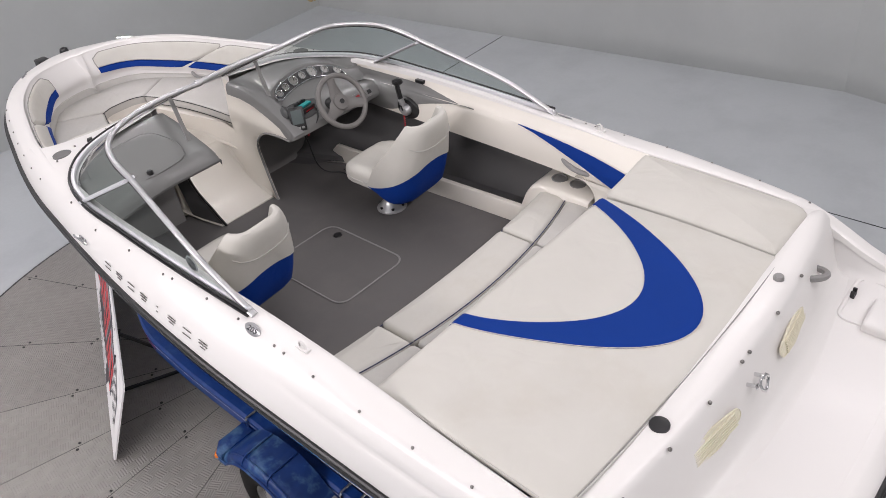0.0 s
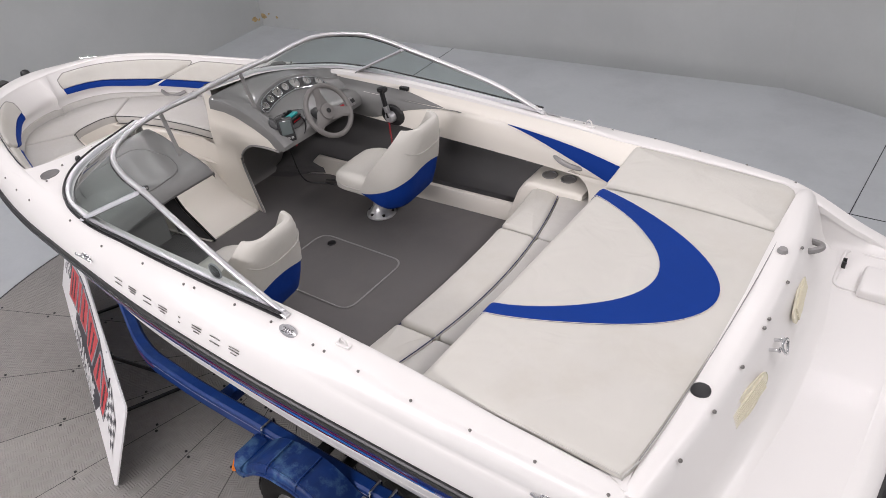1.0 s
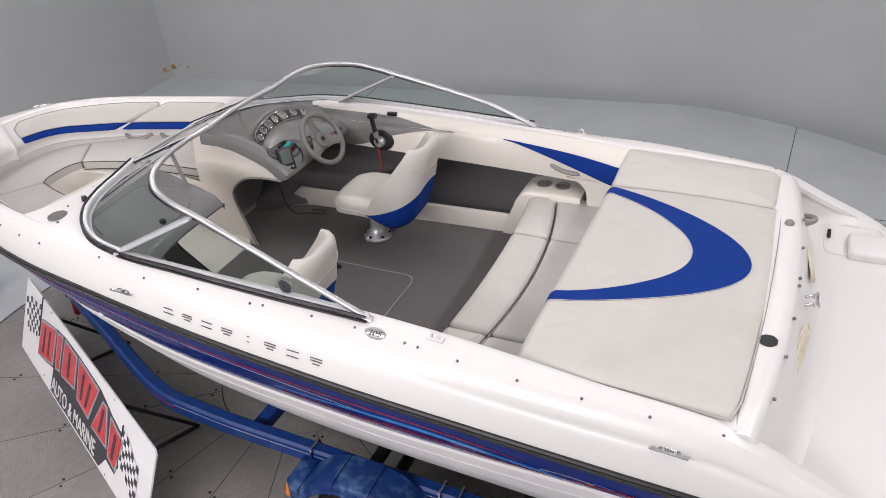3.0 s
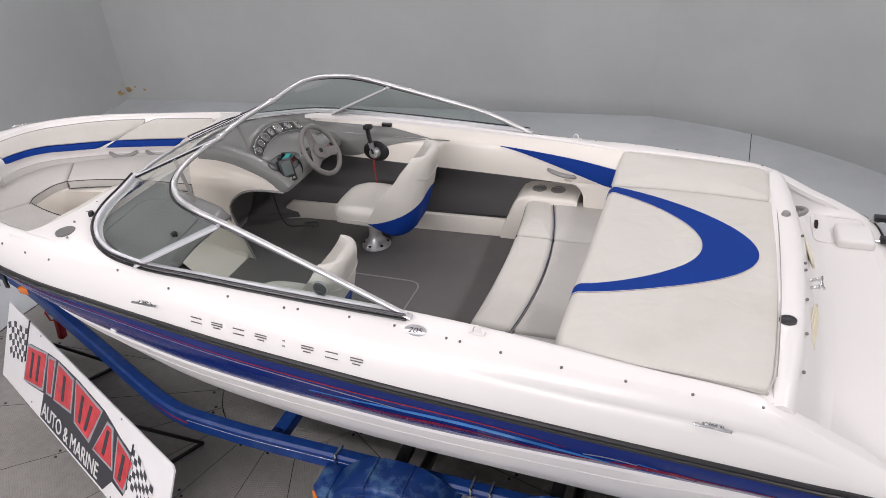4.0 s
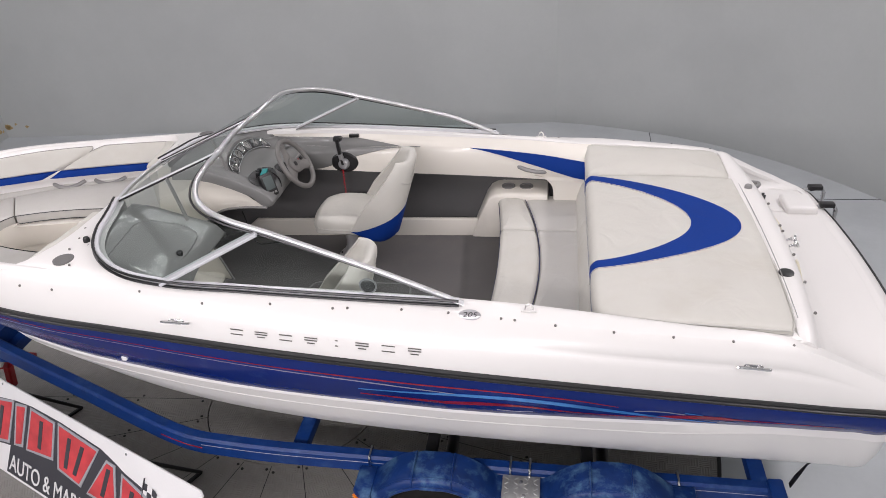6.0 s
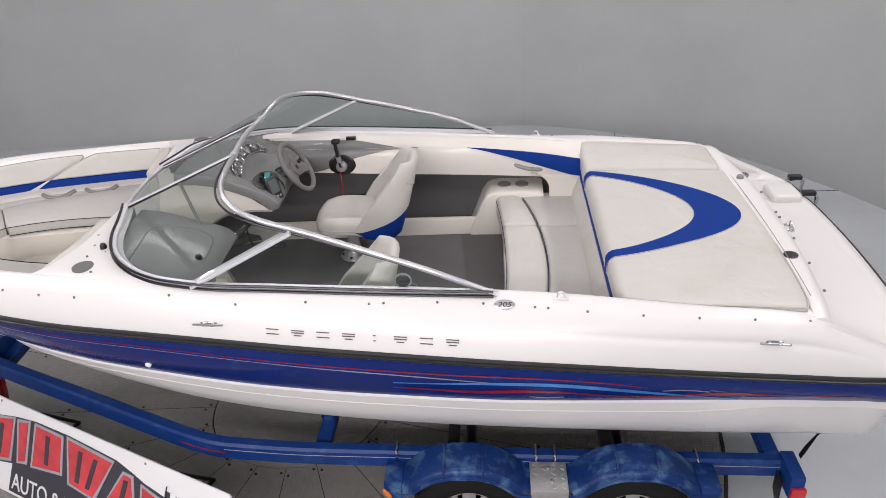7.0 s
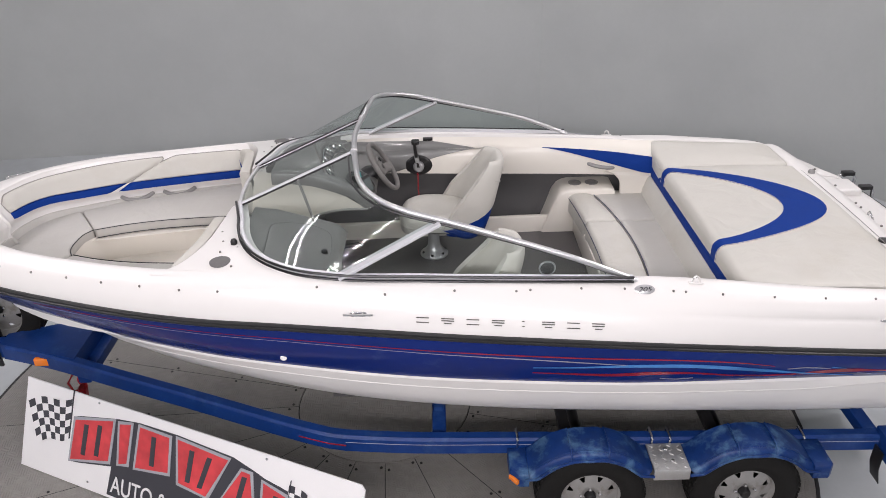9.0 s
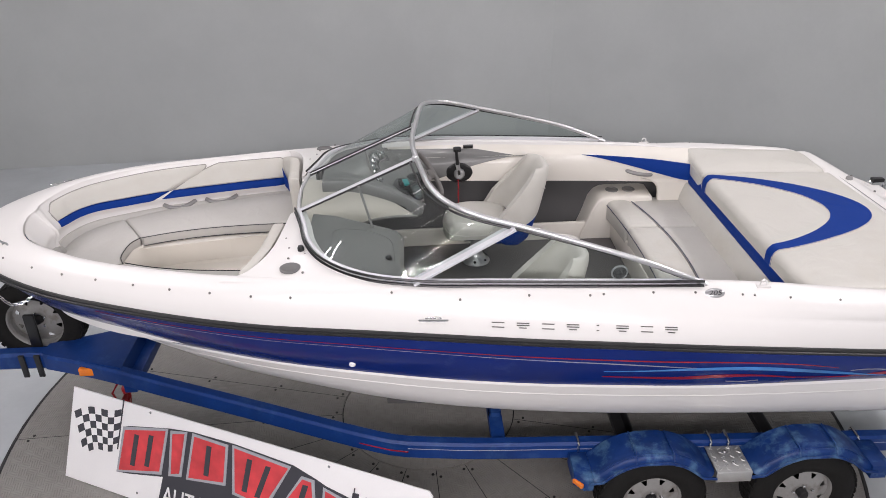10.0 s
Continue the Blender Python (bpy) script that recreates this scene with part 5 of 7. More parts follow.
    link_mesh("pane", *skin(mid_b, mid_t), PANE, ws, "grey tinted opening centre pane").visible_shadow = False
    link_mesh("centre_rail", *tube_mesh(mid_t, 0.0150, 12), RAIL_ALU, ws, "aluminium rail of the centre pane")
    link_mesh("centre_sill", *bar_mesh([p + Vector((0, 0, 0.006)) for p in mid_b], 0.02, 0.02), ALU, ws, "aluminium sill of the centre pane")
    for s in (-1, 1):
        v, f = tube_mesh([(b.x - 0.004, s * (b.y - 0.012), b.z + 0.001), (b.x - 0.004, s * (b.y + 0.012), b.z + 0.003)], 0.0195, 12)
        link_mesh("rail_joint", v, f, ALU, ws)


build_windshield()

# ---- swivel chairs ----
def build_chair(at, turn):
    """Bucket chair that faces -x, on a pedestal at its origin."""
    ch = thing("swivel_chair", "white and blue vinyl bucket chair on a metal pedestal", "chair", "cockpit chairs", at, turn)
    v, f = lathe([(0.100, 0.0), (0.100, 0.006), (0.092, 0.016), (0.062, 0.040), (0.046, 0.07), (0.040, 0.11), (0.040, 0.215)], n=28)
    link_mesh("pedestal", v, f, ALU, ch, "cast aluminium pedestal")
    for k in range(6):
        q = 2 * math.pi * k / 6 + 0.3
        v, f = lathe([(0.012, 0.0), (0.012, 0.01), (0.001, 0.012)], n=8, at=(0.078 * math.cos(q), 0.078 * math.sin(q), 0.018))
        link_mesh("bolt", v, f, BLACK, ch)
    part("swivel_plate", box_bm(-0.10, 0.16, -0.1, 0.1, 0.205, 0.235, 0.01), BLACK, ch, "black swivel plate")
    poly = rounded([(-0.222, -0.10), (-0.195, -0.17), (-0.10, -0.212), (0.10, -0.215), (0.24, -0.19), (0.24, 0.19), (0.10, 0.215), (-0.10, 0.212), (-0.195, 0.17), (-0.222, 0.10), (-0.235, 0.0)], 0.05, 6)
    v, f = cushion_mesh(poly, 0.226, 0.350, 0.058, -0.004, 84, lambda x, y: 0.02 * math.cos(x * 7) - 0.04 * x + 0.8 * abs(y)**2.2)
    link_mesh("seat", v, f, VINYL, ch, "off-white vinyl seat cushion")
    link_mesh("seat_pan", *cushion_mesh([(0.20 + (x - 0.20) * 0.30, y * 0.68) for x, y in poly], 0.198, 0.262, 0.03, 0.0), VINYL_B, ch, "blue vinyl underside")
    ring_pts = resample(poly, 60)
    link_mesh("seat_piping", *tube_mesh([(p.x, p.y, 0.302) for p in ring_pts + ring_pts[:1]], 0.004, 6), VINYL_G, ch, "seam round the seat")

    def wide(s):
        w = 0.222 + 0.016 * math.sin(math.pi * min(s / 0.8, 1)) - 0.03 * max(0, (s - 0.4) / 0.6)
        return w - 0.025 * max(0, (s - 0.75) / 0.25)**2.2

    def ends(s):
        return 0.045 + 0.105 * min(1, s / 0.42) if s < 0.42 else 0.15 + 0.225 * (s - 0.42) / 0.58

    def rear(s):
        return 0.345 + 0.145 * s - 0.03 * max(0, (0.15 - s) / 0.15)**2

    def wrap(p, s, inset):
        """p from -1 to 1 along the U of the back at height fraction s."""
        w, xf, xr = wide(s) - inset, ends(s), rear(s) - inset * 1.3
        z = 0.197 + 0.536 * s + 0.10 * max(0.0, (abs(p) - 0.5) / 0.5)**1.6 * (1 - s)**2
        r = min(0.13, w * 0.8, max(0.03, xr - xf))
        straight = max(xr - r - xf, 0.0)
        arc, back = math.pi / 2 * r, w - r
        total = straight + arc + back
        d = abs(p) * total
        sg = 1 if p >= 0 else -1
        if d < back:
            x, y = xr, d
        elif d < back + arc:
            a = (d - back) / r
            x, y = xr - r + r * math.cos(a), back + r * math.sin(a)
        else:
            x, y = xr - r - (d - back - arc), w
        return (x, sg * y, z - 0.012 * abs(y / 0.22)**2 * max(0, s - 0.6))

    n = 33
    ps = [-1 + 2 * k / (n - 1) for k in range(n)]

    def split(p):
        return 0.50 * max(0.0, 1 - (abs(p) / 0.98)**2.2)
    rows = []
    for t, inset in ((0, 0.10), (0.0, 0.03), (0.06, 0.006), (0.2, 0.0), (0.6, 0.0), (1.0, 0.0)):
        rows.append([wrap(p, split(p) * t, inset) for p in ps])
    link_mesh("back_shell", *loft(rows), VINYL_B, ch, "blue vinyl lower back")
    loops = []
    for t, o, i, lift in ((0.0, -0.003, 0.052, 0), (0.1, -0.003, 0.052, 0), (0.25, -0.003, 0.052, 0), (0.4, -0.003, 0.052, 0), (0.55, -0.003, 0.052, 0), (0.7, -0.003, 0.052, 0), (0.82, -0.003, 0.052, 0), (0.92, -0.001, 0.05, 0), (0.97, 0.003, 0.046, 0.003), (1.0, 0.012, 0.036, 0.008), (1.0, 0.020, 0.028, 0.011)):
        outer = [wrap(p, split(p) + (1 - split(p)) * t, o) for p in ps]
        inner = [wrap(p, 0.22 + 0.78 * t, i) for p in reversed(ps)]
        loops.append([(x, y, z + lift) for x, y, z in outer + inner])
    v, f = loft(loops, True)
    base = len(v) - 2 * n
    f += [(base + k, base + k + 1, base + 2 * n - 2 - k, base + 2 * n - 1 - k) for k in range(n - 1)]
    link_mesh("backrest", v, f, VINYL, ch, "off-white vinyl wraparound backrest")
    seam = [wrap(p * 0.62, 0.80 - 0.10 * math.cos(p * 1.5), -0.005) for p in ps]
    link_mesh("back_seam", *tube_mesh(seam, 0.003, 6), VINYL_G, ch, "stitched seam")
    return ch


helm_chair = build_chair((-0.97, 0.585, FLOOR_Z), 3)
copy_thing(helm_chair, pose(-0.965, -0.66, FLOOR_Z, 0, 0, 4))

# ---- boat: bow cockpit ----
BOW_I = [i for i in range(len(RAILS)) if RAILS[i].x < -2.05]


SEAM = material("grey_piping", (0.30, 0.29, 0.27), 0.5)
PAD_FRONT = (-3.935, -3.895)


def soft_inward(i):
    """Inward direction, evened out round the stem."""
    total = Vector()
    for j in range(i - 7, i + 8):
        n = inward(min(abs(j), len(RAILS) - 1))
        total += Vector((n.x, -n.y, 0)) if j < 0 else n
    return total.normalized()


def bow_wall(i, t, out=0.0):
    """Point on the bow liner's wall: t 0 at the coaming, 1 at the seat."""
    p = deck_point(i, 2.0)
    extra = 0.16 * (1 - min(i, 20) / 20)
    rows = [(0.0, 0.02, p.z - 0.012), (0.12, 0.03, 1.60), (0.55, 0.085, 1.452), (0.66, 0.088, 1.412), (0.75, 0.064, 1.378), (1.0, 0.085, 1.325)]
    rise = table(p.x, [(-3.99, 0.055), (-3.7, 0.045), (-3.35, 0.012), (-3.1, 0.0), (-2.3, -0.022)])
    rows = [(a, b, c + (rise if 0.3 < a < 0.9 else 0.0)) for a, b, c in rows]
    d = table(t, [(a, b) for a, b, c in rows])
    z = table(t, [(a, c) for a, b, c in rows])
    return Vector((p.x, p.y, z)) + soft_inward(i) * (d + out + extra * 0.2 * t)


def station_at(x):
    for a, b in zip(BOW_I, BOW_I[1:]):
        if RAILS[a].x <= x <= RAILS[b].x:
            k = (x - RAILS[a].x) / (RAILS[b].x - RAILS[a].x)
            return a, b, k
    return (BOW_I[-2], BOW_I[-1], 1.0)


def wall_at(x, t, out):
    a, b, k = station_at(x)
    return bow_wall(a, t, out).lerp(bow_wall(b, t, out), k)


def bow_pad(top, low, mats, mir):
    """A pad on the bow wall between two x ranges, with a blue lower band."""
    for (t0, t1), mat, name, out in (((0.10, 0.50), mats[0], "bow_pad", 0.020), ((0.50, 0.64), mats[1], "bow_pad_band", 0.020)):
        rows = []
        n = 30
        for u, o in ((0, 0.0), (0.02, 0.6), (0.08, 1.0), (0.35, 1.0), (0.65, 1.0), (0.92, 1.0), (0.98, 0.6), (1, 0.0)):
            t = t0 + (t1 - t0) * u
            k = (t - 0.10) / 0.54
            x0, x1 = top[0] + (low[0] - top[0]) * k, top[1] + (low[1] - top[1]) * k
            if t0 < 0.2:
                bend = (1 - min(1, k / 0.35))**2
                x0, x1 = x0 + 0.06 * bend, x1 - 0.11 * bend
            row = []
            for j in range(n + 1):
                e = min(j, n - j)
                oo = out * o * (0.0 if e == 0 else 0.7 if e == 1 else 1.0)
                row.append(wall_at(x0 + (x1 - x0) * j / n, t, oo))
            rows.append(row)
        v, f = loft(rows)
        v = [tuple(p) for p in v]
        n_row = n + 1
        rim = [v[j] for j in range(n_row)] + [v[k * n_row + n] for k in range(1, 8)] + [v[7 * n_row + j] for j in range(n - 1, -1, -1)] + [v[k * n_row] for k in range(6, -1, -1)]
        if name == "bow_pad":
            w, g = tube_mesh(rim, 0.0045, 6)
            link_mesh("pad_piping", flip([tuple(p) for p in w]) if mir else w, g, SEAM, boat, "grey piping round the bow pad")
        link_mesh(name, flip(v) if mir else v, f, mat, boat, "off-white vinyl bow pad" if name == "bow_pad" else "blue vinyl band under the bow pad")


def pad_back(y):
    """Where the foredeck's edge carries the backrest pads."""
    return table(y, [(b, a) for a, b, c in BOW_AFT]) - 0.012 - 0.9 * max(0.0, y - 0.62)**2


def build_bow():
    rows = [[bow_wall(i, t) for i in BOW_I] for t in (0, 0.06, 0.12, 0.3, 0.5, 0.58, 0.66, 0.72, 0.8, 0.9, 1.0)]
    rows.append([bow_wall(i, 1.0) + Vector((0, 0, -0.2)) for i in BOW_I])
    v, f = mirrored(loft(rows))
    link_mesh("bow_liner", v, f, GEL, boat, "white moulded bow liner")
    for mir in (False, True):
        ahead = 0.20 if mir else 0.0
        bow_pad((PAD_FRONT[0] + ahead, -2.76), (PAD_FRONT[1] + ahead, -3.24), (VINYL, VINYL_B), mir)
        bow_pad((-2.84, -2.26), (-3.19, -2.36), (VINYL, VINYL_B), mir)
        for x in (-3.075, -2.80):
            p = wall_at(x, 0.80, 0.0)
            a, b = wall_at(x - 0.05, 0.80, 0), wall_at(x + 0.05, 0.80, 0)
            c, al = (p.x, -p.y, p.z) if mir else p, b - a
            if mir:
                al = Vector((al.x, -al.y, al.z))
            grab_handle(c, al, (0, 1 if mir else -1, 0.1), 0.21, 0.03)
    # cushions
    outer = [bow_wall(i, 1.0, 0.004) for i in BOW_I]
    cut = min(range(len(outer)), key=lambda j: (outer[j] - Vector((-3.316, 0.45, 1.335))).length)
    side = [p.xy for p in outer[cut:]]
    inner = spline([(-2.17, 0.31, 0), (-2.5, 0.30, 0), (-2.8, 0.265, 0), (-3.0, 0.215, 0), (-3.135, 0.165, 0)], 14)
    for mir in (False, True):
        poly = rounded([tuple(side[k]) for k in range(0, len(side), 3)] + [(-2.17, side[-1].y)] + [(p.x, p.y) for p in inner], 0.015, 3)
        v, f = cushion_mesh(poly, 1.275, 1.345, 0.022, 0.006, 110)
        cu = thing("bow_cushion", "light grey vinyl bow seat cushion with dark piping", "cushion", "bow cushions")
        link_mesh("cover", flip(v) if mir else v, f, VINYL_G, cu)
        for z in (1.338, 1.28):
            v, f = tube_mesh([(p.x, p.y - 0.002, z) for p in inner], 0.003, 6)
            link_mesh("piping", flip(v) if mir else v, f, BLACK, cu, "dark blue piping")
    front = [p.xy for p in outer[:cut + 1]]
    nose = [(p.x, p.y) for p in front]
    poly = [(x, -y) for x, y in reversed(nose)] + nose + [(-3.145, 0.17), (-3.18, 0.10), (-3.19, 0.0), (-3.18, -0.10), (-3.145, -0.17)]
    cu = thing("bow_cushion", "light grey vinyl bow seat cushion with dark piping", "cushion", "bow cushions")
    link_mesh("cover", *cushion_mesh(rounded(poly, 0.01, 2), 1.275, 1.345, 0.022, 0.006, 110), VINYL_G, cu)
    link_mesh("piping", *tube_mesh(spline([(-3.143, 0.17, 1.335), (-3.178, 0.10, 1.338), (-3.188, 0, 1.338), (-3.178, -0.10, 1.338), (-3.143, -0.17, 1.335)], 12), 0.003, 6), BLACK, cu, "dark blue piping")
    for mir in (False, True):
        idx = BOW_I
        rows = [[bow_wall(i, t, o) for i in idx] for t, o in ((0.84, 0.0), (0.85, 0.010), (0.90, 0.014), (1.0, 0.014), (1.04, 0.014))]
        v, f = loft(rows)
        v = [tuple(p) for p in v]
        link_mesh("seat_back", flip(v) if mir else v, f, VINYL_G, boat, "light grey vinyl seat back of the bow lounge")
    # seat fronts and well floor
    path = [(p.x, p.y + 0.012) for p in inner] + [(-3.18, 0.10), (-3.185, 0.0)]
    rows = [[(x, y, z) for x, y in path] for z in (1.285, 1.2, 1.1)] + [[(x + 0.03, y * 0.9, 1.088) for x, y in path]]
    v, f = mirrored(loft(rows))
    link_mesh("bow_seat_front", v, f, GEL_IN, boat, "cream moulded front of the bow seat")
    part("bow_well_floor", box_bm(-3.14, -2.45, -0.29, 0.29, 1.06, 1.09, 0.004), GEL_IN, boat, "cream bow well floor")
    for mir in (False, True):
        a = resample([(p.x, p.y) for p in outer] + [(outer[-1].x, outer[-1].y + 0.001)], 60)[:58]
        line = spline([(-3.19, 0.0, 0), (-3.18, 0.09, 0), (-3.12, 0.19, 0), (-2.99, 0.235, 0), (-2.7, 0.29, 0), (-2.17, 0.325, 0)], 58)
        v, f = loft([[(p.x, p.y, 1.27) for p in a], [(p.x, p.y, 1.27) for p in line]])
        link_mesh("bow_seat_base", flip(v) if mir else v, f, GEL_IN, boat, "cream moulded bow seat base")
    # backrests against the foredeck
    for s in (-1, 1):
        cu = thing("bow_lounge_pad", "cream vinyl bow backrest pad with a blue flash", "cushion", "bow backrests")
        v, f = cushion_mesh(rounded([(1.345, 0.31), (1.650, 0.31), (1.645, 0.70), (1.61, 0.815), (1.345, 0.82)], 0.035, 6), 0.0, 0.070, 0.03, 0.010)
        link_mesh("cover", [(pad_back(y) - d - 0.05 * (z - 1.35), s * y, z) for z, y, d in v], f, VINYL, cu)
        rows = [[(pad_back(y) - 0.086 - 0.05 * (z - 1.35), s * y, z) for y, z in pair] for pair in (((0.785, 1.40), (0.785, 1.545)), ((0.745, 1.385), (0.74, 1.48)), ((0.70, 1.375), (0.69, 1.42)))]
        link_mesh("blue_flash", *loft(rows), VINYL_B, cu, "blue vinyl flash")


build_bow()

# ---- trailer ----
def build_wheel(parent, at, outward, width=0.20, R=0.335, dish=1.0, deep=0.45):
    """Tyre and spoked rim on the y axis; outward is the sign of the visible side."""
    w = new("wheel")
    w.parent = parent
    w.matrix_basis = Matrix.Translation(at)
    h = width / 2
    v, f = lathe([(0.185 * dish, -h * 0.8), (0.20 * dish, -h * 0.95), (0.25, -h * 1.08), (R - 0.035, -h * 0.98), (R - 0.012, -h * 0.86), (R, -h * 0.7), (R, h * 0.7), (R - 0.012, h * 0.86), (R - 0.035, h * 0.98), (0.25, h * 1.08), (0.20 * dish, h * 0.95), (0.185 * dish, h * 0.8)], "y", 48)
    link_mesh("tyre", v, f[:-2], TYRE, w, "black road tyre")
    verts, faces = [], []
    for k in range(44):
        for row in (-0.055, 0.0, 0.055):
            a = 2 * math.pi * (k + (0.5 if row == 0 else 0)) / 44
            ca, sa = math.cos(a), math.sin(a)
            ta, tb = -sa, ca
            o = len(verts)
            for r in (R - 0.004, R + 0.006):
                for dt, dy in ((-0.017, -0.021), (0.017, -0.021), (0.017, 0.021), (-0.017, 0.021)):
                    verts.append((ca * r + ta * dt, row + dy, sa * r + tb * dt))
            faces += [(o + 4, o + 5, o + 6, o + 7)] + [(o + j, o + (j + 1) % 4, o + 4 + (j + 1) % 4, o + 4 + j) for j in range(4)]
    tagged(link_mesh("tread", verts, faces, TYRE, w, smooth=False), kind="stuff")
    s = outward
    v, f = lathe([(0.188, -0.8 * h * s), (0.184, 0.55 * h * s), (0.188, 0.82 * h * s), (0.196, 0.86 * h * s), (0.196, 0.80 * h * s), (0.18, 0.70 * h * s), (0.172, 0.45 * h * s)], "y", 40)
    link_mesh("rim", v, f[:-2], RIM, w, "silver painted steel rim")
    # disc with eight openings between spokes
    n = 72
    y0 = deep * h * s

    def radius_row(r, y):
        return [(r * math.cos(2 * math.pi * k / n), y, r * math.sin(2 * math.pi * k / n)) for k in range(n)]
    prof = [(0.172, y0), (0.151, y0 + 0.007 * s), (0.136, y0 + 0.012 * s), (0.119, y0 + 0.017 * s), (0.106, y0 + 0.020 * s), (0.085, y0 + 0.028 * s), (0.045, y0 + 0.018 * s), (0.035, y0 + 0.012 * s)]
    v, f = loft([radius_row(r, y) for r, y in prof], True)
    keep = [q for j, q in enumerate(f) if not (j // n in (1, 2) and (j % n) % 9 in (3, 4, 5))]
    for c in range(0, n, 9):
        keep += [(n + c + 3, 2 * n + c + 3, 3 * n + c + 3, 3 * n + c + 4), (n + c + 6, 3 * n + c + 5, 3 * n + c + 6, 2 * n + c + 6)]
    link_mesh("spoke_disc", v, keep, RIM, w, "silver spoked wheel disc")
    # black backing disc stands in for the shade behind the openings
    v, f = lathe([(0.17, y0 - 0.05 * s), (0.001, y0 - 0.05 * s)], "y", 24)
    link_mesh("brake_drum", v, f, BLACK, w, "black backing disc that darkens the openings")
    v, f = lathe([(0.034, y0), (0.033, y0 + 0.045 * s), (0.026, y0 + 0.055 * s), (0.001, y0 + 0.056 * s)], "y", 20)
    link_mesh("hub_cap", v, f, BLACK, w, "greasy dark hub cap")
    for k in range(5):
        q = 2 * math.pi * k / 5 + 0.4
        v, f = lathe([(0.010, 0), (0.010, 0.022 * s), (0.001, 0.026 * s)], "y", 6, at=(0.063 * math.cos(q), y0 + 0.018 * s, 0.063 * math.sin(q)))
        link_mesh("lug_nut", v, f, STEEL, w)
    for c in w.children:
        k = dish if c.data.materials[0] == RIM else 1.0
        for q in c.data.vertices:
            q.co = Vector((q.co.x * k, q.co.y, q.co.z * k)) * 0.885
    return w


HALF = [(0.0, 0.714), (0.10, 0.708), (0.125, 0.697), (0.165, 0.675), (0.21, 0.640), (0.25, 0.597), (0.285, 0.552), (0.31, 0.522), (0.328, 0.509), (0.345, 0.505)]
HALF = [(x, 0.505 + (z - 0.505) * 0.70) for x, z in HALF]
FPROF = [(-x, z) for x, z in reversed(HALF)] + HALF[1:]


def fender_mesh(cx, s):
    """Moulded arch over one wheel: flat-topped, with creases and a rolled outer skirt; s is the trailer's side."""
    pts = spline([(x, 0, z) for x, z in FPROF], 49)
    rows = []
    for y, d, low in ((1.03, -0.03, 0), (1.035, 0.0, 0), (1.06, 0.0, 0), (1.12, 0.0, 0), (1.18, 0.0, 0), (1.215, -0.004, 0), (1.23, -0.014, 0), (1.238, -0.03, 0), (1.24, -0.03, 0.6), (1.246, -0.03, 0.9), (1.25, -0.03, 1.0), (1.235, -0.03, 1.03)):
        row = []
        for p in pts:
            n = Vector((p.x, 0, p.z - 0.312)).normalized()
            top = p + n * d
            crease = 0.006 if 0.076 < abs(p.x) < 0.105 and y < 1.235 else 0.0
            rim = p - n * 0.044
            rim.z = max(rim.z, 0.44)
            if abs(p.x) > 0.325:
                rim.x = p.x
            q = (top - n * crease).lerp(rim, low)
            row.append((cx + q.x, s * y, q.z))
        rows.append(row)
    return loft(rows)


def fender_trim(tr, cx, s):
    """Raised ribs across the top of a fender and a rolled lip round its arch."""
    for x in (-0.10, 0.10):
        z = table(abs(x), HALF)
        pts = [(cx + x, s * 1.035, z - 0.02), (cx + x, s * 1.04, z + 0.003), (cx + x, s * 1.20, z + 0.003), (cx + x, s * 1.228, z - 0.010), (cx + x, s * 1.246, z - 0.05)]
        link_mesh("fender_rib", *tube_mesh(pts, 0.005, 8), FENDER, tr)
    v, f = fender_mesh(cx, s)
    link_mesh("fender_bead", *tube_mesh(v[5 * 49 + 5:6 * 49 - 5], 0.005, 6), FENDER, tr)
    pts = v[10 * 49:11 * 49]
    link_mesh("fender_lip", *tube_mesh(pts, 0.0075, 8), FENDER, tr)


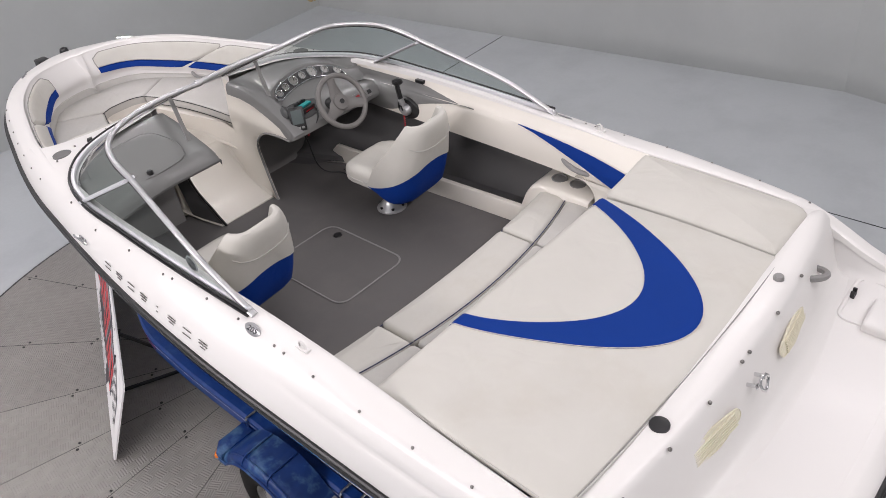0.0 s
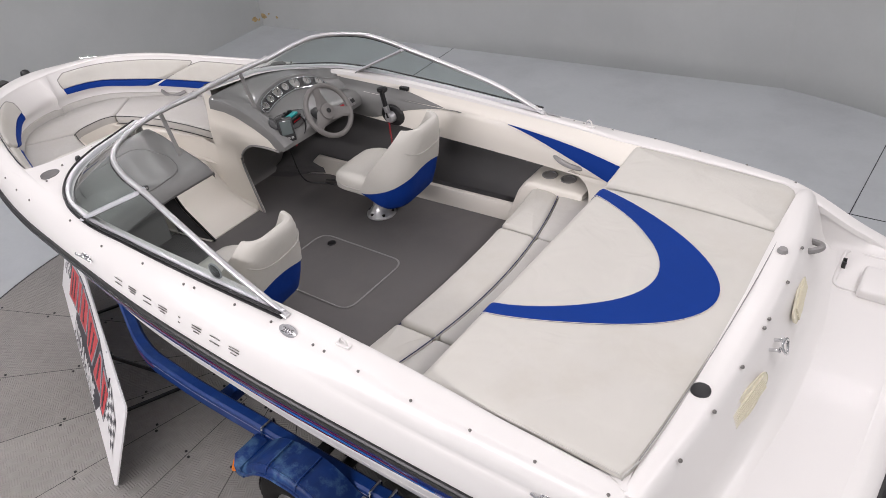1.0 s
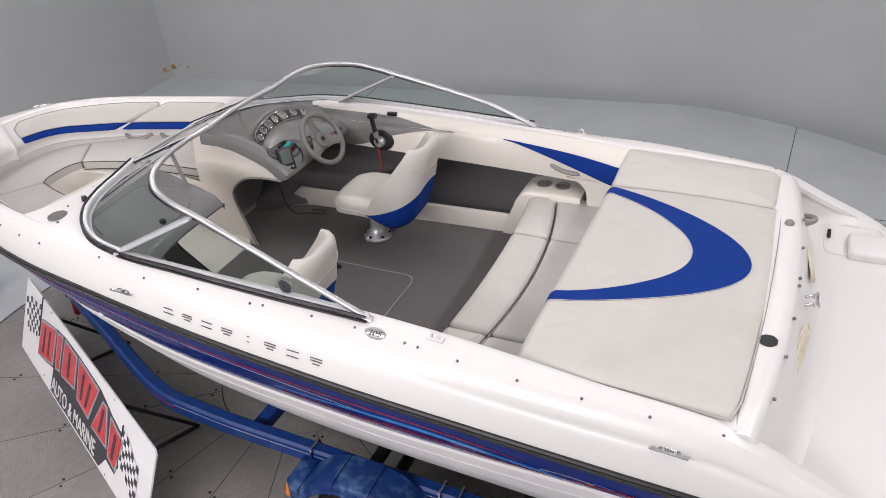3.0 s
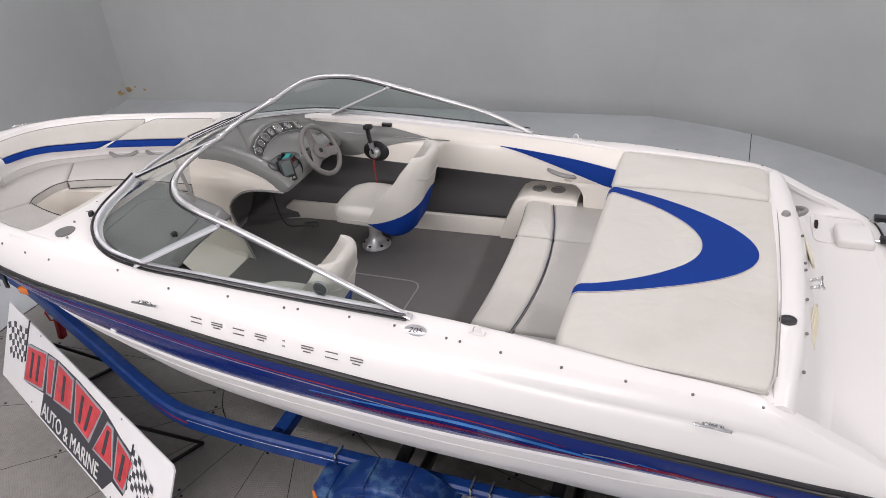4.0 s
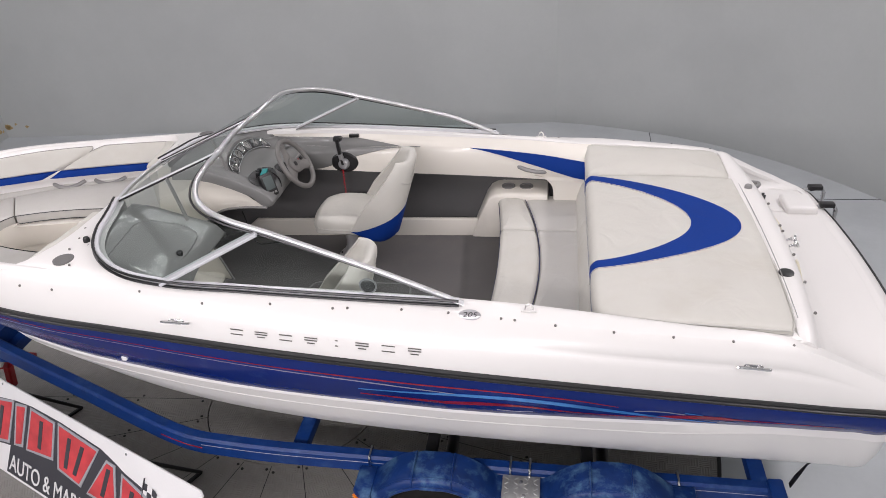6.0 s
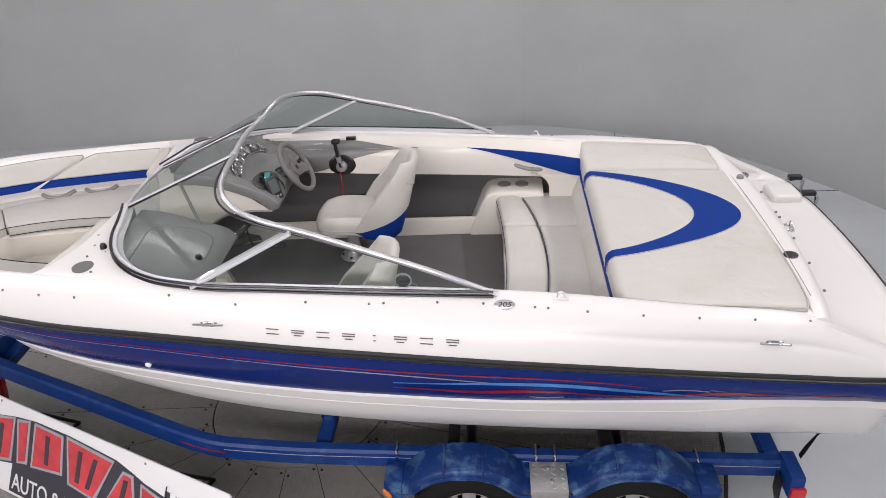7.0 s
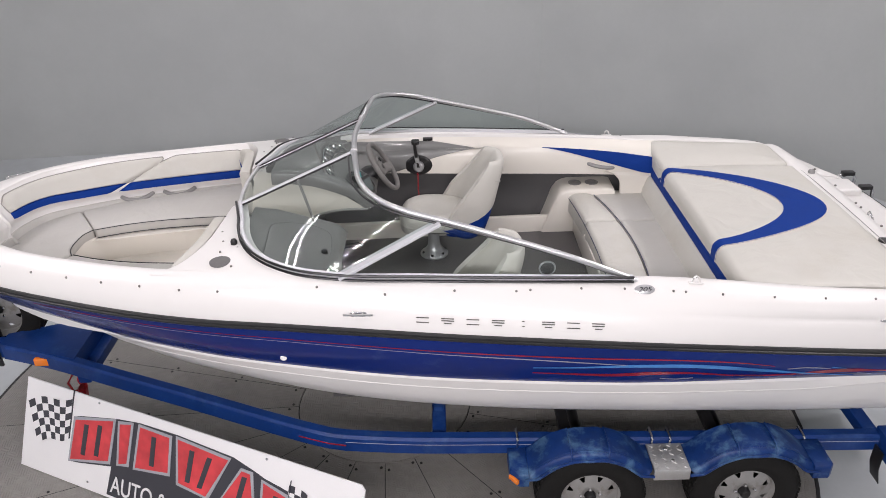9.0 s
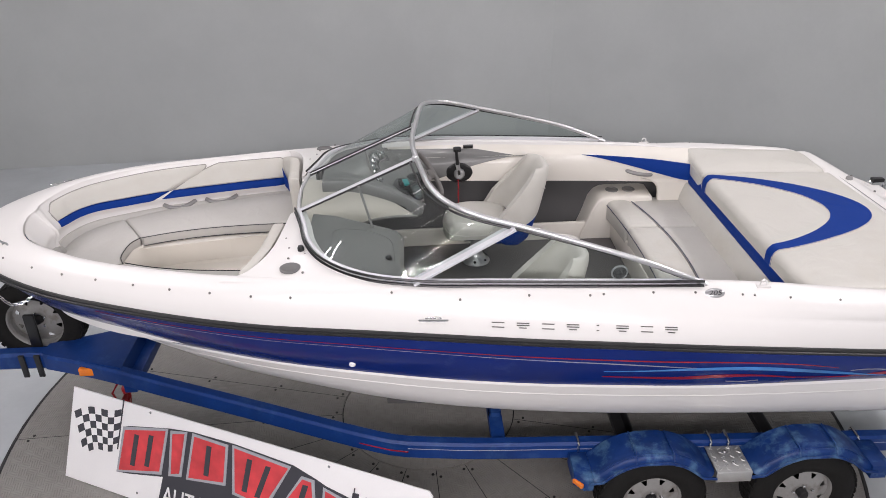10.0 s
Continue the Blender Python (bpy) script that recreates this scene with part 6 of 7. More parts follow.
def build_trailer():
    tr = thing("boat_trailer", "blue painted steel tandem axle boat trailer", "trailer")
    for s in (-1, 1):
        path = spline([(-3.80, s * 0.05, 0.565), (-3.53, s * 0.145, 0.567), (-2.9, s * 0.415, 0.572), (-2.3, s * 0.675, 0.577), (-1.87, s * 0.865, 0.58), (-1.70, s * 0.935, 0.58), (-1.55, s * 0.975, 0.566), (-1.3, s * 0.99, 0.548), (-0.5, s * 0.99, 0.510), (0.6, s * 0.99, 0.478), (1.50, s * 0.99, 0.458)], 60)
        link_mesh("side_rail", *bar_mesh(path, 0.075, 0.115), TRAILER, tr, "blue steel side rail")
        # pale line puts the rail's highlight into colour
        line = [p + Vector((0, 0, 0.02)) + Vector((0, s * 0.0386, 0)) for p in path if p.x > -1.5]
        link_mesh("pin_stripe", *bar_mesh(line, 0.002, 0.0035), STRIPE_P, tr, "pale pin stripe")
        line = [p + Vector((0, s * 0.0385, -0.005)) for p in path if -1.80 < p.x < -1.42]
        link_mesh("red_stripe", *bar_mesh(line, 0.003, 0.009), STRIPE_R, tr, "red decal stripe")
        for cx in (-0.14, 0.705):
            build_wheel(tr, (cx, s * 1.14, 0.301), s, 0.19)
            link_mesh("fender", *fender_mesh(cx + (-0.025 if cx < 0 else 0.01), s), FENDER, tr, "faded blue moulded plastic fender")
            fender_trim(tr, cx + (-0.025 if cx < 0 else 0.01), s)
        # flat skirts at both ends, with lamps
        for x0, x1, fwd in ((-0.585, -0.485, True), (1.03, 1.14, False)):
            cut = 0.05
            if fwd:
                outline = [(x1, 1.03), (x1, 1.245), (x0 + cut, 1.245), (x0, 1.245 - cut), (x0, 1.03)]
            else:
                outline = [(x0, 1.03), (x0, 1.245), (x1 - cut * 0.5, 1.245), (x1, 1.245 - cut * 0.5), (x1, 1.03)]
            rows = [[(x, s * y, z) for x, y in [(c[0] + (m[0] - c[0]) * k, c[1] + (m[1] - c[1]) * k) for c in outline for m in (((x0 + x1) / 2, 1.14),)]] for k, z in ((0.0, 0.435), (0.0, 0.503), (0.03, 0.511), (0.09, 0.515), (1.0, 0.515))]
            link_mesh("fender_skirt", *loft(rows, True), FENDER, tr, "flat end of the plastic fender with a clipped corner")
            if fwd:
                a, b = Vector((x0 - 0.004, s * (1.24 - cut), 0.468)), Vector((x0 + cut - 0.004, s * 1.256, 0.468))
                link_mesh("marker_lamp", *bar_mesh([a.lerp(b, 0.12), a.lerp(b, 0.5), a.lerp(b, 0.86)], 0.020, 0.028), AMBER, tr, "amber marker lamp")
        # tread plate step between the wheels
        step = part("step_plate", box_bm(0.178, 0.370, min(s * 1.045, s * 1.245), max(s * 1.045, s * 1.245), 0.515, 0.525, 0.003), STEP, tr, "bright tread plate step")
        part("step_front", box_bm(0.178, 0.370, min(s * 1.237, s * 1.247), max(s * 1.237, s * 1.247), 0.455, 0.52, 0.002), STEP, tr)
        for k in range(24):
            x, y = 0.20 + 0.15 * ((k % 4) / 3), 1.065 + 0.16 * (k // 4) / 5
            a = 0.6 if (k + k // 4) % 2 else -0.6
            d = Vector((math.cos(a), math.sin(a), 0)) * 0.011
            c = Vector((x, s * y, 0.526))
            link_mesh("tread_bar", *bar_mesh([c - d, c + d], 0.006, 0.004), STEP, step)
        for x, y in ((0.274, 1.09), (0.290, 1.18)):
            link_mesh("bolt", *lathe([(0.011, 0.0), (0.010, 0.006), (0.001, 0.008)], n=8, at=(x, s * y, 0.525)), STEEL, step)
        for x, zt in ((-0.53, 0.577), (0.215, 0.556), (0.315, 0.553), (1.06, 0.532)):
            pts = [(x, s * 0.945, zt - 0.135), (x, s * 0.945, zt - 0.01), (x, s * 0.95, zt), (x, s * 1.03, zt), (x, s * 1.035, zt - 0.01), (x, s * 1.035, zt - 0.115)]
            link_mesh("u_bolt", *tube_mesh(pts, 0.007, 8), STEEL, tr, "zinc plated u-bolt")
        # tail bracket and lamp
        part("tail_bracket", box_bm(1.49, 1.565, min(s * 0.97, s * 1.17), max(s * 0.97, s * 1.17), 0.40, 0.545, 0.012), TRAILER, tr, "blue tail lamp bracket")
        part("tail_lamp", box_bm(1.497, 1.572, min(s * 1.166, s * 1.188), max(s * 1.166, s * 1.188), 0.398, 0.478, 0.006), RED, tr, "red tail lamp")
        link_mesh("tie_down_strap", *bar_mesh([(1.605, s * 0.97, 0.50), (1.62, s * 0.985, 0.58), (1.66, s * 0.995, 0.70)], 0.028, 0.006), RUBBER, tr, "black webbing tie-down strap")
        link_mesh("rubber_flap", *bar_mesh([(1.475, s * 1.07, 0.46), (1.475, s * 1.07, 0.34), (1.50, s * 1.07, 0.24)], 0.09, 0.006), RUBBER, tr, "black rubber flap under the bracket")
        # bunks
        path = [(-1.6, s * 0.5, 0.53), (-0.5, s * 0.52, 0.50), (0.7, s * 0.52, 0.485), (1.55, s * 0.52, 0.485)]
        link_mesh("bunk", *bar_mesh(path, 0.10, 0.05), CARPET_D, tr, "carpeted hull bunk")
        part("bunk_post", box_bm(-0.99, -0.93, min(s * 0.66, s * 0.72), max(s * 0.66, s * 0.72), 0.45, 0.548, 0.006), TRAILER, tr, "blue bunk post")
        link_mesh("post_bracket", *bar_mesh([(-1.0, s * 0.70, 0.52), (-1.0, s * 0.70, 0.60), (-0.93, s * 0.70, 0.655), (-0.93, s * 0.70, 0.57)], 0.03, 0.006), STEEL, tr, "bare steel bracket on the post")
        link_mesh("bunk_strap", *bar_mesh([(-0.97, s * 0.69, 0.62), (-0.90, s * 0.70, 0.66)], 0.03, 0.008), STEEL, tr)
        part("marker_lamp", box_bm(-3.575, -3.48, min(s * 0.17, s * 0.205), max(s * 0.17, s * 0.205), 0.545, 0.60, 0.01), AMBER, tr, "amber marker lamp")
    for x, name in ((-0.96, "cross_member"), (1.46, "cross_member"), (-3.245, "cross_member")):
        y = 0.97 if x > -2 else 0.27
        part(name, box_bm(x - 0.04, x + 0.04, -y, y, 0.45, 0.52, 0.008), TRAILER, tr, "blue steel cross member")
    for x in (-0.14, 0.705):
        link_mesh("axle", *tube_mesh([(x, -1.05, 0.335), (x, 1.05, 0.335)], 0.035, 10), BLACK, tr, "dark steel axle")
        part("axle_bunk", box_bm(x - 0.125, x - 0.06, -0.95, 0.95, 0.43, 0.47, 0.006), RUBBER, tr, "dark carpeted cross bunk")
    # tongue with spare wheel and winch post
    link_mesh("tongue", *bar_mesh([(-3.5, 0, 0.56), (-3.9, 0, 0.56), (-4.85, 0, 0.56)], 0.10, 0.125), TRAILER, tr, "blue steel tongue")
    v = [(-3.85, -0.06, 0.628), (-3.85, 0.06, 0.628), (-3.28, 0.25, 0.632), (-3.28, 0.13, 0.632), (-3.28, -0.13, 0.632), (-3.28, -0.25, 0.632)]
    v += [(x, y, z - 0.12) for x, y, z in v]
    f = [(0, 1, 2, 3, 4, 5), (6, 11, 10, 9, 8, 7)] + [(j, (j + 1) % 6, 6 + (j + 1) % 6, 6 + j) for j in range(6)]
    link_mesh("gusset", v, f, TRAILER, tr, "blue steel gusset plate", smooth=False)
    link_mesh("winch_post", *bar_mesh([(-4.30, 0.02, 0.6), (-4.26, 0.02, 1.05), (-4.16, 0.02, 1.50)], 0.08, 0.07), TRAILER, tr, "blue winch post")
    part("bow_stop", box_bm(-4.12, -4.02, -0.17, -0.08, 1.47, 1.57, 0.012), BLACK, tr, "black rubber bow stop")
    hang = spline([(-4.0, -0.05, 1.07), (-3.93, -0.07, 1.02), (-3.85, -0.06, 1.03), (-3.76, -0.02, 1.10)], 15)
    for k, (a, b) in enumerate(zip(hang, hang[1:])):
        d = (b - a).normalized()
        e = d.cross(Vector((0, 1, 0))).normalized() if k % 2 else d.cross(d.cross(Vector((0, 1, 0)))).normalized()
        loop = [a.lerp(b, 0.5) + d * 0.016 * math.cos(q) + e * 0.009 * math.sin(q) for q in [2 * math.pi * j / 12 for j in range(13)]]
        link_mesh("chain_link", *tube_mesh(loop, 0.0035, 6), STEEL, tr, "steel chain link")
    w = build_wheel(tr, (-3.93, 0.17, 0.76), -1, 0.185, 0.335, 1.12, -0.05)
    w.name = "spare_wheel"
    part("spare_bracket", box_bm(-3.965, -3.895, 0.045, 0.07, 0.60, 0.86, 0.01), BLACK, tr, "black spare wheel bracket")
    for x in (-3.99, -3.89):
        part("clamp", box_bm(x - 0.018, x + 0.018, -0.066, -0.05, 0.45, 0.62, 0.003), BLACK, tr, "black clamp strap")
    part("winch_handle", box_bm(-4.20, -4.07, -0.12, -0.04, 1.44, 1.50, 0.02), TRAILER, tr)
    link_mesh("jack_post", *tube_mesh([(-4.60, -0.07, 0.66), (-4.60, -0.07, 0.12)], 0.025, 12), STEEL, tr, "steel tongue jack post")
    v, f = lathe([(0.03, -0.03), (0.07, -0.028), (0.082, -0.018), (0.085, 0.0), (0.082, 0.018), (0.07, 0.028), (0.03, 0.03)], "y", 24, at=(-4.60, -0.07, 0.086))
    link_mesh("jack_wheel", v, f, TYRE, tr, "small black jack wheel")
    link_mesh("jack_arm", *bar_mesh([(-3.26, -0.17, 0.50), (-3.33, -0.17, 0.34), (-3.36, -0.17, 0.16)], 0.06, 0.05), RED_P, tr, "red folded trailer jack")
    link_mesh("jack_brace", *bar_mesh([(-3.34, -0.17, 0.40), (-3.24, -0.155, 0.42), (-3.12, -0.14, 0.40)], 0.05, 0.05), RED_P, tr, "red brace of the trailer jack")
    link_mesh("jack_handle", *tube_mesh([(-3.36, -0.19, 0.46), (-3.40, -0.20, 0.40), (-3.38, -0.20, 0.33), (-3.33, -0.18, 0.33)], 0.008, 6), RED_P, tr, "red jack handle")


STEP = material("bright_tread_plate", (0.58, 0.58, 0.57), 0.35, 0.8, grain=80, vary=0.1, stain=9, stained=0.15)
build_trailer()

# ---- sign leaning on a frame ----
def build_sign():
    bl, tl, tr = Vector((-3.725, -0.498, 0.012)), Vector((-3.570, -0.305, 0.545)), Vector((-1.346, -1.316, 0.545))
    u = (tr - tl).normalized()
    n = u.cross((tl - bl)).normalized()
    w = n.cross(u) if n.cross(u).z > 0 else -n.cross(u)
    n = u.cross(w)
    W, H = (tr - tl).length, (tl - bl).dot(w)
    sg = thing("advertising_sign", "white advertising board with red block shapes and checkered flags", "sign")
    m = Matrix((u, -n, w)).transposed().to_4x4()
    sg.matrix_world = Matrix.Translation(tl - w * H) @ m
    # local: x along the board, z up it, -y towards the viewer
    face = 1.0 if n.y < 0 else -1.0

    def plate(name, poly, depth, mat, label="", lift=0.0):
        y0, y1 = -face * lift, -face * (lift + depth)
        k = len(poly)
        v = [(x * W, y0, z * H) for x, z in poly] + [(x * W, y1, z * H) for x, z in poly]
        f = [tuple(range(k - 1, -1, -1)), tuple(range(k, 2 * k))] + [(j, (j + 1) % k, k + (j + 1) % k, k + j) for j in range(k)]
        return link_mesh(name, v, f, mat, sg, label, smooth=False)
    plate("board", [(0.0, 0.0), (0.985, 0.0), (1.0, 0.05), (1.0, 0.96), (0.99, 1.0), (0.0, 1.0)], 0.01, SIGN_W, lift=-0.01)
    plate("shadow_shape", [(0.163, 0.235), (0.20, 0.255), (0.305, 0.34), (0.298, 0.03), (0.70, 0.03), (0.74, 0.22), (0.80, 0.20), (0.845, 0.62), (0.835, 0.70), (0.75, 0.76), (0.72, 0.80), (0.66, 0.865), (0.50, 0.90), (0.38, 0.895), (0.31, 0.86), (0.19, 0.76), (0.172, 0.735)], 0.002, SIGN_K, "charcoal shadow behind the block shapes")
    # slanted blocks with silver edges and dark notches
    blocks = [([(0.171, 0.737), (0.307, 0.855), (0.301, 0.36), (0.164, 0.24)], (0.34, 0.66)),
              ([(0.314, 0.845), (0.363, 0.880), (0.360, 0.403), (0.322, 0.373)], ()),
              ([(0.378, 0.885), (0.482, 0.875), (0.487, 0.46), (0.374, 0.395)], (0.5,)),
              ([(0.493, 0.890), (0.655, 0.850), (0.603, 0.36), (0.508, 0.40)], (0.33, 0.67)),
              ([(0.684, 0.790), (0.718, 0.785), (0.738, 0.34), (0.626, 0.334)], (0.5,)),
              ([(0.742, 0.745), (0.834, 0.665), (0.806, 0.24), (0.748, 0.28)], (0.5,))]
    for outline, slits in blocks:
        c = sum((Vector(p) for p in outline), Vector((0, 0))) / len(outline)
        plate("block_edge", outline, 0.004, SIGN_S, "silver edged block", 0.002)
        inset = []
        for p in outline:
            d = Vector(p) - c
            inset.append((p[0] - math.copysign(min(0.007, abs(d.x) * 0.5), d.x), p[1] - math.copysign(min(0.028, abs(d.y) * 0.5), d.y)))
        plate("block", inset, 0.002, SIGN_R, "glossy red block", 0.006)
        tl2, tr2, br2, bl2 = [Vector(p) for p in outline]
        for a in slits:
            top, low = tl2.lerp(tr2, a), bl2.lerp(br2, a)
            top, low = top.lerp(low, 0.16), low.lerp(top, 0.16)
            plate("slit", [(top.x - 0.007, top.y), (top.x + 0.007, top.y), (low.x + 0.007, low.y), (low.x - 0.007, low.y)], 0.002, SIGN_K, "dark slit", 0.008)
    # lettering
    data = bpy.data.curves.new("letters", "FONT")
    data.body, data.size, data.extrude, data.align_x = "AUTO & MARINE", 0.125, 0.002, "CENTER"
    tmp = bpy.data.objects.new("letters", data)
    scene.collection.objects.link(tmp)
    bpy.context.view_layer.update()
    me = bpy.data.meshes.new_from_object(tmp.evaluated_get(bpy.context.evaluated_depsgraph_get()))
    bpy.data.objects.remove(tmp)
    me.materials.clear()
    me.materials.append(SIGN_W)
    me.transform(Matrix.Translation((W * 0.49, -face * 0.006, H * 0.075)) @ Matrix.Rotation(radians(90), 4, "X") @ Matrix.Diagonal((0.93, 1.22, 1, 1)))
    ob = new("lettering", me)
    ob.parent = sg
    ob["label"] = "white capital lettering"
    # wavy checkered flags
    for fx, fz, fw, fh, lean in ((0.010, 0.30, 0.150, 0.44, 0.045), (0.815, 0.36, 0.115, 0.42, 0.03)):
        verts, faces, which = [], [], []
        nx, nz = 7, 6
        for side in (0, 1):
            for j in range(nz * 2 + 1):
                for i in range(nx * 2 + 1):
                    a, b = i / (nx * 2), j / (nz * 2)
                    z = fz + fh * b + 0.035 * math.sin(a * 5.5) + (0.20 if fx < 0.5 else -0.14) * a
                    xx = fx + fw * a + lean * (1 - b) * (1 - a) * (1 if fx < 0.5 else 0)
                    verts.append((xx * W, -face * (0.001 + 0.003 * side), z * H))
        k = (nx * 2 + 1) * (nz * 2 + 1)
        for j in range(nz * 2):
            for i in range(nx * 2):
                o = k + j * (nx * 2 + 1) + i
                faces.append((o, o + 1, o + nx * 2 + 2, o + nx * 2 + 1))
                which.append((i // 2 + j // 2) % 2)
        link_mesh("checkered_flag", verts, faces, [SIGN_W, SIGN_K], sg, "black and white checkered flag print", False, which)
        px = fx + fw if fx < 0.5 else fx
        pz = fz + (0.18 if fx < 0.5 else -0.05)
        link_mesh("flag_pole", *bar_mesh([(px * W, -face * 0.003, pz * H), ((px + 0.004) * W, -face * 0.003, (pz + fh + 0.10) * H)], 0.012, 0.003), SIGN_K, sg)
    for x, z in ((0.248, 0.965), (0.749, 0.955), (0.233, 0.082), (0.745, 0.05)):
        v, f = lathe([(0.008, 0), (0.008, 0.003), (0.001, 0.004)], "y", 8)
        link_mesh("screw", [(a + x * W, -face * b, c + z * H) for a, b, c in v], f, STEEL, sg)
    # folding support frame behind
    for x in (0.25, 0.75):
        link_mesh("prop", *bar_mesh([(x * W, face * 0.02, 0.95 * H), (x * W, face * 0.02, 0.02)], 0.025, 0.02), BLACK, sg, "black steel prop")
        top = sg.matrix_world @ Vector((x * W, face * 0.02, 0.9 * H))
        foot = top + Vector((0.16, 0.36, -top.z + 0.012))
        link_mesh("brace", *bar_mesh([(x * W, face * 0.02, 0.9 * H), sg.matrix_world.inverted() @ foot], 0.022, 0.022), BLACK, sg, "black steel brace")
        root = sg.matrix_world.inverted() @ Vector((sg.matrix_world @ Vector((x * W, face * 0.02, 0.03)))[:])
        link_mesh("stay", *bar_mesh([root, sg.matrix_world.inverted() @ foot], 0.022, 0.02), BLACK, sg, "black steel stay")


build_sign()

# ---- fittings on the boat ----
def deck_normal(x, t):
    a, b = on_deck(x, t - 0.04), on_deck(x, t + 0.04)
    d = b - a
    n = Vector((1, 0, 0)).cross(d)
    return n.normalized() if n.y * 1.0 + n.z > 0 else -n.normalized()


def build_cleat(p, along, up=(0, 0, 1)):
    z = Vector(up).normalized()
    x = Vector(along)
    x = (x - z * x.dot(z)).normalized()
    m = Matrix((x, z.cross(x), z)).transposed().to_4x4()
    cl = new("cleat")
    cl.parent, cl.matrix_basis = boat, Matrix.Translation(p) @ m @ Matrix.Scale(0.82, 4)
    cl["label"] = "polished steel mooring cleat"
    pts = [(-0.085, 0, 0.020), (-0.06, 0, 0.024), (-0.02, 0, 0.021), (0.02, 0, 0.021), (0.06, 0, 0.024), (0.085, 0, 0.020)]
    link_mesh("horn", *tube_mesh(pts, 0.0075, 8), STEEL, cl)
    v, f = cushion_mesh(rounded([(-0.05, -0.015), (0.05, -0.015), (0.05, 0.015), (-0.05, 0.015)], 0.014, 5), -0.006, 0.006, 0.004, 0.0, 32)
    link_mesh("base_plate", v, f, STEEL, cl)
    for x in (-0.026, 0.026):
        v, f = lathe([(0.014, -0.004), (0.011, 0.010), (0.009, 0.022)], n=12, at=(x, 0, 0))
        link_mesh("foot", v, f, STEEL, cl)


def dome(name, p, r, mat, label="", h=0.004, normal=(0, 0, 1), parent=None):
    q = Vector((0, 0, 1)).rotation_difference(Vector(normal).normalized()).to_matrix()
    v, f = lathe([(r, -0.004), (r, h * 0.3), (r * 0.7, h * 0.85), (0.0005, h)], n=14, at=p, turn=q)
    return link_mesh(name, v, f, mat, parent or boat, label)


def mir(p, s):
    return Vector((p[0], s * p[1], p[2]))


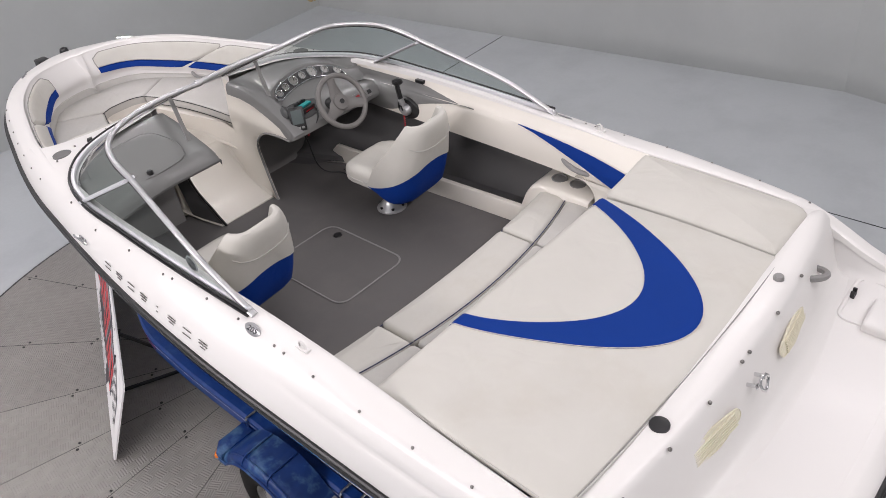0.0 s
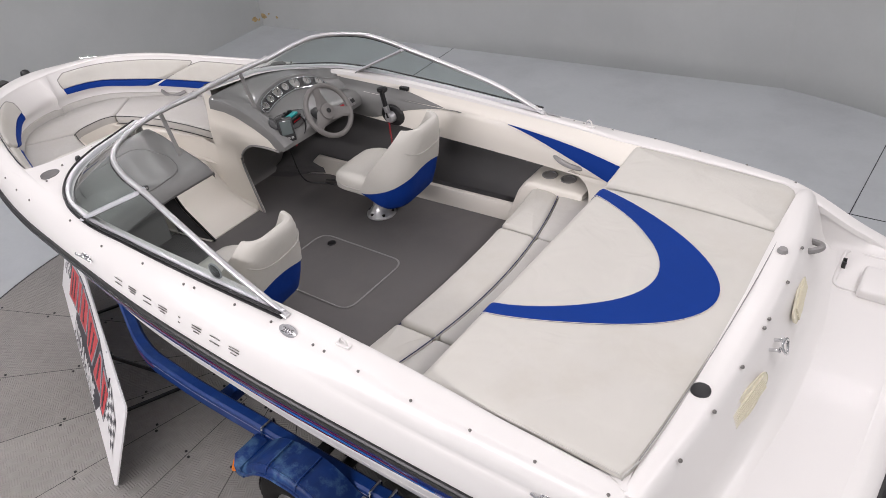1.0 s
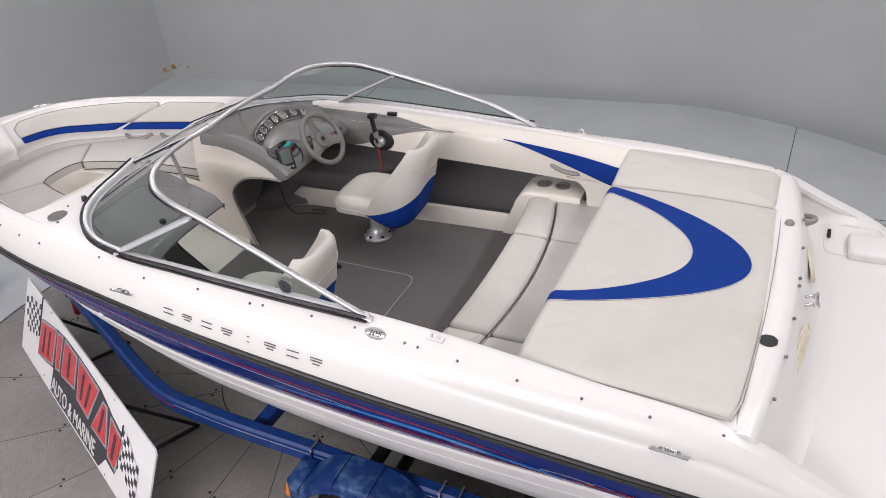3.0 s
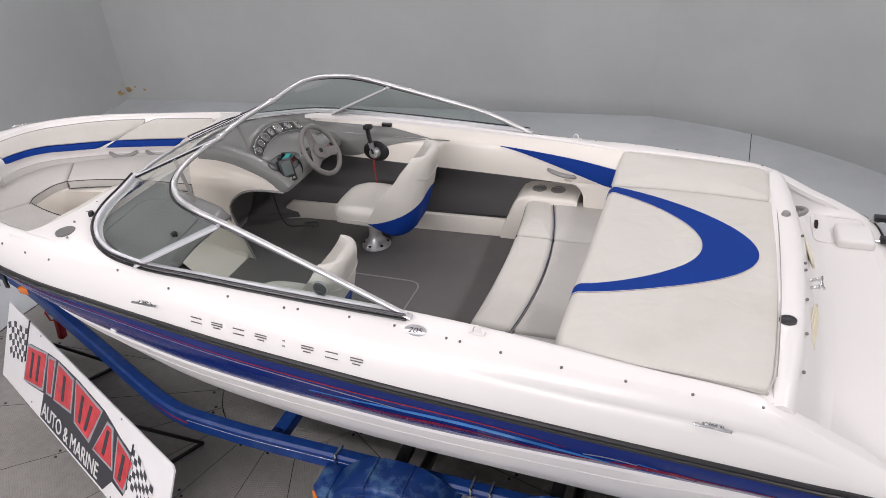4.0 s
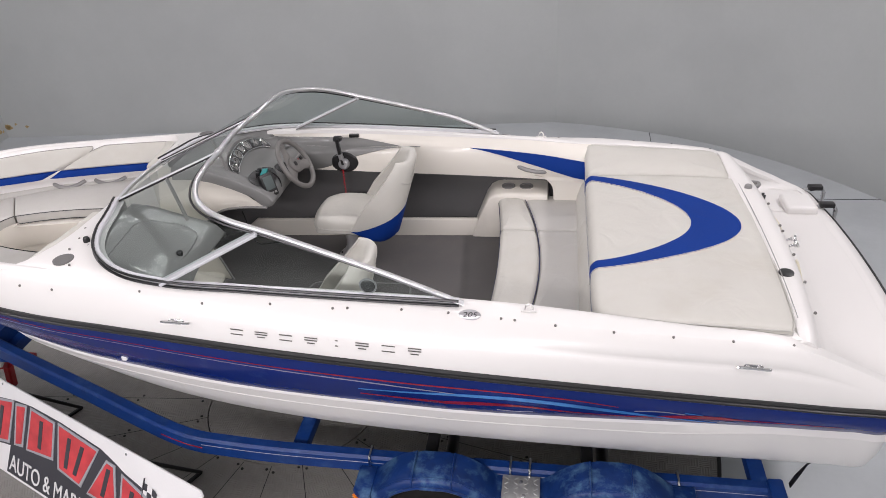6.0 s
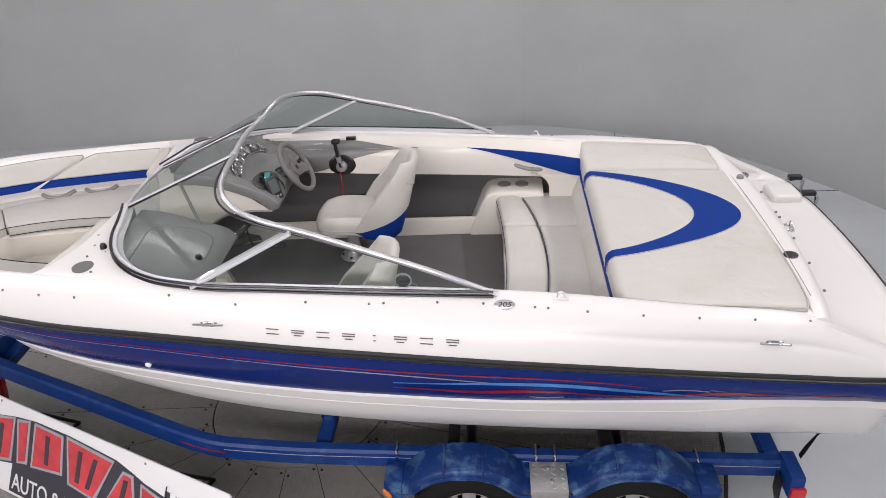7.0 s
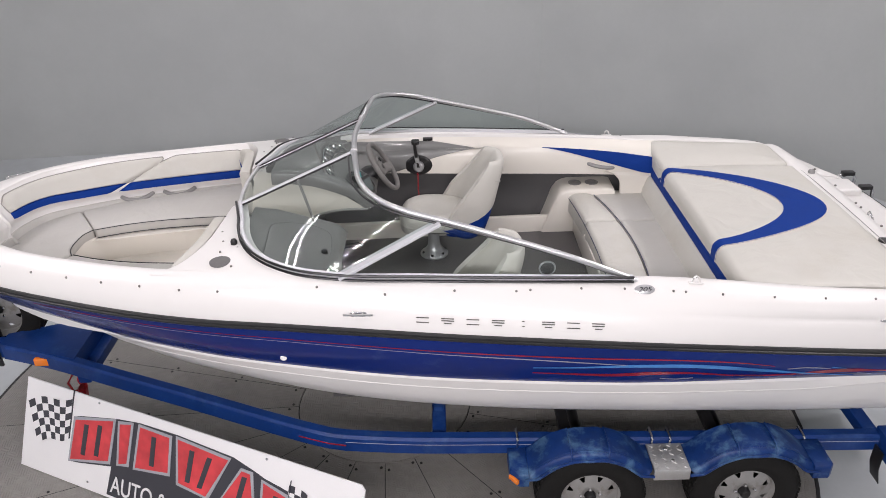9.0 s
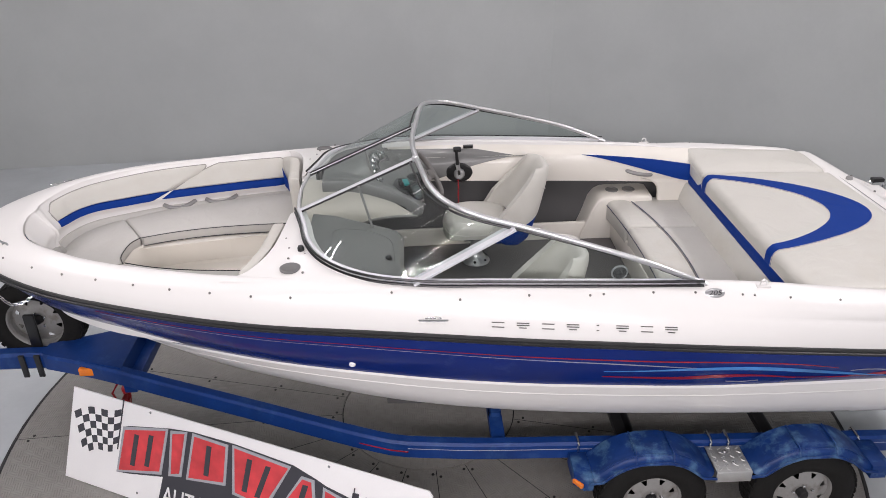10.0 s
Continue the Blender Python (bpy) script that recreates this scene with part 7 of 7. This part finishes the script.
def build_fittings():
    for s in (-1, 1):
        c = on_deck(-1.32, 0.40)
        build_cleat(mir(c, s), (1, 0.10 * s, 0), mir(deck_normal(-1.32, 0.40), s))
        c = on_deck(1.27, 0.62)
        build_cleat(mir(c, s), (1, -0.04 * s, -0.07), mir(deck_normal(1.27, 0.62), s))
        build_cleat((-3.66, s * 0.41, 1.612), (1, -0.75 * s * -1, 0))
        # cover snaps along the deck
        for x, t in ((-3.60, 0.9), (-3.396, 0.9), (-3.21, 0.9), (-3.018, 0.9), (-2.813, 0.9), (-2.617, 0.9), (-2.408, 0.92), (-2.2, 0.9), (-2.004, 0.9), (-1.515, 1.0), (-1.19, 0.86), (-0.86, 0.95), (-0.567, 0.95), (-0.50, 0.97), (-0.255, 1.0), (-0.045, 1.03), (0.19, 1.02), (0.25, 1.02), (0.428, 1.0), (0.68, 1.0), (0.933, 1.0), (1.185, 1.0), (1.44, 1.2)):
            p = on_deck(x, t)
            dome("cover_snap", mir(p, s), 0.0062, SNAP, "", 0.006, (0, s * 0.5, 1))
        p = on_deck(0.31, 2.0)
        cl = new("strap_clip")
        cl.parent, cl.matrix_basis = boat, Matrix.Translation(mir((0.31, 1.055, p.z - 0.004), s))
        link_mesh("clip_loop", *tube_mesh([(-0.02, 0, 0), (-0.012, 0, 0.03), (0, 0, 0.038), (0.012, 0, 0.03), (0.02, 0, 0)], 0.005, 6), GEL, cl)
        part("clip_base", box_bm(-0.035, 0.035, -0.012, 0.012, -0.004, 0.006, 0.002), GEL, cl)
        # oval badge with the model number
        p = on_deck(0.05, 1.02)
        nrm = Vector((0, s * 0.75, 0.66))
        q = Vector((0, 0, 1)).rotation_difference(nrm).to_matrix()
        v, f = lathe([(0.04, -0.004), (0.04, 0.002), (0.036, 0.004), (0.001, 0.004)], n=28)
        base = Matrix.Translation(mir(p, s)) @ q.to_4x4()
        bd = link_mesh("model_badge", [tuple(base @ Vector((x * 1.25, y * 0.62, z))) for x, y, z in v], f, CHROME_LABEL, boat, "silver oval model badge")
        data = bpy.data.curves.new("number", "FONT")
        data.body, data.size, data.extrude, data.align_x, data.align_y, data.shear = "205", 0.036, 0.001, "CENTER", "CENTER", 0.25
        tmp = bpy.data.objects.new("number", data)
        scene.collection.objects.link(tmp)
        bpy.context.view_layer.update()
        me = bpy.data.meshes.new_from_object(tmp.evaluated_get(bpy.context.evaluated_depsgraph_get()))
        bpy.data.objects.remove(tmp)
        me.materials.clear()
        me.materials.append(BLACK)
        me.transform(base @ Matrix.Translation((0, 0, 0.005)) @ Matrix.Rotation(0 if s < 0 else math.pi, 4, "Z") @ Matrix.Diagonal((1.2, 0.9, 1, 1)))
        ob = new("badge_number", me)
        ob.parent = bd
        # row of eight plain chrome bars in place of the maker's name
        for k in range(8):
            x = -1.015 + 0.1185 * k
            w = 0.030 if k != 4 else 0.006
            n = Vector((0, s, 0.25)).normalized() * 0.003
            for t, ww in ((0.395, w), (0.285, w)) if k % 2 == 0 else ((0.395, w), (0.345, w), (0.285, w * 0.6)):
                p = mir(on_deck(x, t), s) + n
                e = mir(on_deck(x + 0.05, t), s) - mir(on_deck(x, t), s)
                e.normalize()
                link_mesh("name_bar", *bar_mesh([p - e * ww, p + e * ww], 0.003, 0.0048), NAMEBAR, boat, "plain dark chrome name bar")
        # deck speaker rings, caps
        v, f = lathe([(0.052, -0.004), (0.052, 0.004), (0.046, 0.006), (0.042, 0.004), (0.001, 0.003)], n=28, at=(-2.02, s * 0.885, 1.667))
        link_mesh("deck_cup", v, f, CUP, boat, "grey round drink holder in the deck")
        for k, (dx, dy) in enumerate(((-0.03, -0.20), (0.03, -0.22), (-0.06, -0.31), (0.01, -0.34), (0.06, -0.13), (0.07, 0.06), (-0.02, -0.09))):
            dome("deck_screw", (-2.02 + dx, s * (0.885 + dy), 1.675), 0.006, SNAP, "", 0.005)
    v, f = lathe([(0.018, -0.004), (0.017, 0.02), (0.012, 0.03), (0.001, 0.032)], n=14, at=(-1.985, -0.72, 1.675))
    link_mesh("deck_knob", v, f, BLACK, boat, "black rubber knob")
    # transom fittings
    v, f = lathe([(0.036, -0.004), (0.036, 0.004), (0.030, 0.006), (0.001, 0.005)], n=28, at=(1.535, -0.525, 1.474))
    link_mesh("filler_cap", v, f, BLACK, boat, "black fuel filler cap")
    v, f = lathe([(0.024, -0.004), (0.022, 0.014), (0.018, 0.020), (0.001, 0.021)], n=8, at=(1.548, 0.43, 1.472))
    link_mesh("vent_cap", v, f, GREY, boat, "grey vent cap")
    for y in (-0.844, -0.586, -0.327, -0.08, -0.018, 0.244, 0.515):
        dome("cover_snap", (1.565 + 0.06 * (1 - (abs(y) / 1.02)**2.2), y, 1.462), 0.0075, SNAP, "", 0.006)
    tow = new("tow_ring")
    tow.parent, tow.matrix_basis = boat, Matrix.Translation((1.672, -0.06, 1.375)) @ Matrix.Rotation(radians(-18), 4, "Y")
    tow["label"] = "polished steel tow ring"
    link_mesh("ring", *tube_mesh([(0.04 + 0.004 * math.sin(2 * q), 0.030 * math.cos(q), 0.030 * math.sin(q)) for q in [2 * math.pi * k / 24 for k in range(25)]], 0.006, 8), STEEL, tow)
    for y in (-0.03, 0.035):
        v, f = lathe([(0.02, -0.03), (0.02, -0.02), (0.008, -0.016), (0.008, 0.02), (0.014, 0.026), (0.001, 0.03)], "x", 14, at=(0, y, 0.0))
        link_mesh("stud", v, f, STEEL, tow)
    for yc, sgn in ((-0.37, 1), (0.32, -1)):
        vt = new("engine_vent")
        vt.parent, vt.matrix_basis = boat, Matrix.Translation((1.662 if yc < 0 else 1.668, yc, 1.335)) @ Matrix.Rotation(radians(-19), 4, "Y") @ Matrix.Rotation(radians(-8 if yc < 0 else 7), 4, "Z") @ Matrix.Diagonal((1.1, 1.12, 0.92, 1))
        vt["label"] = "cream louvred engine vent"
        ring_p = rounded([(-0.15, -0.035), (0.02, -0.055), (0.15, -0.02), (0.15, 0.03), (0.0, 0.055), (-0.13, 0.03)], 0.03, 4)
        v, f = cushion_mesh(ring_p, 0.0, 0.008, 0.004, 0.0, 48)
        link_mesh("louvre_frame", [(z - 0.004, x * sgn, y) for x, y, z in v], f, VENT, vt)
        for k in range(6):
            z = -0.03 + 0.011 * k
            link_mesh("slat", *bar_mesh([(0.007, -0.10, z), (0.007, 0.12, z)], 0.008, 0.005), VENT, vt)
    grab_handle((1.60, 0.66, 1.375), (0.2, 1, -0.1), (1, 0.1, 0.15), 0.13, 0.0, 0.075)
    # platform fittings: hook, ladder cover and ladder grips
    part("ladder_cover", box_bm(1.855, 2.045, 0.62, 0.83, 1.19, 1.252, 0.022, 3), GEL, boat, "white moulded ladder cover")
    link_mesh("tray_edge", *tube_mesh([(x, y, 1.207) for x, y in (lambda q: q + q[:1])(rounded([(1.75, 0.66), (2.04, 0.66), (2.03, 0.97), (1.75, 0.98)], 0.05, 6))], 0.009, 8, 0.6), GEL, boat, "moulded edge of the ladder tray")
    part("paddle_clip", box_bm(1.755, 1.775, 0.815, 0.855, 1.203, 1.215, 0.002), BLACK, boat, "black paddle clip")
    for y in (0.818, 0.850):
        part("paddle_clip_arm", box_bm(1.756, 1.774, y - 0.005, y + 0.005, 1.21, 1.24, 0.002), BLACK, boat)
    for y in (0.985, 0.73):
        link_mesh("ladder_grip", *tube_mesh([(2.06, y, 1.20), (2.17, y, 1.215), (2.185, y, 1.18), (2.18, y, 1.05)], 0.014, 8), STEEL, boat, "stainless ladder rail")
        part("ladder_hinge", box_bm(2.08, 2.17, y - 0.025, y + 0.025, 1.205, 1.235, 0.008), BLACK, boat, "black ladder hinge")
    # bow lights, horn, cockpit speaker
    v, f = lathe([(0.035, -0.01), (0.036, 0.02), (0.028, 0.042), (0.012, 0.05), (0.001, 0.051)], n=18, at=(-3.96, 0.03, 1.578))
    link_mesh("bow_light", v, f, BLACK, boat, "dark navigation light on the bow")
    part("horn_grille", box_bm(-1.03, -0.96, 1.004, 1.040, 1.604, 1.626, 0.004), BLACK, boat, "small black horn grille")
    v, f = lathe([(0.042, 0.0), (0.040, 0.004), (0.001, 0.005)], "y", 28)
    link_mesh("glass_emblem", [(x - 0.413, -1.052 - y, z * 0.96 + 1.675) for x, y, z in v], f, CHROME_LABEL, boat, "round silver emblem on the side glass")
    v, f = lathe([(0.034, 0.004), (0.030, 0.007), (0.012, 0.008), (0.010, 0.005), (0.001, 0.006)], "y", 28)
    link_mesh("glass_emblem_face", [(x - 0.413, -1.052 - y, z * 0.96 + 1.675) for x, y, z in v], f, COVE, boat, "dark printed face")
    # white hull fitting
    i = min(range(len(RAILS)), key=lambda j: abs(RAILS[j].x + 1.735))
    p = side_point(i, 0.74)
    for s in (-1, 1):
        dome("hull_drain", mir(p + Vector((0, 0.002, 0)), s), 0.017, SIGN_W, "white through-hull drain", 0.008, (0, s, 0.1))
    # hull stripes
    for s in (-1, 1):
        def stripe(x0, x1, t_of, w_of, mat, label, lift):
            idx = [i for i in range(len(RAILS)) if x0 <= RAILS[i].x <= x1 and RAILS[i].y > 0.6]
            rows = [[], [], [], []]
            for i in idx:
                u = (RAILS[i].x - x0) / (x1 - x0)
                t, w = t_of(u), w_of(u)
                n = -inward(i)
                for r, (tt, l) in zip(rows, ((t - w, 0.0), (t - w, lift), (t + w, lift), (t + w, 0.0))):
                    r.append(mir(side_point(i, tt) + n * l, s))
            link_mesh("hull_stripe", *loft(rows), mat, boat, label)
        def swoosh(rows, mat, label, lift):
            ts, ws = [(x, t) for x, t, w in rows], [(x, w) for x, t, w in rows]
            x0, x1 = rows[0][0], rows[-1][0]
            n = max(8, int((x1 - x0) * 14))
            curve = spline([(x, t, w) for x, t, w in rows], n * 2)
            xt = [(p.x, p.y) for p in curve]
            xw = [(p.x, max(p.z, 0.003)) for p in curve]
            stripe(x0, x1, lambda u: table(x0 + (x1 - x0) * u, xt), lambda u: table(x0 + (x1 - x0) * u, xw), mat, label, lift)
        swoosh([(-3.2, 0.12, 0.003), (-2.2, 0.17, 0.004), (-1.2, 0.24, 0.006), (-0.3, 0.27, 0.013), (0.3, 0.26, 0.013), (0.55, 0.31, 0.012), (0.74, 0.42, 0.004)], STRIPE_R, "thin red stripe on the blue hull", 0.002)
        swoosh([(-3.2, 0.17, 0.002), (-1.2, 0.30, 0.003), (-0.3, 0.37, 0.010), (0.05, 0.42, 0.004)], STRIPE_P, "thin pale stripe on the blue hull", 0.002)
        swoosh([(-0.5, 0.56, 0.006), (-0.3, 0.52, 0.012), (0.0, 0.43, 0.032), (0.3, 0.41, 0.046), (0.67, 0.55, 0.046), (0.95, 0.74, 0.025), (1.17, 0.90, 0.005)], STRIPE_L, "light blue swoosh on the hull", 0.0028)
        swoosh([(-0.55, 0.70, 0.006), (-0.3, 0.71, 0.02), (-0.07, 0.71, 0.042), (0.08, 0.65, 0.05), (0.3, 0.63, 0.03), (0.55, 0.75, 0.022), (0.85, 0.75, 0.036), (0.95, 0.67, 0.07), (1.12, 0.58, 0.08), (1.26, 0.60, 0.035), (1.72, 0.62, 0.01)], STRIPE_R, "red swoosh on the hull", 0.0022)
        swoosh([(0.76, 0.52, 0.004), (0.88, 0.45, 0.011), (1.08, 0.55, 0.004)], STRIPE_P, "pale swoosh on the hull", 0.0035)
        swoosh([(0.94, 0.40, 0.004), (1.0, 0.43, 0.010), (1.09, 0.49, 0.004)], STRIPE_L, "light blue swoosh on the hull", 0.0035)
        swoosh([(0.09, 0.78, 0.004), (0.25, 0.86, 0.010), (0.41, 0.76, 0.004)], STRIPE_P, "pale swoosh on the hull", 0.003)
        swoosh([(1.13, 0.70, 0.004), (1.20, 0.76, 0.009), (1.28, 0.84, 0.004)], STRIPE_P, "pale swoosh on the hull", 0.003)


CUP = material("dull_grey_rubber", (0.14, 0.138, 0.135), 0.75, grain=120, vary=0.1)
SNAP = material("dull_snap_metal", (0.22, 0.21, 0.20), 0.4, 0.8)
NAMEBAR = material("dark_chrome", (0.16, 0.15, 0.14), 0.3, 0.7)
VENT = material("cream_plastic", (0.70, 0.66, 0.52), 0.4, grain=200, vary=0.03)
build_fittings()

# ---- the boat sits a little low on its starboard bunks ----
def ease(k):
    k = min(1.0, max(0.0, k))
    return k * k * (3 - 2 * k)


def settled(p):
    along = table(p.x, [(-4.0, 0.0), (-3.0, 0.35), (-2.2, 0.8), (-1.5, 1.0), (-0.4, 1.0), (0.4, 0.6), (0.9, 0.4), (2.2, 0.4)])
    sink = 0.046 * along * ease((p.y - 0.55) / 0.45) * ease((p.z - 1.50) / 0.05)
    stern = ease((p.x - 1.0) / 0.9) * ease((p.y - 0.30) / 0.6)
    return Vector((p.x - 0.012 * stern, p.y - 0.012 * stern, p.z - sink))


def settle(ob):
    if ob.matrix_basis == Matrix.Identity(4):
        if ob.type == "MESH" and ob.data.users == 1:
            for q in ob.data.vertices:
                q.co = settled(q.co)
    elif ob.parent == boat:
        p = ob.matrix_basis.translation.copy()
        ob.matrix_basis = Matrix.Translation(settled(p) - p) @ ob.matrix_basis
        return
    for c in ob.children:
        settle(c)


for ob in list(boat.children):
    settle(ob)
